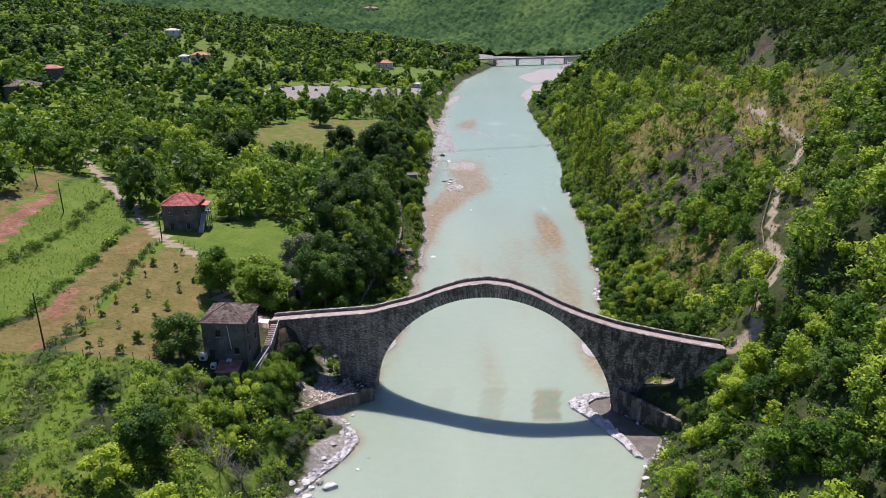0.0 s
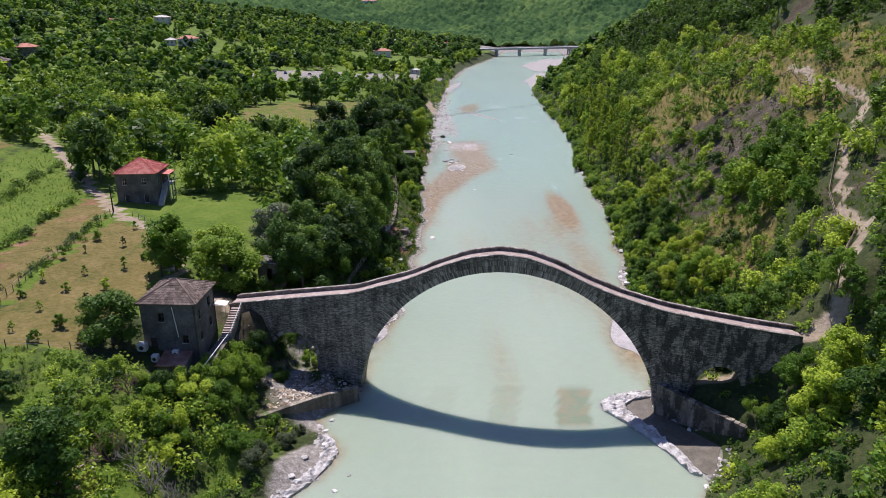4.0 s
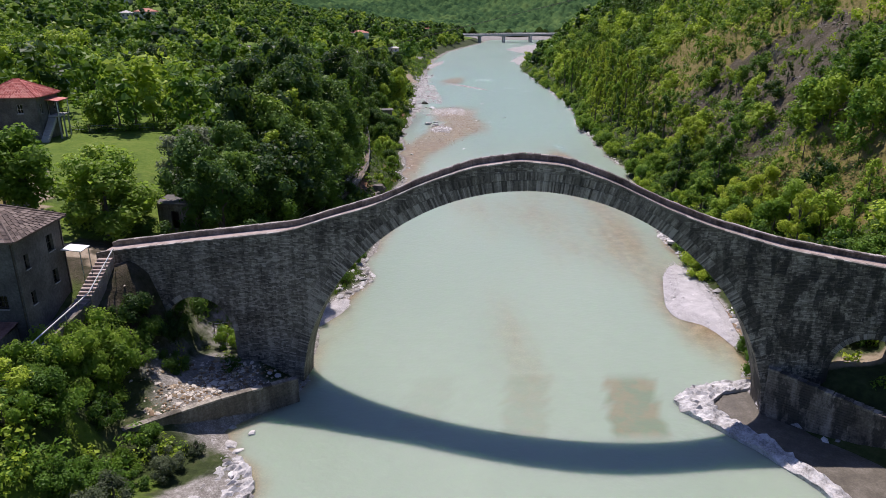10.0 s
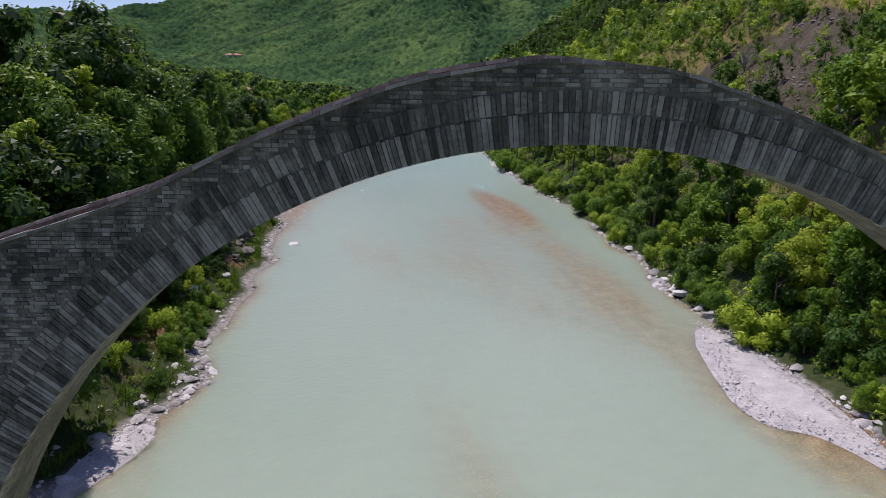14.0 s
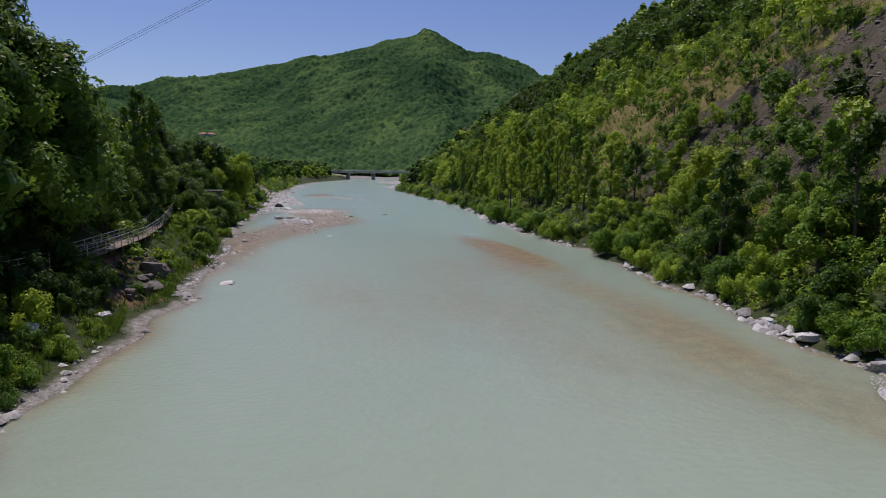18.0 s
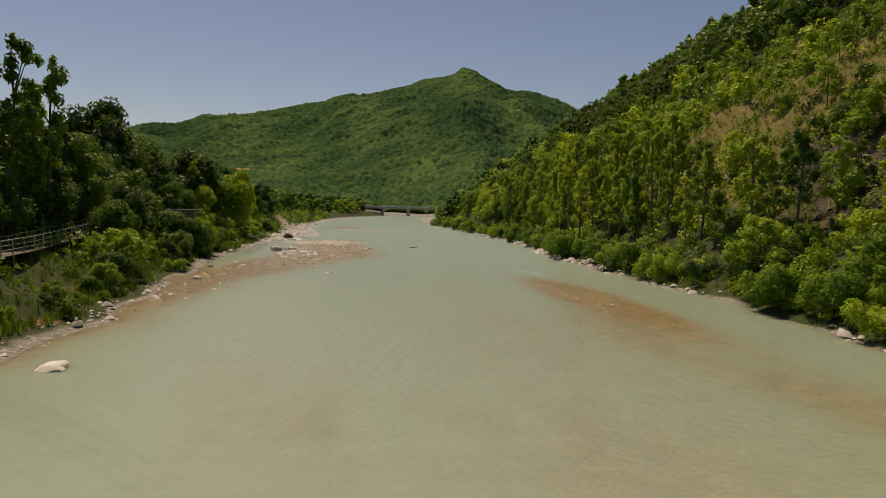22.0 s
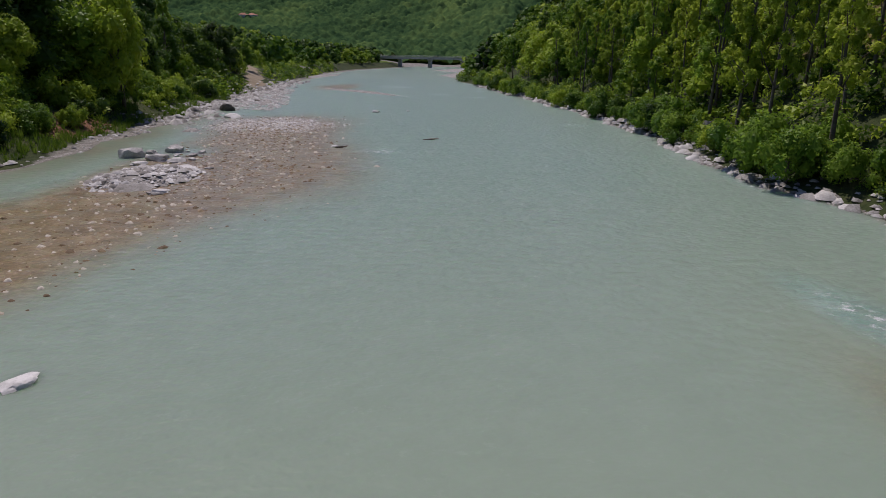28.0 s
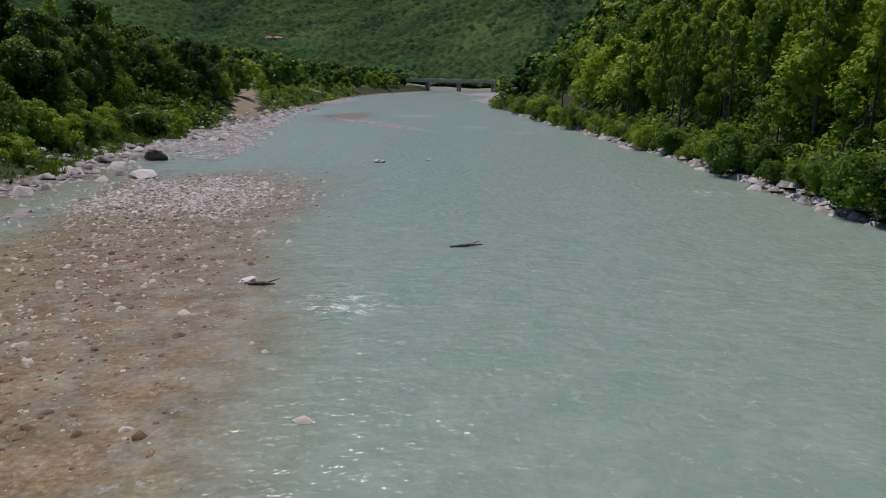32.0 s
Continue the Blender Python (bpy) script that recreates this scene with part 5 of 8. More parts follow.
def mountain_canopy():
    """The closed forest of the mountain: one sheet of bulging crowns lying over its slopes."""
    rng = np.random.default_rng(505)
    az = np.radians(np.linspace(-39, 23, 600))
    r = np.concatenate([np.arange(770, 1200, 3.6), np.arange(1200, 2000, 3.0)])
    A, R = np.meshgrid(az, r)
    x, y = (5 + R * np.sin(A)).ravel(), (115 + R * np.cos(A)).ravel()
    cell, n = 7.5, 97
    jx, jy, hh, tt = (rng.uniform(0, 1, (n, n)) for _ in range(4))
    big = np.clip(0.5 + 0.5 * waves(x, y, 120, 9), 0, 1)
    ix, iy = np.floor(x / cell).astype(int), np.floor(y / cell).astype(int)
    top, tint = np.full(len(x), -9.0), np.zeros(len(x))
    for dx in (-1, 0, 1):
        for dy in (-1, 0, 1):
            p, q = (ix + dx) % n, (iy + dy) % n
            d2 = (x - (ix + dx + jx[p, q]) * cell) ** 2 + (y - (iy + dy + jy[p, q]) * cell) ** 2
            h = 2.0 + 5.0 * hh[p, q] ** 1.5 - d2 * 0.16
            won = h > top
            top, tint = np.where(won, h, top), np.where(won, tt[p, q], tint)
    z = ground(x, y) + 3.2 + np.maximum(top, -1.5) * (0.7 + 0.6 * big)
    f = np.arange(len(x)).reshape(R.shape)
    quads = np.stack([f[:-1, :-1], f[:-1, 1:], f[1:, 1:], f[1:, :-1]], -1).reshape(-1, 4)
    keep = ((y > 930) | (x < -540))[quads].all(1)
    me = quick_mesh("mountain_forest", np.stack([x, y, z], 1), quads[keep], [LEAF_HAZY], smooth=True)
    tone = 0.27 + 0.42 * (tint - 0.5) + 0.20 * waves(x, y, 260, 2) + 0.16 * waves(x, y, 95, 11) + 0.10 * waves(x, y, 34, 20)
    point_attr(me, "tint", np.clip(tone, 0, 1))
    tagged(new("mountain_forest", me), "dark green forest covering the mountain", "woodland", kind="stuff")


mountain_canopy()


WALK_LINE = [(-18.5, 132, 4.6), (-17.2, 146, 4.1), (-15.2, 158, 3.75), (-13.5, 169, 3.6), (-12.8, 177, 3.65), (-12.6, 186, 3.6), (-13.2, 198, 3.75), (-14.4, 212, 4.2), (-15.6, 222, 4.5), (-18.8, 243, 4.8), (-21.5, 262, 5.0), (-20.8, 292, 4.7), (-19.5, 312, 4.6)]


def off_walkway(x, y):
    """Moves a trunk clear of the boardwalk."""
    w = float(np.interp(y, [p[1] for p in WALK_LINE], [p[0] for p in WALK_LINE]))
    return w - 2.4 if abs(x - w) < 2.2 else x


def plant_banks():
    rng = np.random.default_rng(23)

    def any_of(*leaves):
        return leaves[int(rng.integers(0, len(leaves)))]
    far_shrubs = []
    # shrubs in clumps along the water of the steep bank, and slender trees behind them
    for y in np.arange(104, 420, 2.3):
        yy = y + rng.uniform(-1.2, 1.2)
        if rng.uniform() < 0.10:
            continue
        h = rng.uniform(1.8, 3.5) * (1.25 if yy > 190 else 1.1) * (1.2 if waves(0.0, yy, 26, 4) > 0.2 else 0.85)
        if yy > 300:
            far_shrubs.append((float(bank_r(yy)) + rng.uniform(0.7, 2.6), yy, h))
            continue
        plant("bush", int(rng.integers(0, 4)), float(bank_r(yy)) + rng.uniform(0.7, 2.6), yy, h, "dense green willow shrub at the water's edge", rng.uniform(0, 6.28), 0.25, rng.uniform(0.8, 1.1), any_of(LEAF, LEAF_LIME, LEAF))
    for y in np.arange(104, 204, 1.7):
        yy = y + rng.uniform(-1, 1)
        kd = "bush" if rng.uniform() < 0.6 else "broad"
        x = float(bank_r(yy)) + rng.uniform(2.6, 10.5)
        if yy < 106 and x < 48:
            continue
        if kd == "bush" and x - float(bank_r(yy)) > 4.5:
            far_shrubs.append((x, yy, rng.uniform(2.4, 4.0)))
            continue
        plant(kd, int(rng.integers(0, 4)), x, yy, rng.uniform(2.4, 4.0) if kd == "bush" else rng.uniform(4.0, 6.5), "", rng.uniform(0, 6.28), 0.25, rng.uniform(0.9, 1.15), any_of(LEAF, LEAF_DEEP, LEAF, LEAF_LIME))
    for y in np.arange(226, 345, 1.8):
        yy = y + rng.uniform(-1.2, 1.2)
        if yy < 236 and rng.uniform() < 0.5:
            continue
        plant("thin", int(rng.integers(0, 5)), float(bank_r(yy)) + rng.uniform(3.6, 14), yy, rng.uniform(9.5, 15.0), "tall thin riverside tree with a bare ivy-dark trunk", rng.uniform(0, 6.28), 0.3, rng.uniform(0.7, 1.0), any_of(LEAF_GOLD, LEAF_LIME, LEAF_GOLD))
    for y in np.arange(112, 400, 5.6):
        yy = y + rng.uniform(-2, 2)
        kd = "slim" if rng.uniform() < (0.35 if yy < 190 else 0.6) else "broad"
        plant(kd, int(rng.integers(0, 4)), float(bank_r(yy)) + rng.uniform(4.5, 11), yy, rng.uniform(7, 11) if kd == "slim" else rng.uniform(5.0, 8.0), "", rng.uniform(0, 6.28), 0.3, 1.0, any_of(LEAF, LEAF_GOLD, LEAF_LIME))
    # tall dark trees above the river path
    for y in np.arange(122, 250, 3.6):
        yy = y + rng.uniform(-2, 2)
        fade = 1 - 0.35 * smooth01(yy, 195, 250)
        plant("tall" if rng.uniform() < 0.75 else "thin", int(rng.integers(0, 4)), off_walkway(float(bank_l(yy)) - rng.uniform(11.0, 17.0), yy), yy, (rng.uniform(13.0, 18.0) if 148 < yy < 178 else rng.uniform(10.0, 12.5) if yy < 204 else rng.uniform(10.5, 14.5)) * float(fade), "tall dark green broadleaf tree above the river path", rng.uniform(0, 6.28), 0.3, 1.0, any_of(LEAF_DEEP, LEAF_DEEP, LEAF_DEEP, LEAF))
    for y in np.arange(250, 430, 3.8):
        yy = y + rng.uniform(-2, 2)
        plant("tall" if rng.uniform() < 0.7 else "thin", int(rng.integers(0, 4)), off_walkway(float(bank_l(yy)) - rng.uniform(11, 24), yy), yy, rng.uniform(10.0, 15.5) * (1 - 0.3 * float(smooth01(yy, 330, 400))), "", rng.uniform(0, 6.28), 0.3, 1.0, any_of(LEAF_DEEP, LEAF_DEEP, LEAF))
    # bushes on the flat bank, from knee-high to twice a man's height
    for y in np.arange(110, 345, 2.3):
        yy = y + rng.uniform(-1.5, 1.5)
        k = float(rng.uniform()) * (0.5 if 172 < yy < 206 else 1.0)
        if 166 < yy < 181 and k > 0.35:
            continue
        big = 1.0 + 0.9 * float(smooth01(yy, 195, 235))
        if yy > 262 and k > 0.3:
            far_shrubs.append((float(bank_l(yy)) - (1.7 + 6.2 * k) - 2.2, yy, (0.7 + 1.3 * k + rng.uniform(0, 0.7)) * big))
            continue
        plant("bush", int(rng.integers(0, 4)), float(bank_l(yy)) - (1.7 + 6.2 * k) - (2.2 if yy > 258 else 0), yy, (0.7 + 1.3 * k + rng.uniform(0, 0.7)) * big, "leafy green bush on the grassy river bank", rng.uniform(0, 6.28), 0.15, rng.uniform(0.75, 1.1), any_of(LEAF, LEAF_DEEP, LEAF, LEAF_LIME))
    fx, fy, fh = (np.array(q) for q in zip(*far_shrubs))
    wood("bank_shrubs", "dense green shrubs along both river banks", templates(820, ["bush", "bush", "bush", "bush"], 1900, 0.026, False), fx, fy, fh, np.clip(rng.normal(0.64, 0.22, len(fx)), 0, 1), rng, LEAF_WOOD)
    for x, y, h, lf in ((-11.2, 303.0, 4.2, LEAF_LIME), (-13.6, 301.0, 4.0, LEAF), (-9.4, 207.5, 4.6, LEAF_LIME), (-8.2, 203.5, 3.2, LEAF), (-13.0, 155.5, 3.6, LEAF_DEEP), (-11.4, 161.2, 2.8, LEAF_DEEP), (-11.8, 150.8, 3.0, LEAF), (-9.2, 149.0, 1.8, LEAF_LIME), (-9.8, 141.5, 1.9, LEAF), (-10.4, 138.6, 2.2, LEAF_LIME), (-9.0, 153.5, 1.5, LEAF), (-10.6, 156.6, 2.2, LEAF_DEEP), (-12.4, 146.0, 3.6, LEAF_DEEP), (-10.2, 144.4, 2.4, LEAF), (-10.8, 164.0, 2.2, LEAF_DEEP), (-14.8, 151.0, 4.0, LEAF_DEEP), (-13.4, 163.0, 3.0, LEAF_DEEP), (-12.6, 140.0, 3.0, LEAF), (-14.0, 136.0, 3.6, LEAF_DEEP), (-11.2, 136.5, 2.0, LEAF_LIME), (-10.4, 211.5, 4.6, LEAF), (-7.8, 198.8, 2.6, LEAF_LIME), (-9.6, 240.6, 5.8, LEAF_DEEP), (-8.6, 243.4, 5.0, LEAF_DEEP), (-9.2, 247.0, 4.2, LEAF), (-11.6, 240.0, 6.0, LEAF_DEEP), (-12.0, 249.5, 4.4, LEAF_DEEP), (-14.5, 240.0, 5.0, LEAF_DEEP), (-9.0, 229, 3.4, LEAF_DEEP), (-9.8, 233, 4.2, LEAF_DEEP), (-10.0, 239, 3.6, LEAF), (-9.4, 245, 3.3, LEAF_DEEP), (-11.5, 248, 4.0, LEAF), (-10.8, 264, 3.6, LEAF), (-9.8, 269, 3.2, LEAF_LIME), (-13.0, 258, 3.8, LEAF), (-10.5, 281, 3.4, LEAF), (-11.5, 291, 4.2, LEAF), (-9.8, 299, 2.8, LEAF_LIME), (-11.5, 309, 3.6, LEAF), (-10.4, 207, 3.0, LEAF_LIME)):
        plant("bush", int(rng.integers(0, 4)), x, y, h, "big rounded green bush on the low river bank", rng.uniform(0, 6.28), 0.15, 0.95, lf)
    for x, y, h in ((-11.6, 214, 6.5), (-18.2, 222, 10.0), (-13.2, 226, 7.4), (-15.4, 234, 8.4), (-22, 236, 11), (-14.0, 253, 8.2), (-17.5, 262, 9.0), (-14.2, 275, 7.8), (-16.2, 288, 9.0), (-13.0, 303, 7.6), (-14.6, 316, 8.2), (-25, 270, 12), (-24, 296, 12)):
        plant("full", int(rng.integers(0, 4)), x, y, h, "round dark green tree between the walkway and the river", rng.uniform(0, 6.28), 0.3, 1.0, any_of(LEAF_DEEP, LEAF_DEEP, LEAF))
    for x, y, h, wide in ((-24.2, 255.0, 19.0, 0.85), (-17.4, 281.0, 14.2, 1.15), (-8.6, 290.0, 14.0, 0.72), (-29.5, 262.0, 15.0, 1.0), (-14.2, 287.0, 10.0, 1.1)):
        plant("full", int(rng.integers(0, 4)), x, y, h, "big dark green tree with a domed crown above the path", rng.uniform(0, 6.28), 0.3, wide, LEAF_DEEP if y < 285 else LEAF)
    for x, y, h in ((-15.6, 124, 8.0), (-21.0, 131, 10.5), (-20.4, 137, 11.5), (-19.6, 143, 12.0), (-18.8, 149, 12.0), (-18.0, 155, 11.5)):
        plant("full", int(rng.integers(0, 4)), x, y, h, "dark green tree leaning out over the river path", rng.uniform(0, 6.28), 0.3, 1.15, LEAF_DEEP)
    for kd, x, y, h in (("tall", -22.5, 160, 19.0), ("tall", -24.5, 168, 20.0), ("tall", -23.0, 176, 19.0), ("tall", -26, 152, 18.0), ("tall", -17.8, 163, 15.0), ("tall", -16.9, 172, 16.0), ("tall", -18.6, 155, 14.5), ("tall", -20.2, 147, 14.0)):
        plant(kd, int(rng.integers(0, 4)), x, y, h, "very tall dark tree rising above the river path", rng.uniform(0, 6.28), 0.3, 1.0, LEAF_DEEP)
    for x, y, h in ((-16.7, 206.0, 16.0), (-16.0, 210.2, 16.4)):
        plant("thin", int(rng.integers(0, 4)), x, y, h, "tall thin tree rising above the others by the path", rng.uniform(0, 6.28), 0.3, 0.85, LEAF)
    for y in np.arange(120, 262, 3.0):
        x = off_walkway(float(bank_l(y)) - rng.uniform(8.5, 15), y)
        plant("bush", int(rng.integers(0, 4)), x, y, rng.uniform(3.0, 5.0), "dark green undergrowth bush below the trees", rng.uniform(0, 6.28), 0.25, rng.uniform(0.8, 1.0), LEAF_DEEP)
    for x, y, h in ((44.5, 109.5, 3.6), (42, 111.5, 3.6), (45, 112.5, 4.2), (39.5, 112.5, 3.4), (47.5, 110, 4.2), (44, 115.5, 4.2), (48, 114.5, 4.4)):
        plant("bush", int(rng.integers(0, 4)), x, y, h, "dark green bush behind the side arch", rng.uniform(0, 6.28), 0.2, 1.0, LEAF_DEEP)
    for x, y, h in ((-27.6, 102.6, 4.4), (-26.2, 100.4, 4.2), (-28.8, 99.8, 4.4), (-29.4, 97.2, 4.0), (-27.0, 97.4, 3.8), (-31.0, 94.8, 3.8)):
        plant("bush", int(rng.integers(0, 4)), x, y, h, "bright green bush between the steps and the bridge", rng.uniform(0, 6.28), 0.2, 0.9, LEAF_LIME)
    # single trees that stand out
    for kd, i, x, y, h, sp, lf, lab in (
            ("full", 0, -42.4, 121.4, 9.8, 1.15, LEAF_LIME, "tall yellow-green walnut tree beside the house"), ("full", 1, -34.2, 120.2, 9.0, 1.4, LEAF_LIME, "rounded bright green tree behind the house"),
            ("full", 2, -42.4, 98.6, 7.4, 1.3, LEAF_DEEP, "dark green fig tree against the house wall"), ("full", 3, -38.2, 75.0, 7.4, 1.15, LEAF_DEEP, "dark spreading tree on the overgrown slope"),
            ("full", 2, -30.0, 137.0, 9.5, 1.15, LEAF_GREY, "grey-green olive tree beside the lawn"), ("full", 3, -23.2, 133.0, 8.0, 1.2, LEAF_LIME, "bright lime-green tree behind the bridge"),
            ("full", 2, -40.3, 269.6, 14.5, 1.05, LEAF_DEEP, "round dark green tree standing in the meadow"), ("full", 1, -61.4, 344, 14.0, 1.1, LEAF_DEEP, "round dark green tree at the far end of the meadow"), ("full", 3, -53.5, 164.0, 6.0, 1.0, LEAF, "small round tree at the edge of the lawn"),
            ("full", 2, -76, 166, 12.5, 1.0, LEAF_DEEP, "dark green tree behind the red-roofed house"), ("full", 1, -83.3, 218.6, 14.5, 1.1, LEAF, "broad green tree in the valley wood"), ("full", 3, -69.3, 233, 14.0, 1.0, LEAF_DEEP, "tall dark tree in the valley wood"), ("broad", 1, -90, 190, 9.5, 1.1, LEAF, "broad green tree beside the dirt road"),
            ("bush", 0, -25.2, 103.4, 2.8, 1.0, LEAF_DEEP, "dark green bush in the shade of the bridge"), ("bush", 3, -24.4, 107.6, 3.6, 0.8, LEAF_DEEP, "dark green bush in the shade of the bridge"), ("bush", 2, -23.2, 105.2, 2.4, 0.9, LEAF_DEEP, "dark green bush in the shade of the bridge"), ("bush", 2, -24.5, 112.0, 3.5, 1.0, LEAF_DEEP, "dark green bush behind the small arch"),
            ("bush", 1, -29.6, 96.5, 3.0, 1.1, LEAF_LIME, "bright green bush beside the ramp"), ("bush", 2, -30.2, 92.0, 3.2, 1.1, LEAF, "green bush below the house"), ("bush", 3, -28.2, 98.8, 3.2, 1.0, LEAF_LIME, "bright green bush below the stone steps"), ("bush", 0, -25.0, 95.8, 2.8, 1.0, LEAF, "green bush above the gravel terrace"),
            ("bush", 2, -33.5, 90.0, 2.6, 1.2, LEAF, "green bush on the overgrown slope"), ("bush", 1, -25.5, 106.0, 3.0, 0.9, LEAF_DEEP, "dark green bush in the shade of the bridge"), ("bush", 3, -24.5, 90.0, 2.6, 1.1, LEAF, "green bush on the bank"), ("broad", 1, -41, 69, 5.5, 1.3, LEAF, "green tree on the overgrown slope"), ("broad", 2, -48, 84, 4.0, 1.4, LEAF_DEEP, "dark rounded bush on the overgrown slope"),
            ("bush", 0, -26.0, 98.5, 3.2, 1.0, LEAF_LIME, "bright green bush below the stone steps"), ("bush", 1, -26.6, 106.2, 3.2, 1.0, LEAF_DEEP, "dark green bush against the bridge"), ("bush", 3, -28.0, 104.6, 2.6, 0.9, LEAF, "green bush against the bridge"),
            ("bush", 2, -30.6, 122.0, 3.4, 1.0, LEAF_DEEP, "dark undergrowth behind the bridge ramp"), ("bush", 0, -34.0, 127.0, 3.6, 1.1, LEAF_DEEP, "dark undergrowth behind the bridge ramp"), ("bush", 1, -31.4, 130.5, 3.2, 1.0, LEAF_DEEP, "dark undergrowth behind the bridge ramp"), ("bush", 3, -28.0, 118.4, 2.6, 1.0, LEAF_DEEP, "dark undergrowth behind the bridge ramp"), ("full", 2, -36.4, 124.4, 8.2, 1.2, LEAF, "leafy tree behind the plaza of the bridge"),
            ("bush", 2, 35.4, 105.4, 2.6, 1.0, LEAF_DEEP, "dark green bush seen through the side arch"), ("bush", 0, 38.6, 105.8, 2.8, 1.0, LEAF_DEEP, "dark green bush seen through the side arch"), ("bush", 1, 33.0, 105.2, 2.0, 1.0, LEAF_DEEP, "dark green bush seen through the side arch"), ("bush", 3, 41.0, 105.8, 3.0, 1.0, LEAF_DEEP, "dark green bush seen through the side arch"), ("bush", 2, -27.6, 101.0, 3.4, 0.9, LEAF_LIME, "bright green bush beside the steps"),
            ("bush", 3, -27.0, 93.0, 3.0, 1.1, LEAF_LIME, "bright green bush on the bank"), ("bush", 2, -20.2, 93.6, 2.0, 1.1, LEAF_GREY, "feathery green shrub at the terrace wall"), ("bush", 3, -18.8, 95.6, 1.5, 1.0, LEAF_GREY, "feathery green shrub at the terrace wall"), ("bush", 1, -22.0, 95.2, 1.8, 1.1, LEAF, "green bush at the terrace wall"), ("bush", 0, -22.6, 92.6, 2.2, 1.1, LEAF_LIME, "bright green bush at the terrace wall"), ("bush", 3, -24.6, 87.2, 2.6, 1.1, LEAF, "green bush on the bank"), ("bush", 1, -22.4, 85.6, 2.4, 1.1, LEAF_GREY, "feathery green shrub on the bank"), ("bush", 2, -21.4, 90.4, 1.8, 1.1, LEAF, "green bush on the bank"), ("bush", 0, -21.5, 88.0, 2.4, 1.1, LEAF_GREY, "feathery green shrub at the river's edge"), ("bush", 1, -19.8, 92.0, 2.0, 1.0, LEAF_GREY, "feathery green shrub at the river's edge"),
            ("broad", 0, -33, 66, 6.5, 1.1, LEAF, "green tree on the overgrown slope"), ("full", 3, 46.5, 91.5, 7.4, 1.0, LEAF, "green tree hiding the end of the bridge"), ("broad", 0, 43.6, 94.2, 5.6, 1.0, LEAF_LIME, "light green sapling against the end of the bridge"), ("full", 1, 42.0, 86.0, 7.0, 1.1, LEAF, "green tree on the bank below the bridge"), ("full", 0, 39.5, 89.4, 4.8, 1.1, LEAF, "leafy green tree on the wall foot"), ("broad", 1, 41.5, 88.5, 4.6, 1.0, LEAF, "green tree on the bank below the bridge"),
            ("broad", 0, 36.5, 84.0, 3.8, 1.05, LEAF, "green tree on the river bank"), ("bush", 2, 38.8, 93.5, 2.4, 1.0, LEAF_LIME, "bright green bush in front of the side arch"), ("broad", 2, 50.5, 101.5, 6.5, 0.9, LEAF_LIME, "light green tree at the end of the bridge"),
            ("broad", 0, 44.5, 82, 6.0, 1.2, LEAF, "green tree on the steep bank"), ("broad", 2, 49.5, 76, 6.5, 1.2, LEAF_DEEP, "dark green tree on the steep bank"), ("broad", 3, 42, 70, 6.5, 1.2, LEAF, "green tree on the steep bank"), ("broad", 1, 54, 88, 6.5, 1.1, LEAF, "green tree on the steep bank"), ("broad", 3, 31.5, 76, 6.0, 1.1, LEAF, "green tree leaning over the water"), ("broad", 1, 33.5, 68, 7.0, 1.1, LEAF, "green tree leaning over the water")):
        plant(kd, i, x, y, h, lab, i * 1.3, 0.2, sp, lf)
    # a close thicket of bushes between the house and the terrace
    for q in range(46):
        x, y = -40 + 16.5 * rng.uniform(), 74 + 25 * rng.uniform()
        if x > -20.5 - 0.25 * (99 - y) - 4 or ((x + 24) ** 2 + (y - 97.5) ** 2 < 9) or (x < -30 and y > 93) or by_dead(x, y, 2.7):
            continue
        plant("bush", int(rng.integers(0, 4)), x, y, rng.uniform(1.8, 3.4), "bright green bush in the thicket below the house", rng.uniform(0, 6.28), 0.2, rng.uniform(0.85, 1.15), any_of(LEAF, LEAF_LIME, LEAF, LEAF_LIME))
    orchard = [(-48.5, 124.2), (-55.4, 137.5), (-53.8, 128.4), (-58.5, 130.3), (-57.9, 124.2), (-54.5, 116.6), (-49.3, 112.4), (-50, 120.1), (-45.2, 117.6), (-54.4, 110.8), (-58.7, 112.9), (-59.6, 120.9), (-58.8, 107.6), (-54.3, 103.9), (-49.3, 106.8), (-49.3, 99.7), (-45.3, 98.8), (-54.2, 97.6), (-49.9, 95), (-54.4, 94.4), (-45.1, 95.7), (-58.7, 101.3)]
    for i, (x, y) in enumerate(orchard):
        ob = plant("slim" if i % 3 else "broad", i % 4, x, y, 1.3 + 0.25 * (i % 4), "small young fruit tree in the dry grass", i * 0.9, 0.05, 1.5 if i % 3 else 1.1, LEAF_LIME if i % 2 else LEAF)
        tagged(ob, group="orchard trees")


plant_banks()

# ---- rocks, gravel and banks ----


def rock_mesh(i):
    """A rounded river boulder, about one metre across."""
    bm = bmesh.new()
    bmesh.ops.create_icosphere(bm, subdivisions=3, radius=0.5)
    rng = random.Random(40 + i)
    o = Vector((rng.uniform(0, 9), rng.uniform(0, 9), rng.uniform(0, 9)))
    cuts = [(Vector((rng.gauss(0, 1), rng.gauss(0, 1), rng.gauss(0.2, 0.8))).normalized(), rng.uniform(0.30, 0.42)) for q in range(8)]
    for v in bm.verts:
        d = v.co.normalized()
        v.co *= 1 + 0.42 * noise.noise(d * 1.3 + o) + 0.20 * noise.noise(d * 3.2 + o) + 0.09 * noise.noise(d * 8.0 + o)
        for n, d in cuts:
            k = v.co.dot(n) - d
            if k > 0:
                v.co -= n * k
        v.co.z *= 0.82
    me = bpy.data.meshes.new("boulder")
    bm.to_mesh(me)
    bm.free()
    return me


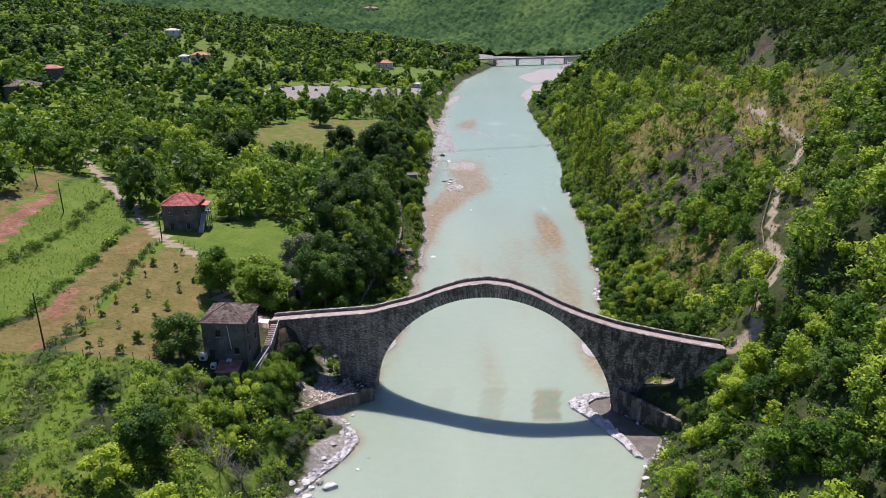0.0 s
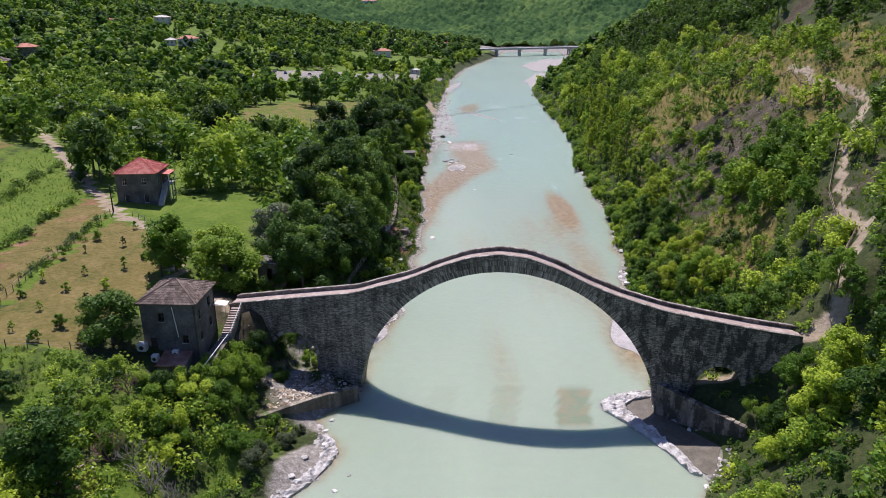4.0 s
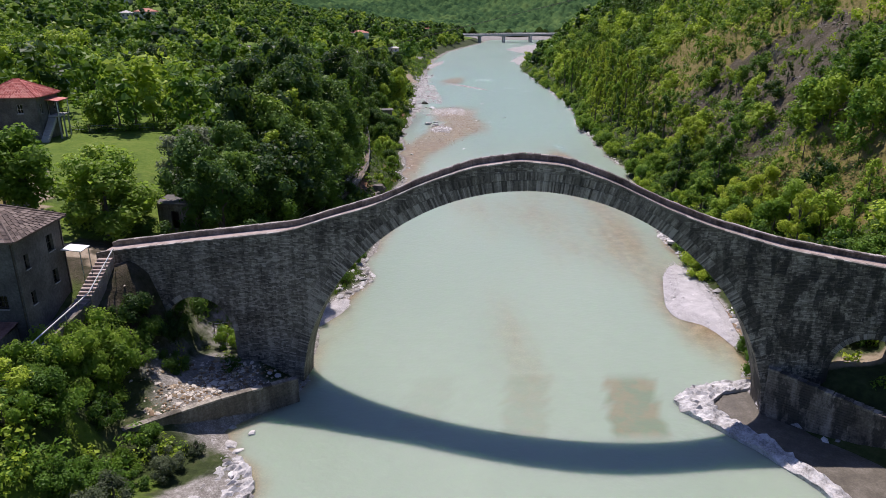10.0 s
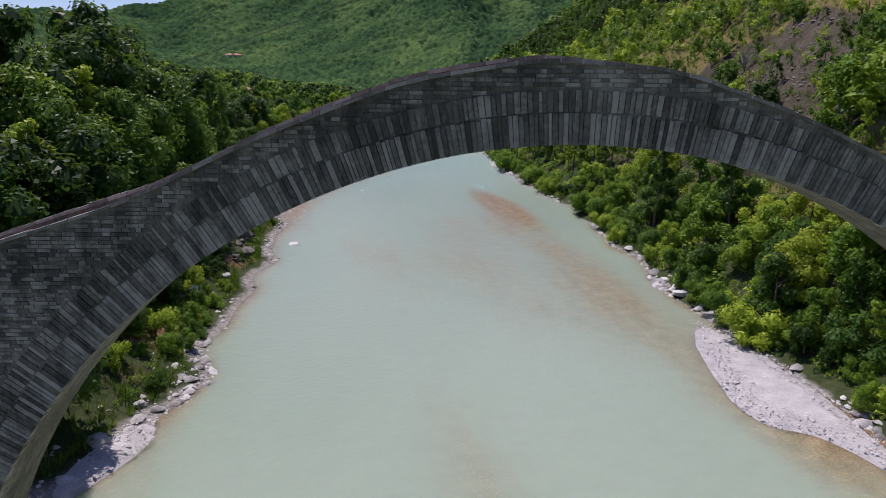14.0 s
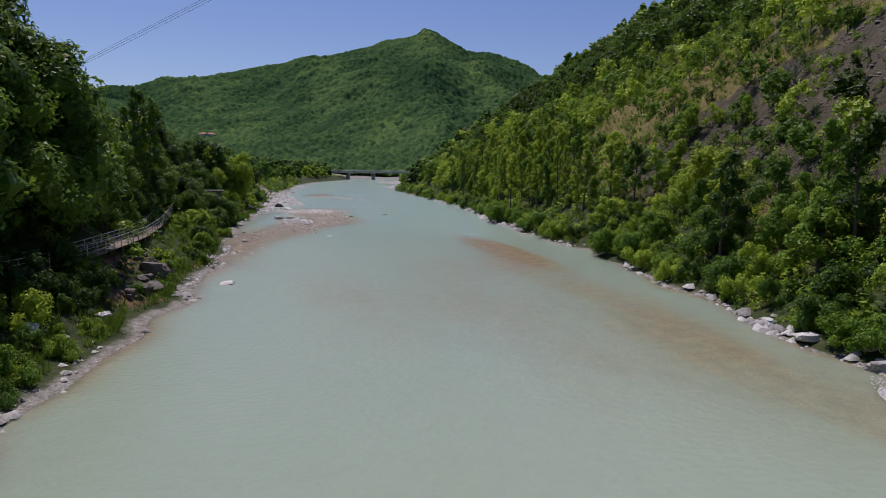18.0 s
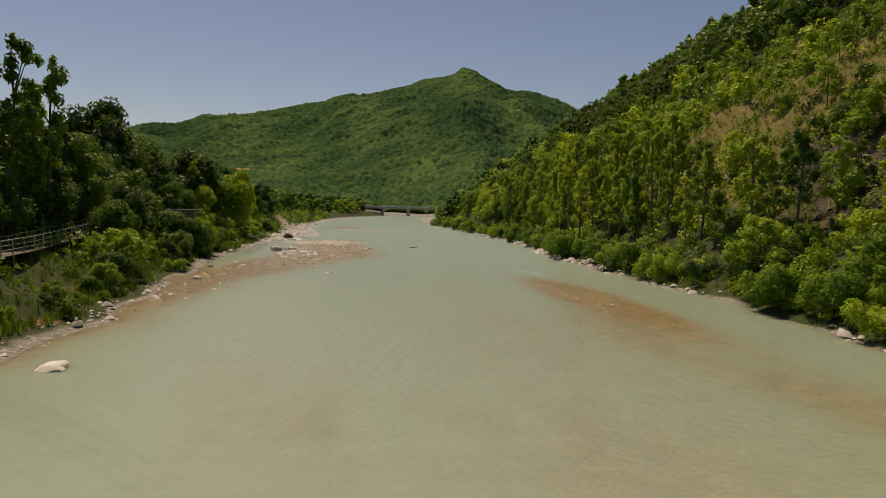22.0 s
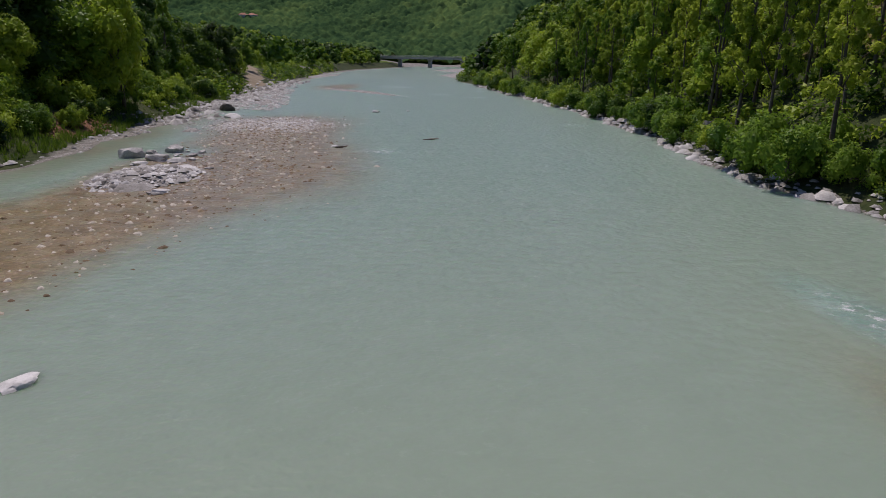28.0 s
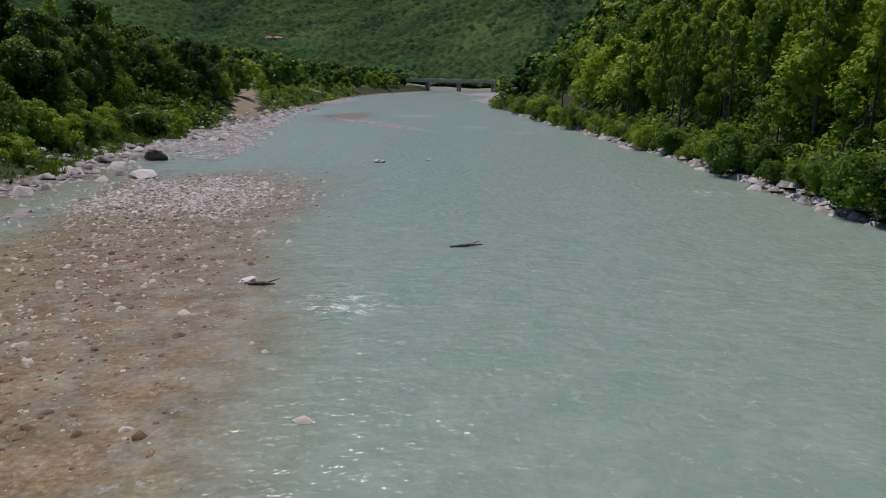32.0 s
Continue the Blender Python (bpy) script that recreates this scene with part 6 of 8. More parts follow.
ROCKS = [rock_mesh(i) for i in range(6)]
BOULDER = rough_surface("bleached_boulder_stone", (0.25, 0.24, 0.225), (0.50, 0.485, 0.465), (0.72, 0.705, 0.69), 1.5, 9.0, 0.85, 0.5, 0.04, 0.3)
for _m in ROCKS:
    _m.materials.append(BOULDER)
SCREE_ROCK = rough_surface("scree_stones", (0.045, 0.038, 0.030), (0.088, 0.074, 0.060), (0.160, 0.140, 0.118), 1.5, 9.0, 0.85, 0.5, 0.04, 0.4, 0, True)
DARK_ROCK = rough_surface("dark_river_rock", (0.05, 0.042, 0.036), (0.115, 0.098, 0.082), (0.22, 0.19, 0.165), 1.5, 9.0, 0.8, 0.5, 0.04)


def boulder(x, y, size, label="pale grey weathered river boulder", flat=1.0, z=None, turn=0.0, i=0, dark=False):
    ob = new("boulder", ROCKS[i % 6])
    if dark:
        ob.data = ROCKS[i % 6].copy()
        ob.data.materials[0] = DARK_ROCK
    zz = max(ground_one(x, y), -0.05) if z is None else z
    ob.matrix_world = Matrix.Translation((x, y, zz + 0.12 * size * flat)) @ Matrix.Rotation(turn, 4, "Z") @ Matrix.Diagonal((size, size * 0.75, size * flat, 1))
    return tagged(ob, label, "rock", "river boulders")


PEBBLE = np.array([(math.cos(1.257 * i), math.sin(1.257 * i), 0) for i in range(5)] + [(0.55 * math.cos(2.094 * i + 0.5), 0.55 * math.sin(2.094 * i + 0.5), 0.85) for i in range(3)])
PEBBLE_F = np.array([(0, 1, 5), (1, 2, 6), (1, 6, 5), (2, 3, 6), (3, 7, 6), (3, 4, 7), (4, 0, 7), (0, 5, 7), (5, 6, 7)])


def pebble_field(name, label, xs, ys, rs, rng, zs=None, mat_=None):
    """Small stones joined into one mesh of stuff: lumpy low-poly pebbles half sunk in the bed."""
    base = PEBBLE * np.array((1.12, 0.85, 0.58))
    n = len(xs)
    a = rng.uniform(0, 6.283, n)
    c, s = np.cos(a)[:, None], np.sin(a)[:, None]
    j = base[None] * (1 + rng.uniform(-0.32, 0.32, (n, 8, 3)))
    r = rs[:, None]
    z0 = (np.maximum(ground(xs, ys), -0.06) if zs is None else zs)[:, None]
    V = np.stack([(j[:, :, 0] * c - j[:, :, 1] * s) * r + xs[:, None], (j[:, :, 0] * s + j[:, :, 1] * c) * r + ys[:, None], j[:, :, 2] * r + z0 + 0.1 * r], -1)
    f = (PEBBLE_F[None] + 8 * np.arange(n)[:, None, None]).reshape(-1, 3)
    return tagged(new(name, quick_mesh(name, V.reshape(-1, 3), f, [mat_ or GRAVEL_PIECE], smooth=True)), label, "stones", kind="stuff")


def gravel_bar(label, cx, cy, rx, ry, turn, height, seed):
    """A low bank of pale gravel that breaks the water: a flat mound with an uneven edge."""
    n, m = 14, 56
    c, s = math.cos(radians(turn)), math.sin(radians(turn))
    V, F = [(cx, cy, height)], []
    for i in range(1, n + 1):
        k = i / n
        for q in range(m):
            a = 6.283 * q / m
            e = 1 + 0.14 * math.sin(2 * a + seed) + 0.10 * math.sin(5 * a + 2.3 * seed) + 0.045 * math.sin(11 * a + seed) + 0.012 * math.sin(23 * a + 1.7 * seed)
            u, v = rx * k * e * math.cos(a), ry * k * e * math.sin(a)
            x, y = cx + u * c - v * s, cy + u * s + v * c
            z = height * (1 - k ** 2.2) + 0.15 * noise.noise((x * 0.5, y * 0.5, seed)) + 0.07 * noise.noise((x * 1.5, y * 1.5, seed)) - 0.10 * k
            V.append((x, y, z))
    for q in range(m):
        F.append((0, 1 + q, 1 + (q + 1) % m, 1 + (q + 1) % m))
    F = [(a, b, c2) for a, b, c2, _ in F]
    quads = []
    for i in range(n - 1):
        for q in range(m):
            a, b = 1 + i * m + q, 1 + i * m + (q + 1) % m
            quads += [(a, a + m, b + m), (a, b + m, b)]
    me = quick_mesh("gravel_bar", np.array(V), np.array(F + quads), [BAR if cy < 200 else WHITE_BAR], smooth=True)
    return tagged(new("gravel_bar", me), label, "gravel bar", kind="structure")


BAR = rough_surface("pale_gravel", (0.29, 0.28, 0.275), (0.41, 0.395, 0.39), (0.53, 0.51, 0.505), 0.9, 7.0, 0.9, 0.6, 0.04)
PALE_PEBBLE = rough_surface("pale_pebbles", (0.34, 0.325, 0.315), (0.46, 0.445, 0.435), (0.60, 0.585, 0.575), 0.9, 9.0, 0.85, 0.3, 0.02, 0.4, 0, True)
WHITE_BAR = rough_surface("white_gravel", (0.12, 0.108, 0.09), (0.29, 0.275, 0.255), (0.52, 0.505, 0.49), 0.9, 7.0, 0.9, 0.7, 0.04)
WHITE_PEBBLE = rough_surface("white_pebbles", (0.28, 0.262, 0.24), (0.47, 0.455, 0.44), (0.70, 0.685, 0.67), 0.9, 9.0, 0.85, 0.3, 0.02, 0.4, 0, True)
BARS = [(4.4, 250.4, 2.9, 4.4, -20, 0.62, 3.0), (0.9, 280.2, 1.0, 1.4, 10, 0.25, 6.0), (20, 368, 1.3, 22, 27, 0.36, 8.0), (102, 700, 20, 85, -13, 0.9, 7.0), (74, 560, 9, 60, -16, 0.6, 9.0), (6.5, 500, 4.5, 30, -10, 0.5, 11.0)]
for _b in BARS:
    gravel_bar("low bank of pale pinkish gravel rising out of the river", *_b)
BAR_SHAPES = (
    ("long pale pinkish gravel bar tapering along the river bank", [(33.8, 138), (31.7, 135.4), (30.2, 131.5), (29, 127.4), (27.8, 124), (27.6, 121), (28.4, 118.9), (30.4, 118.2), (31.2, 115.3), (31.5, 112), (32.2, 110.6), (33, 113.2), (33.5, 117.6), (34.4, 121), (34.8, 124.1), (35.2, 128.5), (35.4, 135.3)], 0.36, 0.03, 1.0),
    ("pale gravel spit at the foot of the bank", [(-9.7, 126.9), (-9.3, 123.8), (-11.3, 120.2), (-12.9, 117.9), (-13.6, 115.6), (-14.9, 116), (-15, 119.7), (-14, 123), (-12.1, 126), (-10.8, 127.1)], 0.3, 0.03, 2.0),
    ("white pebble shoal only just above the shallow water", [(2.2, 282), (2.6, 288), (3.1, 292.8), (5.1, 295), (9.5, 297.7), (13.4, 295), (14, 287), (12.6, 278.4), (10, 280.4), (7.3, 283.6), (5.6, 281)], -0.09, 0.22, 4.0),
    ("pale gravel beach reaching out from the bank", [(-4.5, 318), (-4, 330), (-3.4, 356), (0.6, 384), (4.6, 372), (5.6, 345), (7.4, 321), (6.2, 307.5), (2.2, 309.5)], 0.02, 0.3, 5.0))


def outline_bar(label, rim, height, rugged, seed):
    """A low gravel bank with a given plan outline."""
    n, m = 12, 72
    rim = np.array(rim)
    mid = rim.mean(0)
    q = np.linspace(0, len(rim), m, endpoint=False)
    a, f = q.astype(int), (q % 1)[:, None]
    edge = sum(rim[(a + k) % len(rim)] * w for k, w in ((-1, (1 - f) ** 3 / 6), (0, (3 * f ** 3 - 6 * f ** 2 + 4) / 6), (1, (-3 * f ** 3 + 3 * f ** 2 + 3 * f + 1) / 6), (2, f ** 3 / 6)))
    edge = mid + (edge - mid) * 1.06
    V = [(*mid, height)]
    for i in range(1, n + 1):
        k = i / n
        for x, y in mid + (edge - mid) * k:
            lift = rugged * (noise.noise((x * 0.45, y * 0.45, seed)) + 0.5 * noise.noise((x * 1.4, y * 1.4, seed)))
            V.append((x, y, height * (1 - k ** 3.0) + lift - 0.09 * k ** 3))
    F = [(0, 1 + c, 1 + (c + 1) % m) for c in range(m)]
    for i in range(n - 1):
        for c in range(m):
            p, r = 1 + i * m + c, 1 + i * m + (c + 1) % m
            F += [(p, p + m, r + m), (p, r + m, r)]
    me = quick_mesh("gravel_bar", np.array(V), np.array(F), [BAR if mid[1] < 200 else WHITE_BAR], smooth=True)
    return tagged(new("gravel_bar", me), label, "gravel bar", kind="structure")


for _b in BAR_SHAPES:
    outline_bar(*_b)


def build_stones():
    rng = np.random.default_rng(31)
    # shore rubble, thickest on the left bank
    xs, ys, rs = [], [], []
    for y in np.concatenate([np.arange(60, 420, 0.16), np.arange(106, 152, 0.1)]):
        w = (0.9 if y < 215 else 0.75) * (0.55 + 0.45 * float(waves(0.0, y, 18, 3)))
        if rng.uniform() < w:
            xs.append(float(bank_l(y)) - abs(rng.normal(0, 1.6)) + 0.5)
            ys.append(y)
            rs.append(min(0.5, 0.06 + rng.exponential(0.10)))
        for _ in range(int((0.35 if y < 225 else 1.5) + 0.5 * float(waves(0.0, y, 14, 8)) + rng.uniform())):
            xs.append(float(bank_r(y)) + abs(rng.normal(0, 0.7 if y < 225 else 1.1)) - 0.5)
            ys.append(y)
            rs.append(min(0.7, 0.10 + rng.exponential(0.16)))
    for y in np.arange(286, 430, 0.09):
        xs.append(float(bank_l(y)) - rng.normal(0.4, 2.0))
        ys.append(y)
        rs.append(min(0.9, 0.08 + rng.exponential(0.17)))
    pebble_field("shore_stones", "pale grey stones strewn along the river banks", np.array(xs), np.array(ys), np.array(rs), rng, None, ROCK)
    # pebbles on the shallow bar of the upper reach, and on the gravel banks
    xs = np.concatenate([rng.normal(8, 4.4, 9000), rng.normal(9.5, 4.2, 5000), rng.normal(8, 4.2, 7500), rng.normal(32.6, 1.6, 2600)])
    ys = np.concatenate([rng.uniform(224, 300, 9000), rng.uniform(246, 288, 5000), rng.normal(286, 7, 7500), rng.normal(200, 10, 2600)])
    k = (xs > bank_l(ys) + 3.0) & (shallow(xs, ys) > rng.uniform(0.25, 0.95, len(xs)))
    xs, ys = xs[k], ys[k]
    pebble_field("bed_pebbles", "tan and pale pebbles showing through the shallow water", xs, ys, np.where(xs > 25, np.clip(0.025 + rng.exponential(0.02, len(xs)), 0, 0.1), np.clip(0.024 + rng.exponential(0.028, len(xs)), 0, 0.24)), rng, np.where(xs > 25, -0.035, -0.02))
    xs, ys = rng.normal(7.5, 4.2, 4500), rng.normal(288, 4.5, 4500)
    k = xs > bank_l(ys) + 2.5
    pebble_field("shoal_pebbles", "pale pebbles of the shoal just above the water", xs[k], ys[k], np.clip(0.03 + rng.exponential(0.035, int(k.sum())), 0, 0.22), rng, np.full(int(k.sum()), 0.0), WHITE_PEBBLE)
    xs, ys = np.concatenate([rng.normal(7.5, 5.0, 520), rng.normal(-2.6, 1.2, 160)]), np.concatenate([rng.uniform(232, 300, 520), rng.uniform(192, 236, 160)])
    k = (shallow(xs, ys) > rng.uniform(0.2, 0.9, len(xs))) & (xs > bank_l(ys) + 0.3)
    pebble_field("shallow_stones", "tan and pale stones standing out of the shallow water", xs[k], ys[k], np.clip(0.07 + rng.exponential(0.04, int(k.sum())), 0, 0.2), rng, np.full(int(k.sum()), -0.01))
    xs, ys = rng.normal(-19.5, 3.4, 2600), rng.normal(102.5, 3.2, 2600)
    k = (ys > 94.6 + (xs + 25.2) * 0.78) & (ys < 107.2)
    pebble_field("terrace_rubble", "pinkish beige rubble stones strewn over the terrace", xs[k], ys[k], np.clip(0.05 + rng.exponential(0.055, int(k.sum())), 0, 0.35), rng, None, GRAVEL_PIECE)
    xs, ys = rng.normal(-36.3, 0.9, 260), rng.normal(75.9, 1.0, 260)
    pebble_field("brick_rubble", "heap of broken reddish bricks and pale stones on the slope", xs, ys, rng.uniform(0.05, 0.16, 260), rng, ground(xs, ys) + 0.15, GRAVEL_PIECE)
    xs, ys, rs, zs = [], [], [], []
    for cx, cy, rx, ry, turn, h, sd in BARS[:3]:
        m = int(44 * rx * ry)
        q, w = np.sqrt(rng.uniform(0, 1.0, m)), rng.uniform(0, 6.283, m)
        u, v = rx * q * np.cos(w), ry * q * np.sin(w)
        c, s = math.cos(radians(turn)), math.sin(radians(turn))
        xs.append(cx + u * c - v * s)
        ys.append(cy + u * s + v * c)
        rs.append(np.clip(0.025 + rng.exponential(0.022, m), 0, 0.16))
        zs.append(h * (1 - q ** 2.2) - 0.08 * q)
    for _, rim, h, rugged, sd in BAR_SHAPES:
        rim_a = np.array(rim)
        m = int(34 * np.prod(np.ptp(rim_a, axis=0)))
        bx, by = rng.uniform(rim_a[:, 0].min(), rim_a[:, 0].max(), m), rng.uniform(rim_a[:, 1].min(), rim_a[:, 1].max(), m)
        k = in_poly(bx, by, rim)
        if rugged > 0.1:
            k = k & (waves(bx, by, 3.5, 17) + 0.5 * waves(bx, by, 1.2, 5) > -0.05)
        xs.append(bx[k])
        ys.append(by[k])
        rs.append(np.clip((0.022 if by.mean() < 200 else 0.026) + rng.exponential(0.022 if by.mean() < 200 else 0.032, int(k.sum())), 0, 0.3))
        zs.append(np.full(int(k.sum()), h * 0.82) + rugged * 0.3)
    q, w = np.sqrt(rng.uniform(0, 1.0, 650)), rng.uniform(0, 6.283, 650)
    c, s = math.cos(radians(-20)), math.sin(radians(-20))
    xs.append(4.4 + 3.1 * q * np.cos(w) * c - 4.7 * q * np.sin(w) * s)
    ys.append(250.4 + 3.1 * q * np.cos(w) * s + 4.7 * q * np.sin(w) * c)
    rs.append(np.clip(0.06 + rng.exponential(0.07, 650), 0, 0.4))
    zs.append(0.62 * (1 - q ** 2.2) - 0.08 * q)
    xs, ys, rs, zs = (np.concatenate(q) for q in (xs, ys, rs, zs))
    k = ys < 200
    pebble_field("bar_pebbles", "pale pebbles lying on the gravel bars", xs[k], ys[k], rs[k], rng, zs[k], PALE_PEBBLE)
    pebble_field("islet_pebbles", "white pebbles lying on the upstream gravel islets", xs[~k], ys[~k], rs[~k], rng, zs[~k], WHITE_PEBBLE)
    for i, (x, y, sz, fl, dk, lab) in enumerate((
            (-15.9, 80.5, 2.4, 0.55, 0, "large flat pale boulder at the water's edge"), (-17.6, 81.5, 1.5, 0.7, 0, ""), (-18.6, 80.2, 1.3, 0.7, 0, ""), (-12.6, 84.4, 0.9, 0.5, 0, ""), (-15.6, 96.2, 1.0, 0.5, 0, ""), (-16.4, 97.0, 1.2, 0.5, 0, ""), (-17.2, 84.2, 1.3, 0.6, 0, ""), (-19.6, 81.0, 1.7, 0.6, 0, ""), (-20.4, 79.2, 1.4, 0.7, 0, ""), (-18.9, 78.4, 1.9, 0.5, 0, ""), (-21.4, 80.6, 1.2, 0.7, 0, ""), (-17.9, 86.3, 1.0, 0.5, 0, ""), (-15.2, 92.8, 0.8, 0.5, 0, ""), (-16.9, 89.6, 1.1, 0.5, 0, ""), (-15.0, 98.6, 0.9, 0.6, 0, ""), (-11.3, 87.2, 0.7, 0.4, 0, ""),
            (-2.7, 175.2, 1.9, 0.4, 0, "flat pale boulder lying in the river"), (36.5, 145.5, 2.2, 0.5, 0, "pale boulder below the bushes"), (36.1, 139.2, 1.9, 0.6, 0, ""), (35.2, 112.1, 1.6, 0.7, 0, ""), (37.3, 141.5, 1.4, 0.8, 0, ""), (37.2, 150.5, 1.5, 0.6, 0, ""),
            (-0.2, 308.5, 2.2, 1.2, 1, "dark boulder standing on the gravel shore"), (2.3, 296.6, 2.6, 0.6, 0, "rounded grey boulder beside the gravel bar"), (0.6, 260.2, 2.1, 0.8, 0, "grey rough boulder beside the gravel islet"), (3.0, 263.6, 2.0, 0.6, 0, ""), (6.0, 254.0, 2.4, 0.32, 0, "flat white slab on the gravel islet"), (3.0, 258.8, 2.3, 0.5, 0, ""), (4.6, 258.0, 1.4, 0.6, 0, ""), (5.0, 261.2, 1.1, 0.6, 0, ""), (2.2, 256.6, 1.5, 0.4, 0, ""), (1.6, 262.6, 1.3, 0.5, 0, ""), (7.6, 254.6, 0.9, 0.4, 0, ""), (6.4, 245.9, 1.3, 0.35, 0, ""), (9.4, 221.0, 1.2, 0.4, 0, ""),
            (6.3, 245.2, 1.1, 0.45, 0, ""), (0.7, 281.2, 1.7, 0.35, 0, "flat white stone in the shallows"), (21.1, 307.6, 1.3, 0.5, 0, ""), (26.0, 309.8, 0.8, 0.5, 0, ""), (16.0, 267.0, 0.9, 0.5, 0, "grey stone with driftwood lodged against it"), (1.4, 330, 1.6, 0.6, 1, "dark boulder on the gravel shore"), (-1.2, 334, 1.3, 0.6, 0, ""),
            (-11.6, 150.5, 1.6, 0.8, 0, "tawny boulder in the grass of the bank"), (-9.4, 158, 1.4, 0.6, 0, ""), (-8.2, 166, 1.2, 0.5, 0, ""), (-7.4, 172, 1.0, 0.5, 0, ""), (-12.5, 124, 1.5, 0.7, 0, "grey boulder above the gravel spit"), (-11.2, 128.5, 1.1, 0.7, 0, ""), (-8.6, 131, 0.9, 0.6, 0, ""),
            (-3.5, 214, 1.2, 0.6, 0, ""), (-4.6, 228, 1.0, 0.6, 0, ""), (51.8, 268, 1.2, 0.5, 0, ""), (47.2, 262, 1.5, 0.4, 0, ""), (51.6, 287, 1.3, 0.5, 0, ""), (53.2, 300, 1.5, 0.5, 0, ""), (54, 318, 1.6, 0.5, 0, ""), (30.0, 85, 1.2, 0.5, 0, ""), (29.2, 82, 1.4, 0.5, 0, ""))):
        boulder(x, y, sz, lab or "pale grey weathered river boulder", fl, None, i * 1.7, i, bool(dk))
    # a heap of bleached stones at the head of the islet
    for i in range(16):
        boulder(rng.uniform(0.8, 6.2), rng.uniform(254.6, 264.0), rng.uniform(0.45, 1.1), "bleached stone heaped at the head of the gravel islet", rng.uniform(0.5, 0.8), None, i * 1.1, i)
    # ledges of dark bedrock below the river path
    for i in range(46):
        y = 163 + 0.42 * i + rng.uniform(-0.8, 0.8)
        x = float(bank_l(y)) - rng.uniform(3.0, 6.4)
        boulder(x, y, 0.5 + rng.exponential(0.35), "broken ledge of dark layered bedrock in the bank", rng.uniform(0.6, 1.0), None, i * 0.7, i, True)


build_stones()


def scree_rocks():
    rng = np.random.default_rng(77)
    xs, ys = rng.uniform(48, 84, 9000), rng.uniform(140, 214, 9000)
    k = in_poly(xs, ys, SCREE) & (waves(xs, ys, 9, 4) > -0.2)
    xs, ys = xs[k], ys[k]
    pebble_field("scree_rocks", "loose grey-brown rocks on the eroded slope", xs, ys, np.clip(0.06 + rng.exponential(0.085, len(xs)), 0, 0.5), rng, ground(xs, ys) - 0.04, SCREE_ROCK)


scree_rocks()


def driftwood(x, y, length, turn, label):
    bm = bmesh.new()
    tube(bm, (-length / 2, 0, 0), (0.1, 0.06, 0.05), 0.05, 0.09, 7)
    tube(bm, (0.0, 0.05, 0.05), (length / 2, -0.1, 0.1), 0.085, 0.03, 7)
    tube(bm, (0.1, 0.05, 0.05), (0.5 * length, 0.5, 0.14), 0.045, 0.015, 6)
    ob = new("driftwood_log")
    ob.matrix_world = Matrix.Translation((x, y, 0.03)) @ Matrix.Rotation(turn, 4, "Z")
    tagged(ob, label, "driftwood")
    part("trunk", bm, TIMBER, ob)


driftwood(16.6, 266.4, 1.1, -0.2, "bleached branch caught on a stone in the shallows")
driftwood(25.3, 272.6, 1.6, 0.1, "dark waterlogged branch drifting in the current")


def slab_mesh(name, outline, z0, z1, material, rough_z=0.0, seed=0):
    """A slab with a given plan outline; rough_z makes its top uneven."""
    bm = bmesh.new()
    vs = [bm.verts.new((x, y, z1)) for x, y in outline]
    f = bm.faces.new(vs)
    if f.normal.z < 0:
        f.normal_flip()
    r = bmesh.ops.extrude_face_region(bm, geom=[f])
    for v in r["geom"]:
        if isinstance(v, bmesh.types.BMVert):
            v.co.z = z0
    bmesh.ops.triangulate(bm, faces=bm.faces[:])
    bmesh.ops.subdivide_edges(bm, edges=bm.edges[:], cuts=8, use_grid_fill=True)
    for v in bm.verts:
        q = 0.7 * noise.noise((v.co.x * 0.9, v.co.y * 0.9, seed)) + 0.6 * noise.noise((v.co.x * 2.7, v.co.y * 2.7, seed)) + 0.7 * noise.noise((v.co.x * 5.5, v.co.y * 5.5, seed))
        if v.co.z > z0 + 0.01:
            v.co.z += rough_z * q
        v.co.x += 0.25 * rough_z * q
    bmesh.ops.recalc_face_normals(bm, faces=bm.faces[:])
    me = bpy.data.meshes.new(name)
    bm.to_mesh(me)
    bm.free()
    me.materials.append(material)
    return me


APRON = rough_surface("lime_crusted_rock", (0.12, 0.112, 0.10), (0.44, 0.43, 0.415), (0.72, 0.71, 0.70), 0.9, 6.0, 0.85, 0.9, 0.05)
MUD = rough_surface("wet_silt", (0.050, 0.044, 0.034), (0.105, 0.092, 0.070), (0.19, 0.17, 0.14), 0.5, 6.0, 0.6, 0.3, 0.02)


def rock_apron():
    ob = thing("rock_apron", Matrix(), "white crusted rock ledge curling round the foot of the bridge", "rock ledge", kind="structure")
    rim = [(30.5, 105.4), (27.5, 105.6), (24.0, 104.6), (21.6, 102.6), (21.7, 100.8), (23.6, 98.2), (25.6, 95.2), (27.6, 91.2), (29.0, 87.4), (30.2, 86.9), (29.2, 91.0), (27.6, 95.0), (26.2, 98.2), (25.0, 100.4), (24.9, 102.0), (26.4, 103.4), (28.6, 104.0), (30.5, 104.2)]
    piece("rim", slab_mesh("rim", rim, -0.5, 0.36, APRON, 0.42, 3), ob)
    inner = [(24.8, 102.2), (26.4, 103.6), (30.0, 104.0), (31.5, 98.0), (34.5, 92.5), (31.5, 86.6), (29.6, 88.4), (27.4, 95.4), (25.0, 100.3)]
    piece("silt_bed", slab_mesh("silt_bed", inner, -0.5, 0.06, MUD, 0.04, 5), ob, "grey silt behind the rock rim")


rock_apron()


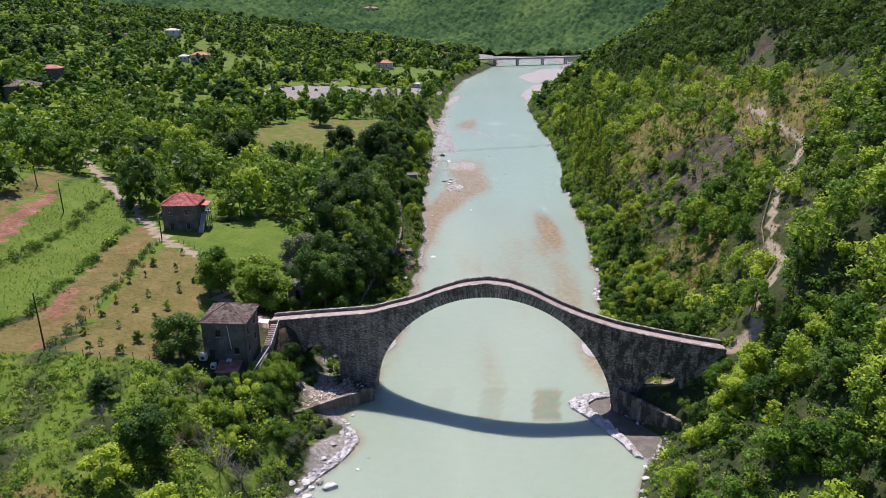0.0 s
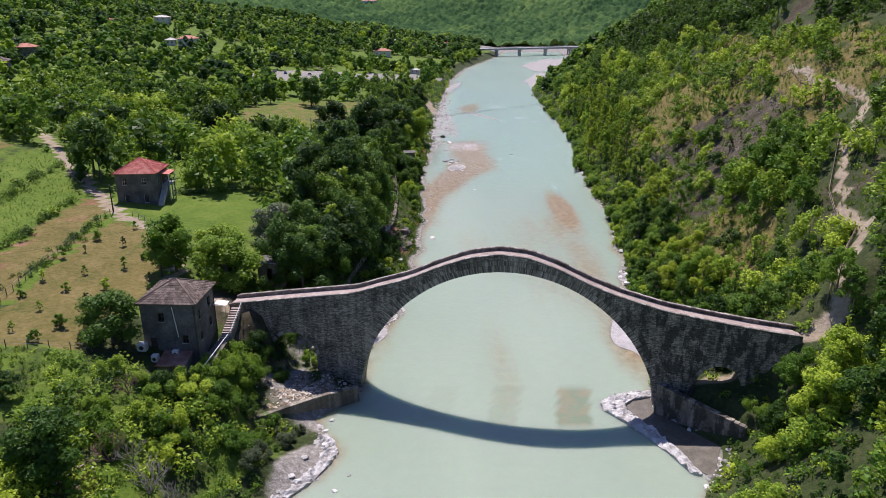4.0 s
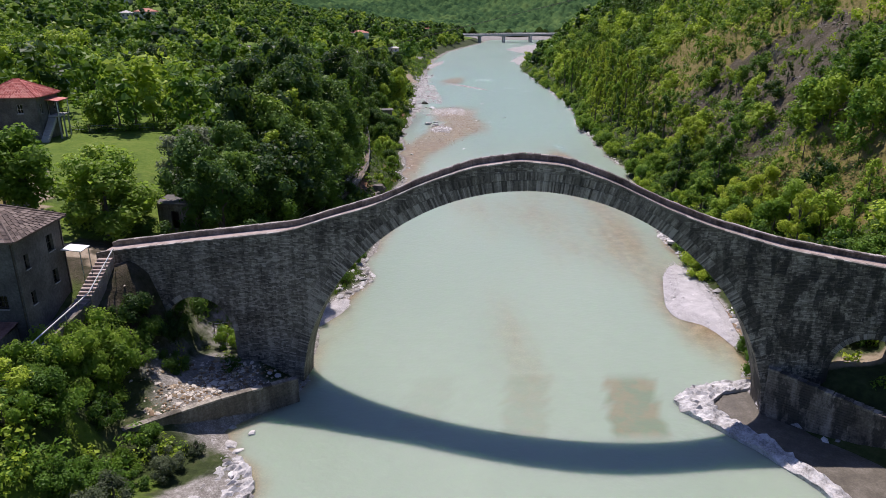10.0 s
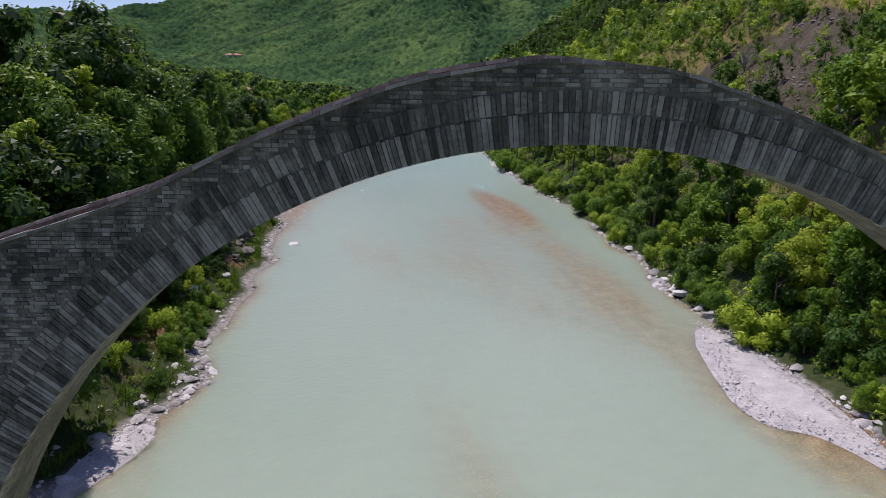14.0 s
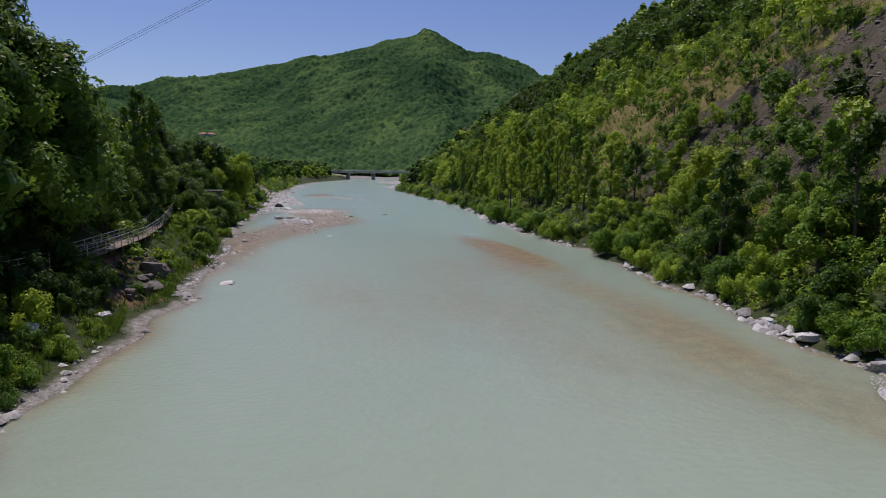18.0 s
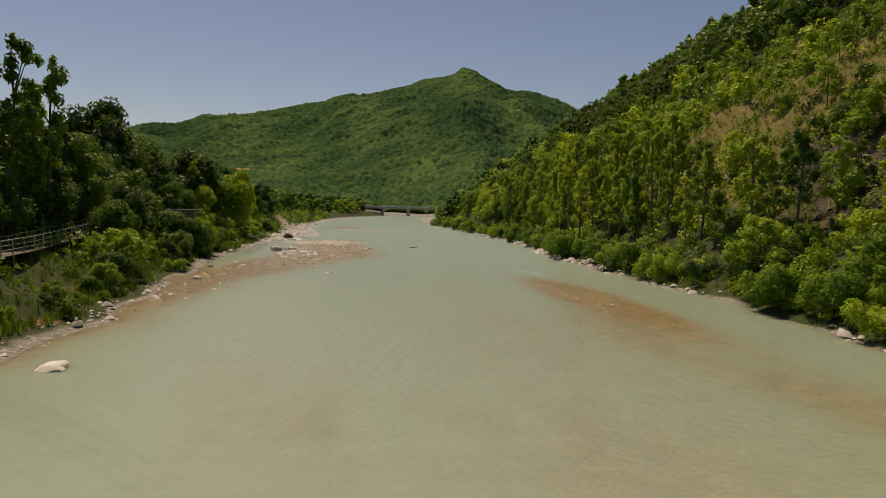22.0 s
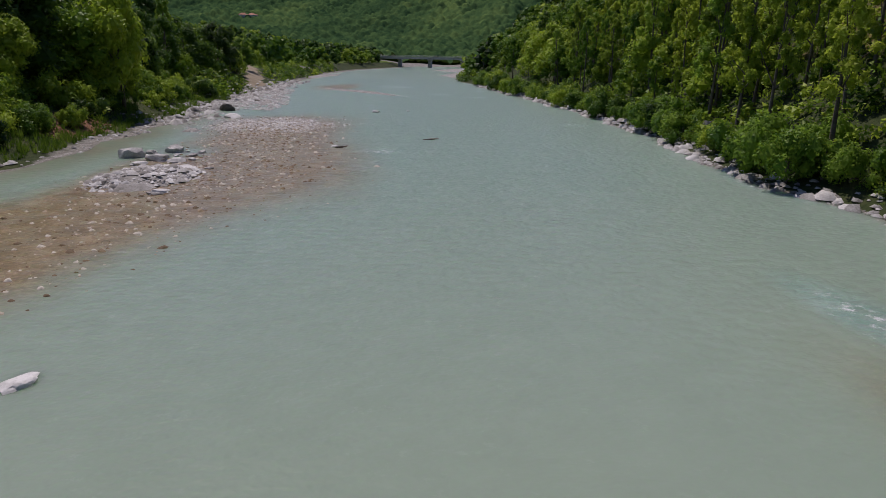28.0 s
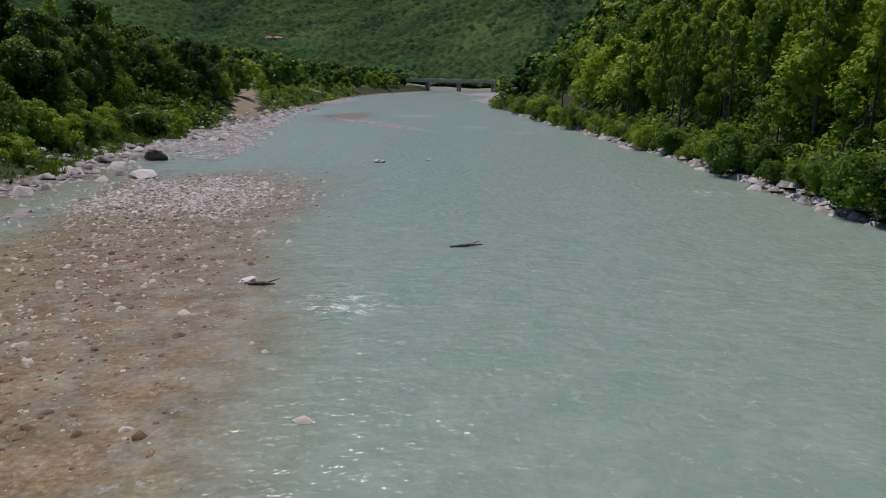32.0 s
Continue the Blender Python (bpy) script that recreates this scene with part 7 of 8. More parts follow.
def rock_shelf():
    ob = thing("rock_shelf", Matrix(), "pale eroded rock and gravel shelf at the water's edge", "rock ledge", kind="structure")
    edge = [(-19.8, 79.6), (-17.9, 82.6), (-15.3, 86.0), (-14.0, 88.8), (-13.1, 91.4), (-13.9, 93.6), (-15.4, 95.4), (-16.6, 93.6), (-16.4, 90.4), (-17.6, 87.4), (-19.4, 84.4), (-21.0, 81.0)]
    piece("ledge", slab_mesh("ledge", edge, -0.5, 0.30, APRON, 0.40, 9), ob)


rock_shelf()


def rubble_wall(name, pts, z0, tops, thick, label):
    """A retaining wall along a line, of coursed stones set proud of a core."""
    ob = thing(name, Matrix(), label, "retaining wall")
    rng = np.random.default_rng(len(pts) + int(abs(pts[0][0])))
    for (a, b), (ta, tb) in zip(zip(pts, pts[1:]), zip(tops, tops[1:])):
        a, b = Vector((*a, 0)), Vector((*b, 0))
        d = (b - a).normalized()
        nrm = Vector((d.y, -d.x, 0))
        ln = (b - a).length
        q = []
        for s, t in ((0, ta), (ln, tb)):
            for o in (0, thick):
                for z in (z0, t):
                    p = a + d * s - nrm * o
                    q.append((p.x, p.y, z))
        piece("core", quick_mesh("core", np.array(q), BOXF, [STONE]), ob)
        s = 0.0
        while s < ln - 0.1:
            w = rng.uniform(0.55, 0.95)
            e = min(s + w - 0.02, ln)
            p, r = a + d * s, a + d * e
            for t0 in (ta + (tb - ta) * s / ln,):
                q = [(pp.x - nrm.x * o, pp.y - nrm.y * o, zz) for pp in (p, r) for o in (-0.06, thick + 0.05) for zz in (t0 - 0.02, t0 + 0.14)]
                piece("coping_stone", quick_mesh("coping_stone", np.array(q), BOXF, [STONE_PIECE]), ob)
            s += w
        lo = []
        for zc in np.arange(z0 + 0.3, max(ta, tb) - 0.2, 0.24):
            s = rng.uniform(0, 0.3)
            while s < ln - 0.3:
                w = rng.uniform(0.3, 0.7)
                e = min(s + w - 0.02, ln)
                if zc + 0.24 < ta + (tb - ta) * e / ln and zc + 0.24 < ta + (tb - ta) * s / ln:
                    pr = rng.uniform(0.01, 0.05)
                    p, r = a + d * s, a + d * e
                    lo.append([(pp.x + nrm.x * o, pp.y + nrm.y * o, zz) for pp in (p, r) for o in (pr, -0.1) for zz in (zc, zc + 0.22)])
                s += w
        if lo:
            v, f = joined_boxes(np.array(lo))
            tagged(piece("rubble_face", quick_mesh("rubble_face", v, f, [STONE]), ob), kind="stuff")
    return ob


rubble_wall("retaining_wall", [(-25.2, 94.0), (-17.6, 99.9), (-11.9, 103.4)], -0.6, (2.7, 2.45, 2.2), 0.5, "dark stone retaining wall holding the gravel terrace at the bridge foot")
rubble_wall("retaining_wall", [(28.4, 100.2), (32.0, 96.6), (37.0, 92.0)], -0.6, (4.4, 3.9, 3.0), 0.6, "dark stone retaining wall running out from the bridge pier")

# ---- buildings ----


def wall_slab(bm, origin, along, length, z0, z1, thick, holes):
    """A wall with rectangular holes (s0, s1, h0, h1), built of blocks round them; along is a unit vector, thickness to its left."""
    ss = sorted({0.0, length, *[v for h in holes for v in h[:2]]})
    zs = sorted({z0, z1, *[v for h in holes for v in h[2:]]})
    o, d = Vector(origin), Vector(along)
    nrm = Vector((-d.y, d.x, 0))
    for s0, s1 in zip(ss, ss[1:]):
        for h0, h1 in zip(zs, zs[1:]):
            c = ((s0 + s1) / 2, (h0 + h1) / 2)
            if any(h[0] < c[0] < h[1] and h[2] < c[1] < h[3] for h in holes):
                continue
            vs = []
            for s in (s0, s1):
                for k in (0, thick):
                    for z in (h0, h1):
                        p = o + d * s + nrm * k
                        vs.append(bm.verts.new((p.x, p.y, z)))
            for f in BOXF:
                bm.faces.new([vs[i] for i in f])
    bmesh.ops.remove_doubles(bm, verts=bm.verts[:], dist=0.001)
    seen = {}
    for f in bm.faces[:]:
        key = tuple(round(v, 3) for v in f.calc_center_median())
        seen.setdefault(key, []).append(f)
    bmesh.ops.delete(bm, geom=[f for fs in seen.values() if len(fs) > 1 for f in fs], context="FACES_ONLY")
    bmesh.ops.recalc_face_normals(bm, faces=bm.faces[:])


def window_part(parent, o, d, s0, s1, h0, h1, thick, frame_mat, shutters=False, door=False):
    """Frame, pane and crossbars in a hole of a wall."""
    o, d = Vector(o), Vector(d)
    ang = math.atan2(d.y, d.x)
    m = Matrix.Translation(o + d * s0) @ Matrix.Rotation(ang, 4, "Z")
    w, h = s1 - s0, h1 - h0
    ob = new("door" if door else "window")
    ob.parent = parent
    ob.matrix_local = m
    y0 = thick * 0.45
    bm = bmesh.new()
    for x0, x1, z0, z1 in ((0, 0.07, h0, h1), (w - 0.07, w, h0, h1), (0.07, w - 0.07, h0, h0 + 0.07), (0.07, w - 0.07, h1 - 0.07, h1)):
        box(bm, x0, x1, y0, y0 + 0.08, z0, z1)
    part("window_frame" if not door else "door_frame", bm, frame_mat, ob)
    bm = bmesh.new()
    box(bm, 0.07, w - 0.07, y0 + 0.03, y0 + 0.05, h0 + 0.07, h1 - 0.07)
    part("door_leaf" if door else "pane", bm, DARKWOOD if door else DARKGLASS, ob)
    if not door:
        bm = bmesh.new()
        box(bm, w / 2 - 0.025, w / 2 + 0.025, y0 - 0.01, y0 + 0.03, h0 + 0.07, h1 - 0.07)
        box(bm, 0.07, w - 0.07, y0 - 0.012, y0 + 0.028, (h0 + h1) / 2 - 0.025, (h0 + h1) / 2 + 0.025)
        part("glazing_bar", bm, frame_mat, ob)
        bm = bmesh.new()
        box(bm, -0.06, w + 0.06, -0.08, y0, h0 - 0.07, h0)
        part("window_sill", bm, CONCRETE, ob)
    if shutters:
        for x0, x1 in ((-w * 0.5, -0.02), (w + 0.02, w * 1.5)):
            bm = bmesh.new()
            box(bm, x0, x1, -0.05, -0.01, h0, h1, 0.01)
            part("shutter", bm, DARKWOOD, ob)
    return ob


def hip_roof(parent, x0, x1, y0, y1, z, rise, over, material, tile=(0.5, 0.36), single=False, ridge_in=None):
    """A hipped roof: a slab below and overlapping tiles or stone slabs on its four slopes."""
    x0, x1, y0, y1 = x0 - over, x1 + over, y0 - over, y1 + over
    w, d = x1 - x0, y1 - y0
    k = min(w, d) / 2 if ridge_in is None else ridge_in
    if w >= d:
        ra, rb = Vector((x0 + k, (y0 + y1) / 2, z + rise)), Vector((x1 - k, (y0 + y1) / 2, z + rise))
    else:
        ra, rb = Vector(((x0 + x1) / 2, y0 + k, z + rise)), Vector(((x0 + x1) / 2, y1 - k, z + rise))
    c = [Vector(q) for q in ((x0, y0, z), (x1, y0, z), (x1, y1, z), (x0, y1, z))]
    if w >= d:
        slopes = ((c[0], c[1], rb, ra), (c[1], c[2], rb, rb), (c[2], c[3], ra, rb), (c[3], c[0], ra, ra))
    else:
        slopes = ((c[0], c[1], ra, ra), (c[1], c[2], rb, ra), (c[2], c[3], rb, rb), (c[3], c[0], ra, rb))
    bm = bmesh.new()
    lo = [bm.verts.new(q - Vector((0, 0, 0.12))) for q in c]
    hi = [bm.verts.new(q) for q in c]
    a, b = bm.verts.new(ra), bm.verts.new(rb)
    bm.faces.new(lo[::-1])
    for i in range(4):
        bm.faces.new((lo[i], lo[(i + 1) % 4], hi[(i + 1) % 4], hi[i]))
    if w >= d:
        for q in ((hi[0], hi[1], b, a), (hi[1], hi[2], b), (hi[2], hi[3], a, b), (hi[3], hi[0], a)):
            bm.faces.new(q)
    else:
        for q in ((hi[0], hi[1], a), (hi[1], hi[2], b, a), (hi[2], hi[3], b), (hi[3], hi[0], a, b)):
            bm.faces.new(q)
    roof = part("roof", bm, material, parent)
    rng = random.Random(int(w * 100))
    tiles = []
    for p0, p1, q1, q0 in slopes:
        h = ((q0 + q1) / 2 - (p0 + p1) / 2)
        nrm = (p1 - p0).cross(h).normalized()
        rows = max(2, int(h.length / tile[1]))
        for r in range(rows):
            v0, v1 = r / rows, min(1.0, (r + 1.15) / rows)
            la, lb = p0.lerp(q0, v0), p1.lerp(q1, v0)
            ta, tb = p0.lerp(q0, v1), p1.lerp(q1, v1)
            n = max(1, int((lb - la).length / tile[0]))
            for j in range(n):
                s0, s1 = j / n + 0.012, (j + 1) / n - 0.012
                lift = 0.055 + rng.uniform(-0.012, 0.02)
                q = []
                for s in (s0, s1):
                    for lo_, up in ((la.lerp(lb, s), lift), (ta.lerp(tb, s), 0.03)):
                        q += [tuple(lo_ + nrm * 0.005), tuple(lo_ + nrm * up)]
                tiles.append(q)
    if single:
        for q in tiles:
            piece("roof_slab", quick_mesh("roof_slab", np.array(q), BOXF, [material]), roof)
    else:
        v, f = joined_boxes(np.array(tiles))
        tagged(piece("roof_tiles", quick_mesh("roof_tiles", v, f, [material]), roof), kind="stuff")
    bm = bmesh.new()
    for e0, e1 in ((c[0], ra), (c[1], rb if w >= d else ra), (c[2], rb), (c[3], ra if w >= d else rb), (ra, rb)):
        if (e1 - e0).length > 0.1:
            tube(bm, e0 + Vector((0, 0, 0.05)), e1 + Vector((0, 0, 0.05)), 0.09, 0.09, 6)
    part("ridge_cap", bm, material, roof)
    return roof


def building(name, m, w, d, h, base, label, wall_mat, roof_mat, rise, holes, frame_mat, over=0.35, single=False, tile=(0.5, 0.36), ridge_in=None, thick=0.45):
    """A house on a rectangle w by d, front along local y = 0. holes: per side (front, right, back, left) a list of (s0, s1, h0, h1, is_door)."""
    ob = thing(name, m, label, "house")
    sides = (((0, 0, 0), (1, 0, 0), w), ((w, 0, 0), (0, 1, 0), d), ((w, d, 0), (-1, 0, 0), w), ((0, d, 0), (0, -1, 0), d))
    for i, (o, a, ln) in enumerate(sides):
        hs = holes.get(i, [])
        inset = thick if i in (1, 3) else 0.0
        oo = Vector(o) + Vector(a) * inset
        bm = bmesh.new()
        wall_slab(bm, oo, a, ln - 2 * inset, -base, h, thick, [(s0 - inset, s1 - inset, h0, h1) for s0, s1, h0, h1, _ in hs])
        wall = part("wall", bm, wall_mat, ob)
        for s0, s1, h0, h1, dr in hs:
            window_part(wall, oo, a, s0 - inset, s1 - inset, h0, h1, thick, frame_mat, False, dr)
    bm = bmesh.new()
    box(bm, thick - 0.002, w - thick + 0.002, thick - 0.002, d - thick + 0.002, -base, -base + 0.2)
    part("floor_slab", bm, CONCRETE, ob)
    hip_roof(ob, 0, w, 0, d, h, rise, over, roof_mat, tile, single, ridge_in)
    return ob


# the grey house at the end of the old bridge
HOUSE_M = Matrix.Translation((-38.9, 99.8, 9.7)) @ Matrix.Rotation(radians(-2), 4, "Z")
HOUSE = building("stone_house", HOUSE_M, 7.1, 6.7, 6.9, 3.0, "two-storey grey plastered stone house with a brown slab roof", PLASTER, SLATE, 2.0,
                 {0: [(2.2, 3.0, 4.3, 5.5, False), (5.0, 5.8, 1.3, 2.4, False), (0.8, 1.7, 0.0, 2.0, True)], 1: [(1.0, 1.6, 4.2, 5.4, False), (4.3, 5.2, 4.5, 5.9, False), (1.0, 1.6, 1.2, 2.3, False), (4.3, 5.1, 1.7, 2.9, False)], 2: [(1.2, 2.1, 4.2, 5.4, False), (4.6, 5.5, 4.2, 5.4, False)]}, DARKWOOD, 0.4, True, (0.55, 0.36))
_bm = bmesh.new()
tube(_bm, (6.95, -0.06, -2.4), (6.95, -0.06, 6.8), 0.05, 0.05, 8)
part("downpipe", _bm, DARKWOOD, HOUSE)
_bm = bmesh.new()
tube(_bm, (4.6, -0.07, 2.2), (4.2, -0.07, 6.4), 0.055, 0.055, 8)
part("drainpipe", _bm, WHITE, HOUSE, "white plastic drainpipe")
_bm = bmesh.new()
tube(_bm, (7.18, 6.4, -1.6), (7.18, 6.4, 6.8), 0.05, 0.05, 8)
part("downpipe", _bm, DARKWOOD, HOUSE)


def lean_to():
    ob = thing("lean_to_shed", Matrix.Translation((-36.2, 96.4, 7.2)), "low stone lean-to with a rusty sheet roof beside the house", "shed")
    bm = bmesh.new()
    for x0, x1, y0, y1 in ((0, 3.4, 0, 0.3), (0, 0.3, 0.3, 3.2), (3.1, 3.4, 0.3, 3.2)):
        box(bm, x0, x1, y0, y1, -1.2, 2.3)
    part("wall", bm, STONE, ob)
    for i in range(12):
        bm = bmesh.new()
        box(bm, -0.2 + i * 0.315, -0.2 + i * 0.315 + 0.30, -0.25, 3.35, 2.3 + 0.02 * (i % 2), 2.36 + 0.02 * (i % 2))
        bmesh.ops.rotate(bm, verts=bm.verts[:], cent=(0, 0, 2.3), matrix=Matrix.Rotation(radians(6), 3, "X"))
        part("roof_sheet", bm, RUST, ob)


lean_to()


def appliance(name, x, y, z, w, d, h, label, cat, material):
    ob = thing(name, Matrix.Translation((x, y, z)), label, cat)
    bm = bmesh.new()
    box(bm, 0, w, 0, d, 0, h, 0.02)
    part("casing", bm, material, ob)
    bm = bmesh.new()
    bmesh.ops.create_cone(bm, cap_ends=True, segments=20, radius1=min(w, h) * 0.3, radius2=min(w, h) * 0.27, depth=0.05, matrix=Matrix.Translation((w / 2, -0.02, h * 0.5)) @ Matrix.Rotation(radians(90), 4, "X"))
    part("grille", bm, DARKWOOD, ob)


appliance("washing_machine", -35.2, 98.9, 9.35, 0.75, 0.65, 0.85, "old white washing machine standing against the house", "appliance", WHITE)
appliance("water_tank", -39.3, 98.3, ground_one(-39, 98.6), 1.1, 0.9, 1.0, "white plastic tank standing outside the house", "tank", WHITE)
appliance("water_tank", -37.4, 97.6, ground_one(-37, 98), 0.8, 0.8, 0.9, "pale blue plastic tank beside the lean-to", "tank", WHITE)


def awning():
    ob = thing("awning", Matrix.Translation((-31.4, 105.2, 13.9)) @ Matrix.Rotation(radians(-2), 4, "Z"), "small white awning on posts beside the house", "awning")
    bm = bmesh.new()
    box(bm, 0, 1.7, 0, 1.6, 0, 0.06)
    bmesh.ops.rotate(bm, verts=bm.verts[:], cent=(0, 0, 0), matrix=Matrix.Rotation(radians(5), 3, "Y"))
    part("canopy", bm, WHITE, ob)
    for x, y in ((1.55, 0.1), (1.55, 1.5)):
        bm = bmesh.new()
        tube(bm, (x, y, -2.9), (x, y, -0.1), 0.04, 0.04, 8)
        part("post", bm, STEEL, ob)


awning()


def stairway():
    """Stone steps from the bridge end down past the house, with a ramp and a pale handrail."""
    ob = thing("stone_steps", Matrix(), "stone steps running down beside the house with a pale handrail", "steps")
    top, foot = Vector((-29.5, 108.6, 11.9)), Vector((-30.0, 104.2, 9.5))
    for i in range(13):
        p = top.lerp(foot, i / 12)
        bm = bmesh.new()
        box(bm, p.x - 0.65, p.x + 0.65, p.y - 0.22, p.y + 0.22, p.z - 1.6, p.z, 0.02)
        part("step", bm, DECK, ob)
    end = Vector((-32.0, 93.2, 7.7))
    q = [(p.x + o, p.y, p.z + z) for p in (foot, end) for o in (-0.7, 0.7) for z in (-1.4, -0.05)]
    piece("ramp", quick_mesh("ramp", np.array(q), BOXF, [PLASTER]), ob, "grey stone ramp below the steps")
    q = [(p.x + o, p.y, p.z + z) for p in (foot, end) for o in (0.7, 0.95) for z in (-2.2, 0.12)]
    piece("side_wall", quick_mesh("side_wall", np.array(q), BOXF, [STONE]), ob)
    rail = [top + Vector((0.85, 0, 0.9)), foot + Vector((0.85, 0, 0.95)), end + Vector((0.85, 0, 0.9))]
    bm = bmesh.new()
    for a, b in zip(rail, rail[1:]):
        tube(bm, a, b, 0.055, 0.055, 8)
    part("handrail", bm, WHITE, ob, "pale painted handrail")
    for a, b, n in ((rail[0], rail[1], 4), (rail[1], rail[2], 8)):
        for i in range(n):
            p = a.lerp(b, i / (n - 1))
            bm = bmesh.new()
            tube(bm, p, p - Vector((0, 0, 1.2)), 0.03, 0.03, 6)
            part("post", bm, STEEL, ob)


stairway()

# the red-roofed house by the lawn
RED_M = Matrix.Translation((-64.9, 152.1, 15.0)) @ Matrix.Rotation(radians(4), 4, "Z") @ Matrix.Scale(0.955, 4)
RED = building("stone_house", RED_M, 8.2, 7.6, 6.4, 2.5, "abandoned two-storey grey stone house with a faded red tile roof", PLASTER, RED_TILE, 2.4,
               {0: [(1.3, 2.2, 3.9, 5.3, False), (5.2, 6.1, 3.9, 5.3, False), (1.4, 2.4, 0.0, 1.9, True), (5.3, 6.3, 0.0, 1.9, True)], 1: [(1.0, 1.8, 3.8, 5.2, False), (3.4, 4.3, 3.2, 5.3, True), (5.8, 6.6, 3.8, 5.2, False)]}, WHITE, 0.45, False, (0.4, 0.4))


def outside_stair(parent):
    bm = bmesh.new()
    box(bm, 8.22, 9.9, 3.0, 6.8, 2.95, 3.15)
    lan = part("landing", bm, CONCRETE, parent)
    for y in (3.15, 4.9, 6.65):
        bm = bmesh.new()
        box(bm, 9.65, 9.85, y - 0.1, y + 0.1, -2.0, 2.95)
        part("landing_post", bm, CONCRETE, parent)
        bm = bmesh.new()
        box(bm, 9.7, 9.8, y - 0.05, y + 0.05, 3.15, 4.0)
        part("railing_post", bm, DARKWOOD, lan)
    bm = bmesh.new()
    box(bm, 9.7, 9.8, 3.1, 6.7, 4.0, 4.08)
    part("railing", bm, DARKWOOD, lan)
    for i in range(14):
        bm = bmesh.new()
        box(bm, 8.35, 9.5, 3.0 - 0.28 * (i + 1), 3.0 - 0.28 * i, 2.9 - 0.21 * (i + 1) - 0.35, 2.9 - 0.21 * i)
        part("step", bm, CONCRETE, parent)
    bm = bmesh.new()
    box(bm, 8.2, 10.1, 2.8, 7.0, 5.6, 5.72)
    bmesh.ops.rotate(bm, verts=bm.verts[:], cent=(8.2, 0, 5.66), matrix=Matrix.Rotation(radians(8), 3, "Y"))
    part("porch_roof", bm, RED_TILE, parent)
    for y in (2.95, 6.85):
        bm = bmesh.new()
        box(bm, 9.85, 9.97, y - 0.06, y + 0.06, 3.15, 5.45)
        part("porch_post", bm, WHITE, parent)


outside_stair(RED)

# houses scattered over the far valley
TERRA = rough_surface("orange_roof_tiles", (0.30, 0.10, 0.06), (0.48, 0.19, 0.12), (0.58, 0.28, 0.20), 0.5, 5.0, 0.8, 0.3, 0.02)
CREAM = rough_surface("pale_render", (0.42, 0.38, 0.33), (0.60, 0.56, 0.50), (0.72, 0.69, 0.64), 0.5, 5.0, 0.85, 0.2, 0.01)
for _x, _y, _w, _d, _h, _a, _rm, _wm, _lab in (
        (-192, 306, 14, 10, 5.5, 25, SLATE, PLASTER, "large old house with a weathered brown roof among trees"), (-213, 372, 10, 8, 4.5, 10, TERRA, PLASTER, "house with a faded orange roof in the woods"),
        (-271, 580, 11, 10, 5.0, -15, RED_TILE, CREAM, "pale house with a bright red roof on the hillside"), (-177, 498, 12, 9, 5.0, 8, TERRA, CREAM, "long pale house with a brownish roof"), (-184, 494, 6, 6, 3.0, 8, CREAM, CREAM, "small flat white outbuilding"),
        (-254, 656, 12, 8, 3.0, 0, CREAM, CREAM, "long low white shed on the hillside"), (-134, 1222, 26, 12, 6, 10, TERRA, CREAM, "large building with an orange roof on the wooded slope"), (-62, 654, 15, 9, 3.6, 0, TERRA, CREAM, "low building with an orange roof"),
        (2, 812, 11, 9, 5.2, 12, RED_TILE, CREAM, "house with a red roof near the road bridge"), (-53, 784, 9, 7, 3.6, 0, CREAM, CREAM, "pale house near the road bridge"), (-24, 534, 7, 4, 2.8, 0, CREAM, CREAM, "small white cabin beside the gravel road")):
    building("house", Matrix.Translation((_x, _y, ground_one(_x + 3, _y + 3) + 0.3)) @ Matrix.Rotation(radians(_a), 4, "Z"), _w, _d, _h, 2.5, _lab, _wm, _rm, min(_w, _d) * 0.22,
             {0: [(_w * 0.18, _w * 0.18 + 1.1, 1.0, 2.2, False), (_w * 0.62, _w * 0.62 + 1.1, 1.0, 2.2, False)], 1: [(_d * 0.4, _d * 0.4 + 1.1, 1.0, 2.2, False)]}, WHITE, 0.5, False, (1.2, 1.0))


def hut(x, y, z, w, d, h, turn, label):
    ob = thing("hut", Matrix.Translation((x, y, z)) @ Matrix.Rotation(radians(turn), 4, "Z"), label, "hut")
    for o, a, ln, holes in (((0, 0, 0), (1, 0, 0), w, [(w * 0.35, w * 0.35 + 0.9, -0.2, 1.8)]), ((w, 0.3, 0), (0, 1, 0), d - 0.6, []), ((w, d, 0), (-1, 0, 0), w, []), ((0, d - 0.3, 0), (0, -1, 0), d - 0.6, [])):
        bm = bmesh.new()
        wall_slab(bm, o, a, ln, -1.5, h, 0.3, holes)
        part("wall", bm, STONE, ob)
    bm = bmesh.new()
    box(bm, -0.4, w + 0.4, -0.4, d + 0.4, h, h + 0.18, 0.02)
    part("roof_slab", bm, PLASTER, ob)


hut(-12.6, 243.8, 3.4, 3.2, 3.2, 3.1, 8, "flat-roofed stone hut overgrown with bushes above the river")
hut(-30.5, 124.5, 10.0, 4.2, 3.2, 2.6, -5, "small grey hut with a pale flat roof under the trees")

# ---- the riverside walkway ----


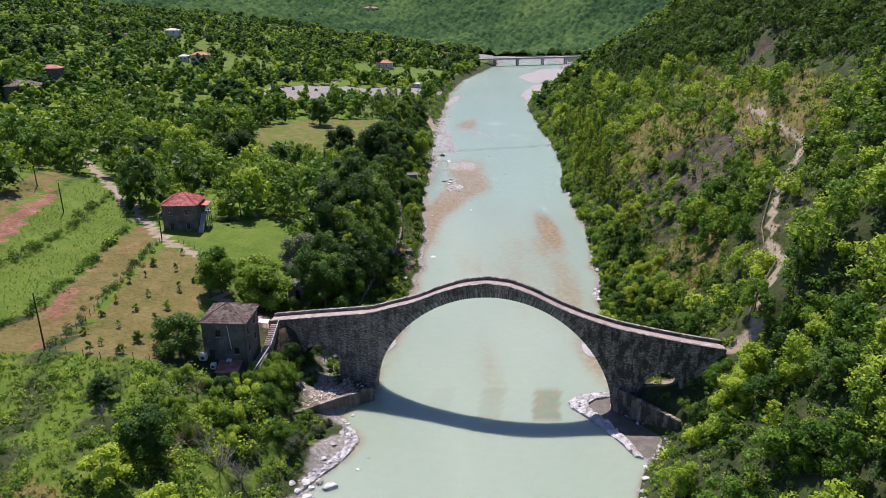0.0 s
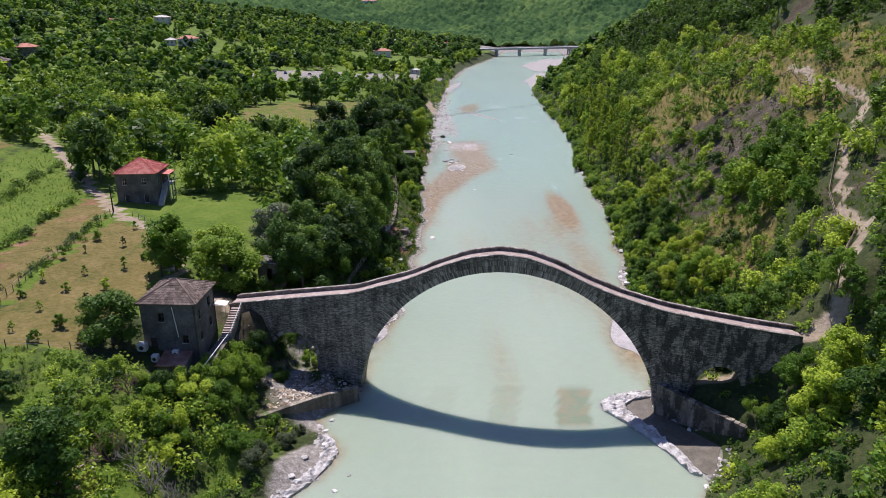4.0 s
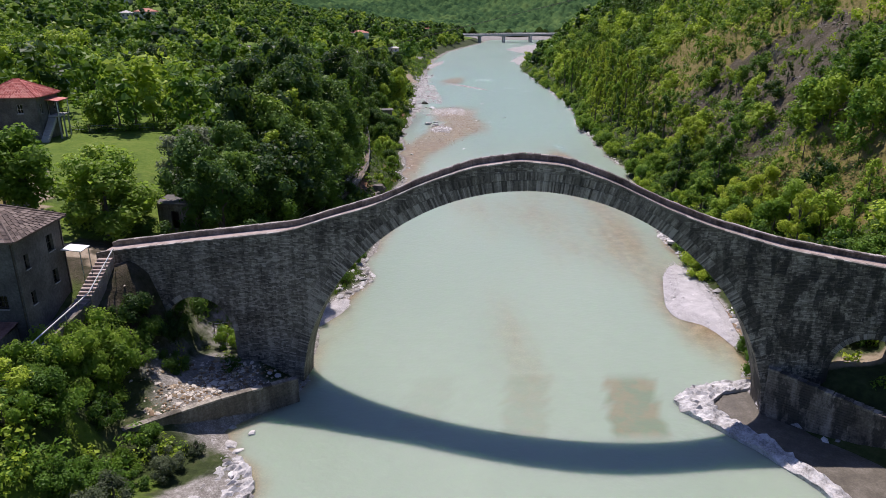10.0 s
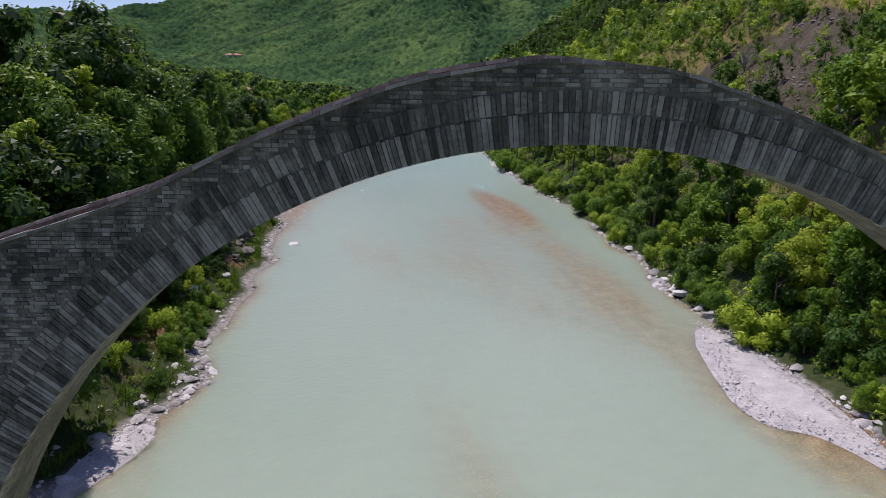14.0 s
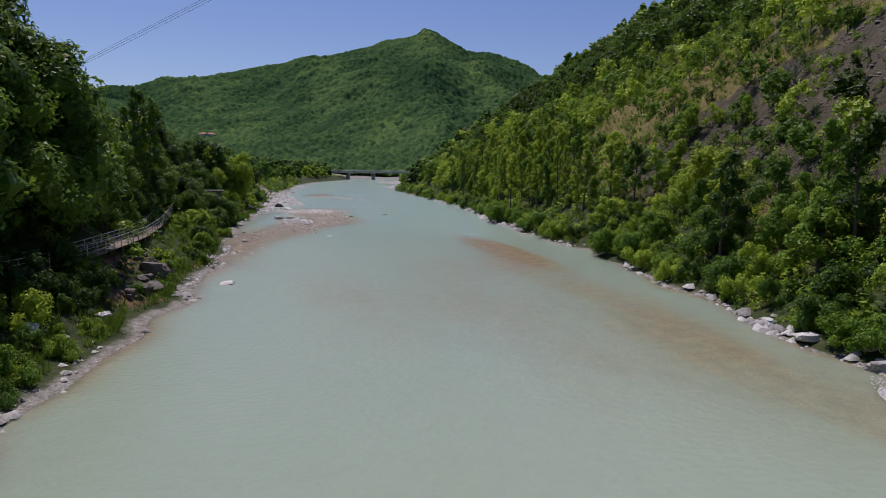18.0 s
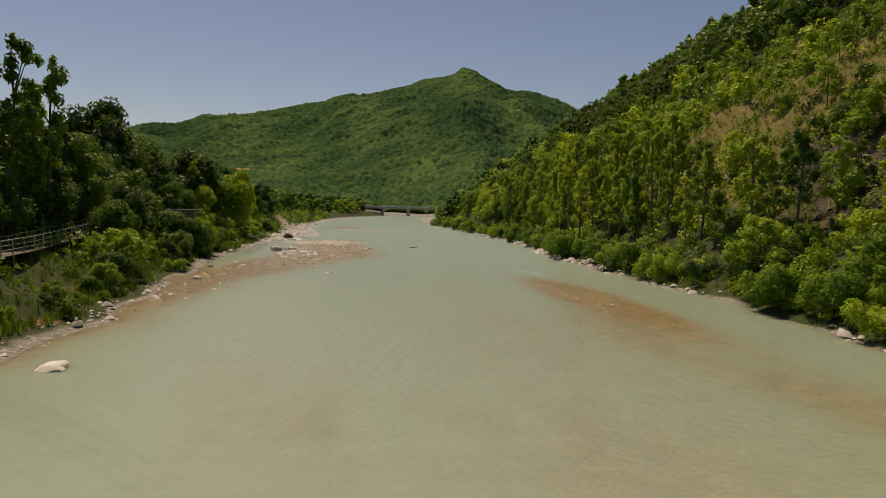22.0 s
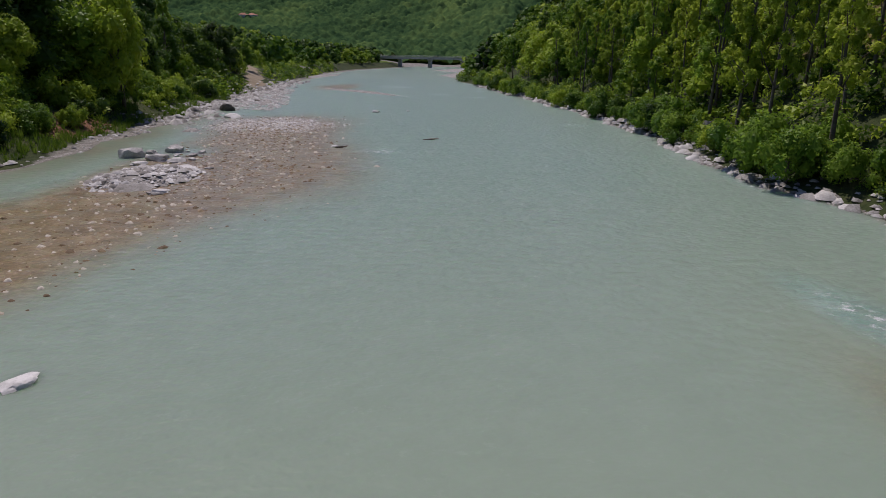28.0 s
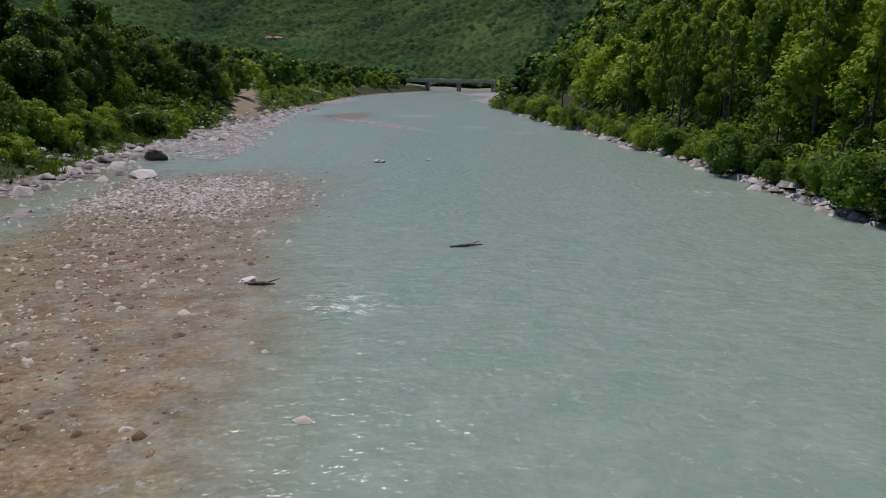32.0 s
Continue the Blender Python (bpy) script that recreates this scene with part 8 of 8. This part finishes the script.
def build_walkway():
    ob = thing("boardwalk", Matrix(), "timber walkway with a metal railing along the wooded river bank", "walkway")
    pts = [Vector(p) for p in WALK_LINE]
    seg = [(b - a).length for a, b in zip(pts, pts[1:])]
    total = sum(seg)

    def at(d):
        for (a, b), l in zip(zip(pts, pts[1:]), seg):
            if d <= l:
                return a.lerp(b, d / l), (b - a).normalized()
            d -= l
        return pts[-1], (pts[-1] - pts[-2]).normalized()
    n = 290
    step = total / n
    me_board = None
    for i in range(n):
        p, t = at((i + 0.5) * step)
        if me_board is None:
            bm = bmesh.new()
            box(bm, -0.9, 0.9, -step / 2 + 0.015, step / 2 - 0.015, -0.06, 0.0)
            me_board = bpy.data.meshes.new("plank")
            bm.to_mesh(me_board)
            bm.free()
            me_board.materials.append(TIMBER)
        q = piece("plank", me_board, ob)
        q.matrix_local = Matrix.Translation(p) @ Matrix.Rotation(math.atan2(t.y, t.x) - math.pi / 2, 4, "Z")
    side = {}
    for k in (-0.88, 0.88):
        posts = []
        m = int(total / 2.0)
        for i in range(m + 1):
            p, t = at(i * total / m)
            nrm = Vector((t.y, -t.x, 0))
            posts.append(p + nrm * k)
        me_post = None
        for p in posts:
            if me_post is None:
                bm = bmesh.new()
                tube(bm, (0, 0, -0.1), (0, 0, 1.1), 0.045, 0.045, 6)
                me_post = bpy.data.meshes.new("railing_post")
                bm.to_mesh(me_post)
                bm.free()
                me_post.materials.append(STEEL)
            q = piece("railing_post", me_post, ob)
            q.location = p
        for h in (0.4, 0.72, 1.08):
            bm = bmesh.new()
            for a, b in zip(posts, posts[1:]):
                tube(bm, a + Vector((0, 0, h)), b + Vector((0, 0, h)), 0.032 if h > 1 else 0.022, None, 6)
            part("rail", bm, STEEL, ob)
    for i in range(0, int(total / 3.0) + 1):
        p, t = at(min(total, i * 3.0))
        nrm = Vector((t.y, -t.x, 0))
        for k in (-0.7, 0.7):
            bm = bmesh.new()
            q = p + nrm * k
            tube(bm, q - Vector((0, 0, 0.06)), (q.x, q.y, min(p.z - 0.3, ground_one(q.x, q.y) - 0.3)), 0.08, 0.08, 6)
            part("support_post", bm, TIMBER, ob)


build_walkway()

# ---- poles, wires and fences ----


def pole(x, y, h, label, cross=False):
    ob = thing("utility_pole", Matrix.Translation((x, y, ground_one(x, y))), label, "utility pole", "utility poles")
    bm = bmesh.new()
    tube(bm, (0, 0, -0.4), (0, 0, h), 0.14, 0.09, 10)
    part("shaft", bm, DARKWOOD, ob)
    if cross:
        bm = bmesh.new()
        box(bm, -1.3, 1.3, -0.07, 0.07, h - 0.5, h - 0.36)
        part("crossarm", bm, TIMBER, ob)
    for k in (-1.1, 0, 1.1) if cross else (0,):
        bm = bmesh.new()
        bmesh.ops.create_cone(bm, cap_ends=True, segments=10, radius1=0.07, radius2=0.05, depth=0.22, matrix=Matrix.Translation((k, 0.0, h - (0.25 if cross else -0.1))))
        part("insulator", bm, WHITE, ob)
    return (x, y, ground_one(x, y) + h)


P1 = pole(-61.6, 94.9, 9.4, "tall dark wooden utility pole at the field fence")
P2 = pole(-43.9, 119.2, 8.6, "dark wooden utility pole between the orchard and the house")
P3 = pole(-87.6, 152.2, 7.0, "dark wooden utility pole on the green terrace")
P4 = pole(-101.1, 166.4, 7.0, "dark wooden utility pole on the upper field")
P5 = pole(-62.7, 145.0, 5.2, "short wooden utility pole beside the dirt road")
pole(-38.4, 219.6, 12.3, "tall twin-post power pole in the meadow", True)
pole(-36.2, 219.6, 12.3, "tall twin-post power pole in the meadow", True)


def wire(a, b, sag, label):
    cu = bpy.data.curves.new("power_line", "CURVE")
    cu.dimensions, cu.bevel_depth, cu.bevel_resolution = "3D", 0.014, 1
    sp = cu.splines.new("POLY")
    n = 24
    sp.points.add(n)
    for i in range(n + 1):
        k = i / n
        p = Vector(a).lerp(Vector(b), k)
        sp.points[i].co = (p.x, p.y, p.z - sag * 4 * k * (1 - k), 1)
    cu.materials.append(DARKWOOD)
    tagged(new("power_line", cu), label, "cable", "power lines")


for _a, _b in ((P1, P2), (P2, P5), (P3, P4), (P5, P3)):
    wire(_a, _b, 0.8, "thin dark overhead cable between wooden poles")
for _i, _k in enumerate((-0.9, 0.6, 2.2)):
    wire((-38.0 + _k, 219.0 - 2.6 * _i, 18.4 + 0.4 * _i), (76.0 + _k, 97.5 - 2.6 * _i, 49.8 + 0.4 * _i), 0.4, "high overhead power line crossing the river")


def fence(pts, step, h, label, rails=2, rail=0.014, wood_rail=False):
    ob = thing("field_fence", Matrix(), label, "fence")
    tops = []
    for (ax, ay), (bx, by) in zip(pts, pts[1:]):
        n = max(1, int(math.hypot(bx - ax, by - ay) / step))
        for i in range(n + 1):
            x, y = ax + (bx - ax) * i / n, ay + (by - ay) * i / n
            tops.append(Vector((x, y, ground_one(x, y))))
    me = None
    for p in tops:
        if me is None:
            bm = bmesh.new()
            tube(bm, (0, 0, -0.2), (0, 0, h), 0.055, 0.045, 6)
            me = bpy.data.meshes.new("post")
            bm.to_mesh(me)
            bm.free()
            me.materials.append(TIMBER)
        q = piece("post", me, ob)
        q.location = p
    for r in range(rails):
        z = Vector((0, 0, h * (0.45 + 0.45 * r)))
        for a, b in zip(tops, tops[1:]):
            if (b - a).length > 0.05:
                bm = bmesh.new()
                tube(bm, a + z, b + z, rail, None, 5 if wood_rail else 4)
                part("rail" if wood_rail else "wire", bm, TIMBER if wood_rail else STEEL, ob)


fence([(-61.0, 95.4), (-60.7, 107.5), (-61.0, 120.6), (-62.5, 136), (-62.4, 143)], 1.5, 1.25, "wooden post and wire fence between the orchard and the ploughed field")
fence([(-60.4, 94.1), (-52, 92.7), (-43.2, 95.0)], 2.2, 1.1, "wooden post and wire fence along the foot of the orchard")
fence([(-58.8, 144.2), (-54.2, 141.2), (-49.3, 137.8), (-44.2, 128.6)], 1.8, 1.0, "wire fence beside the dirt road")
fence([(-33, 173.4), (-49.2, 163.0), (-56.7, 160.3)], 2.0, 1.2, "low fence at the back of the lawn")
fence([(-28, 112.8), (-22.0, 113.2), (-17.0, 117), (-14.5, 122)], 1.5, 1.1, "metal mesh fence beside the bridge ramp")
fence([(49.4, 101.2), (52.6, 106.2), (55.6, 109.2), (58.1, 112), (59.3, 119), (61.6, 126.6), (67.2, 136.3), (71.8, 144.2)], 2.0, 1.0, "wooden handrail beside the hill path", 2, 0.06, True)
fence([(79.0, 152.5), (81.4, 157.4), (82.4, 166.8), (82.2, 181.8), (84.9, 197.6)], 2.0, 1.0, "wooden handrail beside the upper hill path", 2, 0.06, True)


def hedge(name, pts, label, w, h, seed):
    rng = np.random.default_rng(seed)
    xs, ys = [], []
    for (ax, ay), (bx, by) in zip(pts, pts[1:]):
        n = int(math.hypot(bx - ax, by - ay) / 0.9)
        k = rng.uniform(0, 1, n)
        xs.append(ax + (bx - ax) * k + rng.normal(0, w, n))
        ys.append(ay + (by - ay) * k + rng.normal(0, w, n))
    xs, ys = np.concatenate(xs), np.concatenate(ys)
    wood(name, label, templates(300 + seed, ["bush", "bush"], 110, 0.075, False), xs, ys, rng.uniform(0.5, 1.3, len(xs)) * h, np.clip(rng.normal(0.3, 0.2, len(xs)), 0, 1), rng, LEAF_WOOD, None, 0.1)


hedge("field_hedge", [(-72.2, 100), (-69.8, 105.5), (-70.1, 114), (-70.6, 133), (-72, 151.5)], "ragged green hedge between two fields", 0.5, 1.5, 1)
hedge("terrace_hedge", [(-86.2, 115), (-84.6, 122), (-82.1, 129.6), (-83, 147), (-84, 168.5)], "bushy green bank between the terraces", 0.8, 1.5, 2)
hedge("orchard_hedge", [(-61.6, 96), (-61.2, 107.5), (-61.5, 120.5), (-63.2, 136), (-62.9, 143.5)], "patchy green hedge along the orchard fence", 0.7, 1.2, 3)
hedge("lawn_hedge", [(-33, 174), (-49, 163.8), (-56.5, 161)], "dark clipped hedge behind the lawn", 0.35, 1.7, 4)


def dead_tree(x, y, h, seed, label, material):
    rng = random.Random(seed)
    ob = thing("dead_tree", Matrix.Translation((x, y, ground_one(x, y) - 0.2)), label, "dead tree")
    parts_ = []

    def limb(a, d, ln, r, depth):
        b = a + d * ln
        parts_.append(stick(a, b, r, r * 0.6, 5))
        if depth:
            for _ in range(3):
                e = (d + Vector((rng.uniform(-1, 1), rng.uniform(-1, 1), rng.uniform(-0.25, 0.7))) * 0.75).normalized()
                limb(a + d * ln * rng.uniform(0.45, 1.0), e, ln * rng.uniform(0.5, 0.8), r * 0.55, depth - 1)
    for _ in range(6):
        limb(Vector((0, 0, 0)), Vector((rng.uniform(-0.8, 0.8), rng.uniform(-0.8, 0.8), 1)).normalized(), h * 0.42, 0.018 * h, 3)
    piece("branch", quick_mesh("branch", *gather(parts_), [material]), ob)


PALE_TWIG = rough_surface("bleached_twigs", (0.16, 0.14, 0.125), (0.30, 0.27, 0.24), (0.45, 0.41, 0.37), 1.5, 14, 0.9, 0.3, 0.01)
PINK_TWIG = rough_surface("reddish_twigs", (0.15, 0.080, 0.07), (0.27, 0.155, 0.14), (0.40, 0.26, 0.24), 1.5, 14, 0.9, 0.3, 0.01)
for _i, (_x, _y, _h, _m, _lab) in enumerate((
        (*DEAD_BUSHES[0], PALE_TWIG, "bleached leafless bush on the overgrown slope"), (*DEAD_BUSHES[1], PALE_TWIG, "bleached leafless bush on the overgrown slope"), (*DEAD_BUSHES[2], PINK_TWIG, "dead bush with reddish twigs below the house"), (*DEAD_BUSHES[3], PALE_TWIG, "bleached leafless bush below the house"),
        (*DEAD_BUSHES[4], PINK_TWIG, "dead bush with reddish twigs on the slope"), (*DEAD_BUSHES[5], PALE_TWIG, "grey leafless bush on the grassy slope"), (43.4, 96.2, 4.6, PALE_TWIG, "bare pale tree against the bridge parapet"), (70, 190, 4.5, PALE_TWIG, "bare dead tree on the scree slope"), (58.5, 204, 4.5, PALE_TWIG, "bare dead tree on the slope"), (61, 150, 4.0, PALE_TWIG, "bare dead tree on the slope"))):
    dead_tree(_x, _y, _h, _i, _lab, _m)

# ---- the road bridge far upstream ----


def road_bridge():
    a, b = Vector((47.0, 797, 0)), Vector((165.0, 838, 0))
    ln = (b - a).length
    ob = thing("road_bridge", Matrix.Translation(a) @ Matrix.Rotation(math.atan2(b.y - a.y, b.x - a.x), 4, "Z"), "long concrete road bridge with a steel railing on round piers", "bridge")
    bm = bmesh.new()
    box(bm, -6, ln, 0, 8, 8.2, 8.9, 0.05)
    part("deck", bm, CONCRETE, ob)
    for y0, y1 in ((0.4, 1.0), (3.6, 4.4), (7.0, 7.6)):
        bm = bmesh.new()
        box(bm, -4, ln, y0, y1, 6.9, 8.2)
        part("girder", bm, CONCRETE, ob)
    for x in (14, 42, 74, 104):
        bm = bmesh.new()
        box(bm, x - 1.0, x + 1.0, -0.3, 8.3, 6.2, 6.9, 0.05)
        part("crosshead", bm, CONCRETE, ob)
        for y in (1.8, 6.2):
            bm = bmesh.new()
            tube(bm, (x, y, -2.5), (x, y, 6.2), 0.9, 0.9, 16)
            part("pier", bm, CONCRETE, ob)
    for y in (0.15, 7.85):
        bm = bmesh.new()
        for z in (9.35, 9.9):
            tube(bm, (-6, y, z), (ln, y, z), 0.07, 0.07, 6)
        rail = part("railing", bm, STEEL, ob)
        for i in range(41):
            bm = bmesh.new()
            x = -5.8 + (ln + 5.6) * i / 40
            box(bm, x - 0.06, x + 0.06, y - 0.06, y + 0.06, 8.9, 9.9)
            part("railing_post", bm, STEEL, rail)


road_bridge()


def parked_car(x, y, turn, paint, label):
    ob = thing("car", Matrix.Translation((x, y, ground_one(x, y))) @ Matrix.Rotation(radians(turn), 4, "Z"), label, "car", "parked cars")
    bm = bmesh.new()
    box(bm, -2.1, 2.1, -0.85, 0.85, 0.3, 0.85, 0.12)
    part("body", bm, paint, ob)
    bm = bmesh.new()
    r = bmesh.ops.create_cube(bm, size=1, matrix=Matrix.LocRotScale((-0.2, 0, 1.12), None, (2.3, 1.5, 0.56)))
    for v in r["verts"]:
        if v.co.z > 1.2:
            v.co.x = -0.2 + (v.co.x + 0.2) * 0.72
            v.co.y *= 0.85
    part("cabin", bm, DARKGLASS, ob)
    for wx in (-1.3, 1.3):
        for wy in (-0.8, 0.8):
            bm = bmesh.new()
            tube(bm, (wx, wy - 0.1, 0.32), (wx, wy + 0.1, 0.32), 0.32, 0.32, 14)
            part("wheel", bm, DARKWOOD, ob)


CAR_WHITE, CAR_GREY, CAR_BLUE = (rough_surface(n, tuple(v * 0.9 for v in c), c, tuple(v * 1.05 for v in c), 0.5, 5, 0.3, 0.02, 0.002) for n, c in (("white_car_paint", (0.7, 0.7, 0.7)), ("grey_car_paint", (0.2, 0.21, 0.22)), ("blue_car_paint", (0.05, 0.1, 0.25))))
for _i, (_x, _y) in enumerate(((-112, 462), (-106, 464), (-99, 463), (-92, 466), (-84, 464), (-75, 468), (-66, 465), (-58, 470))):
    parked_car(_x, _y, 80 + 9 * (_i % 3), (CAR_WHITE, CAR_GREY, CAR_BLUE)[_i % 3], ("white", "grey", "blue")[_i % 3] + " car parked on the gravel yard")
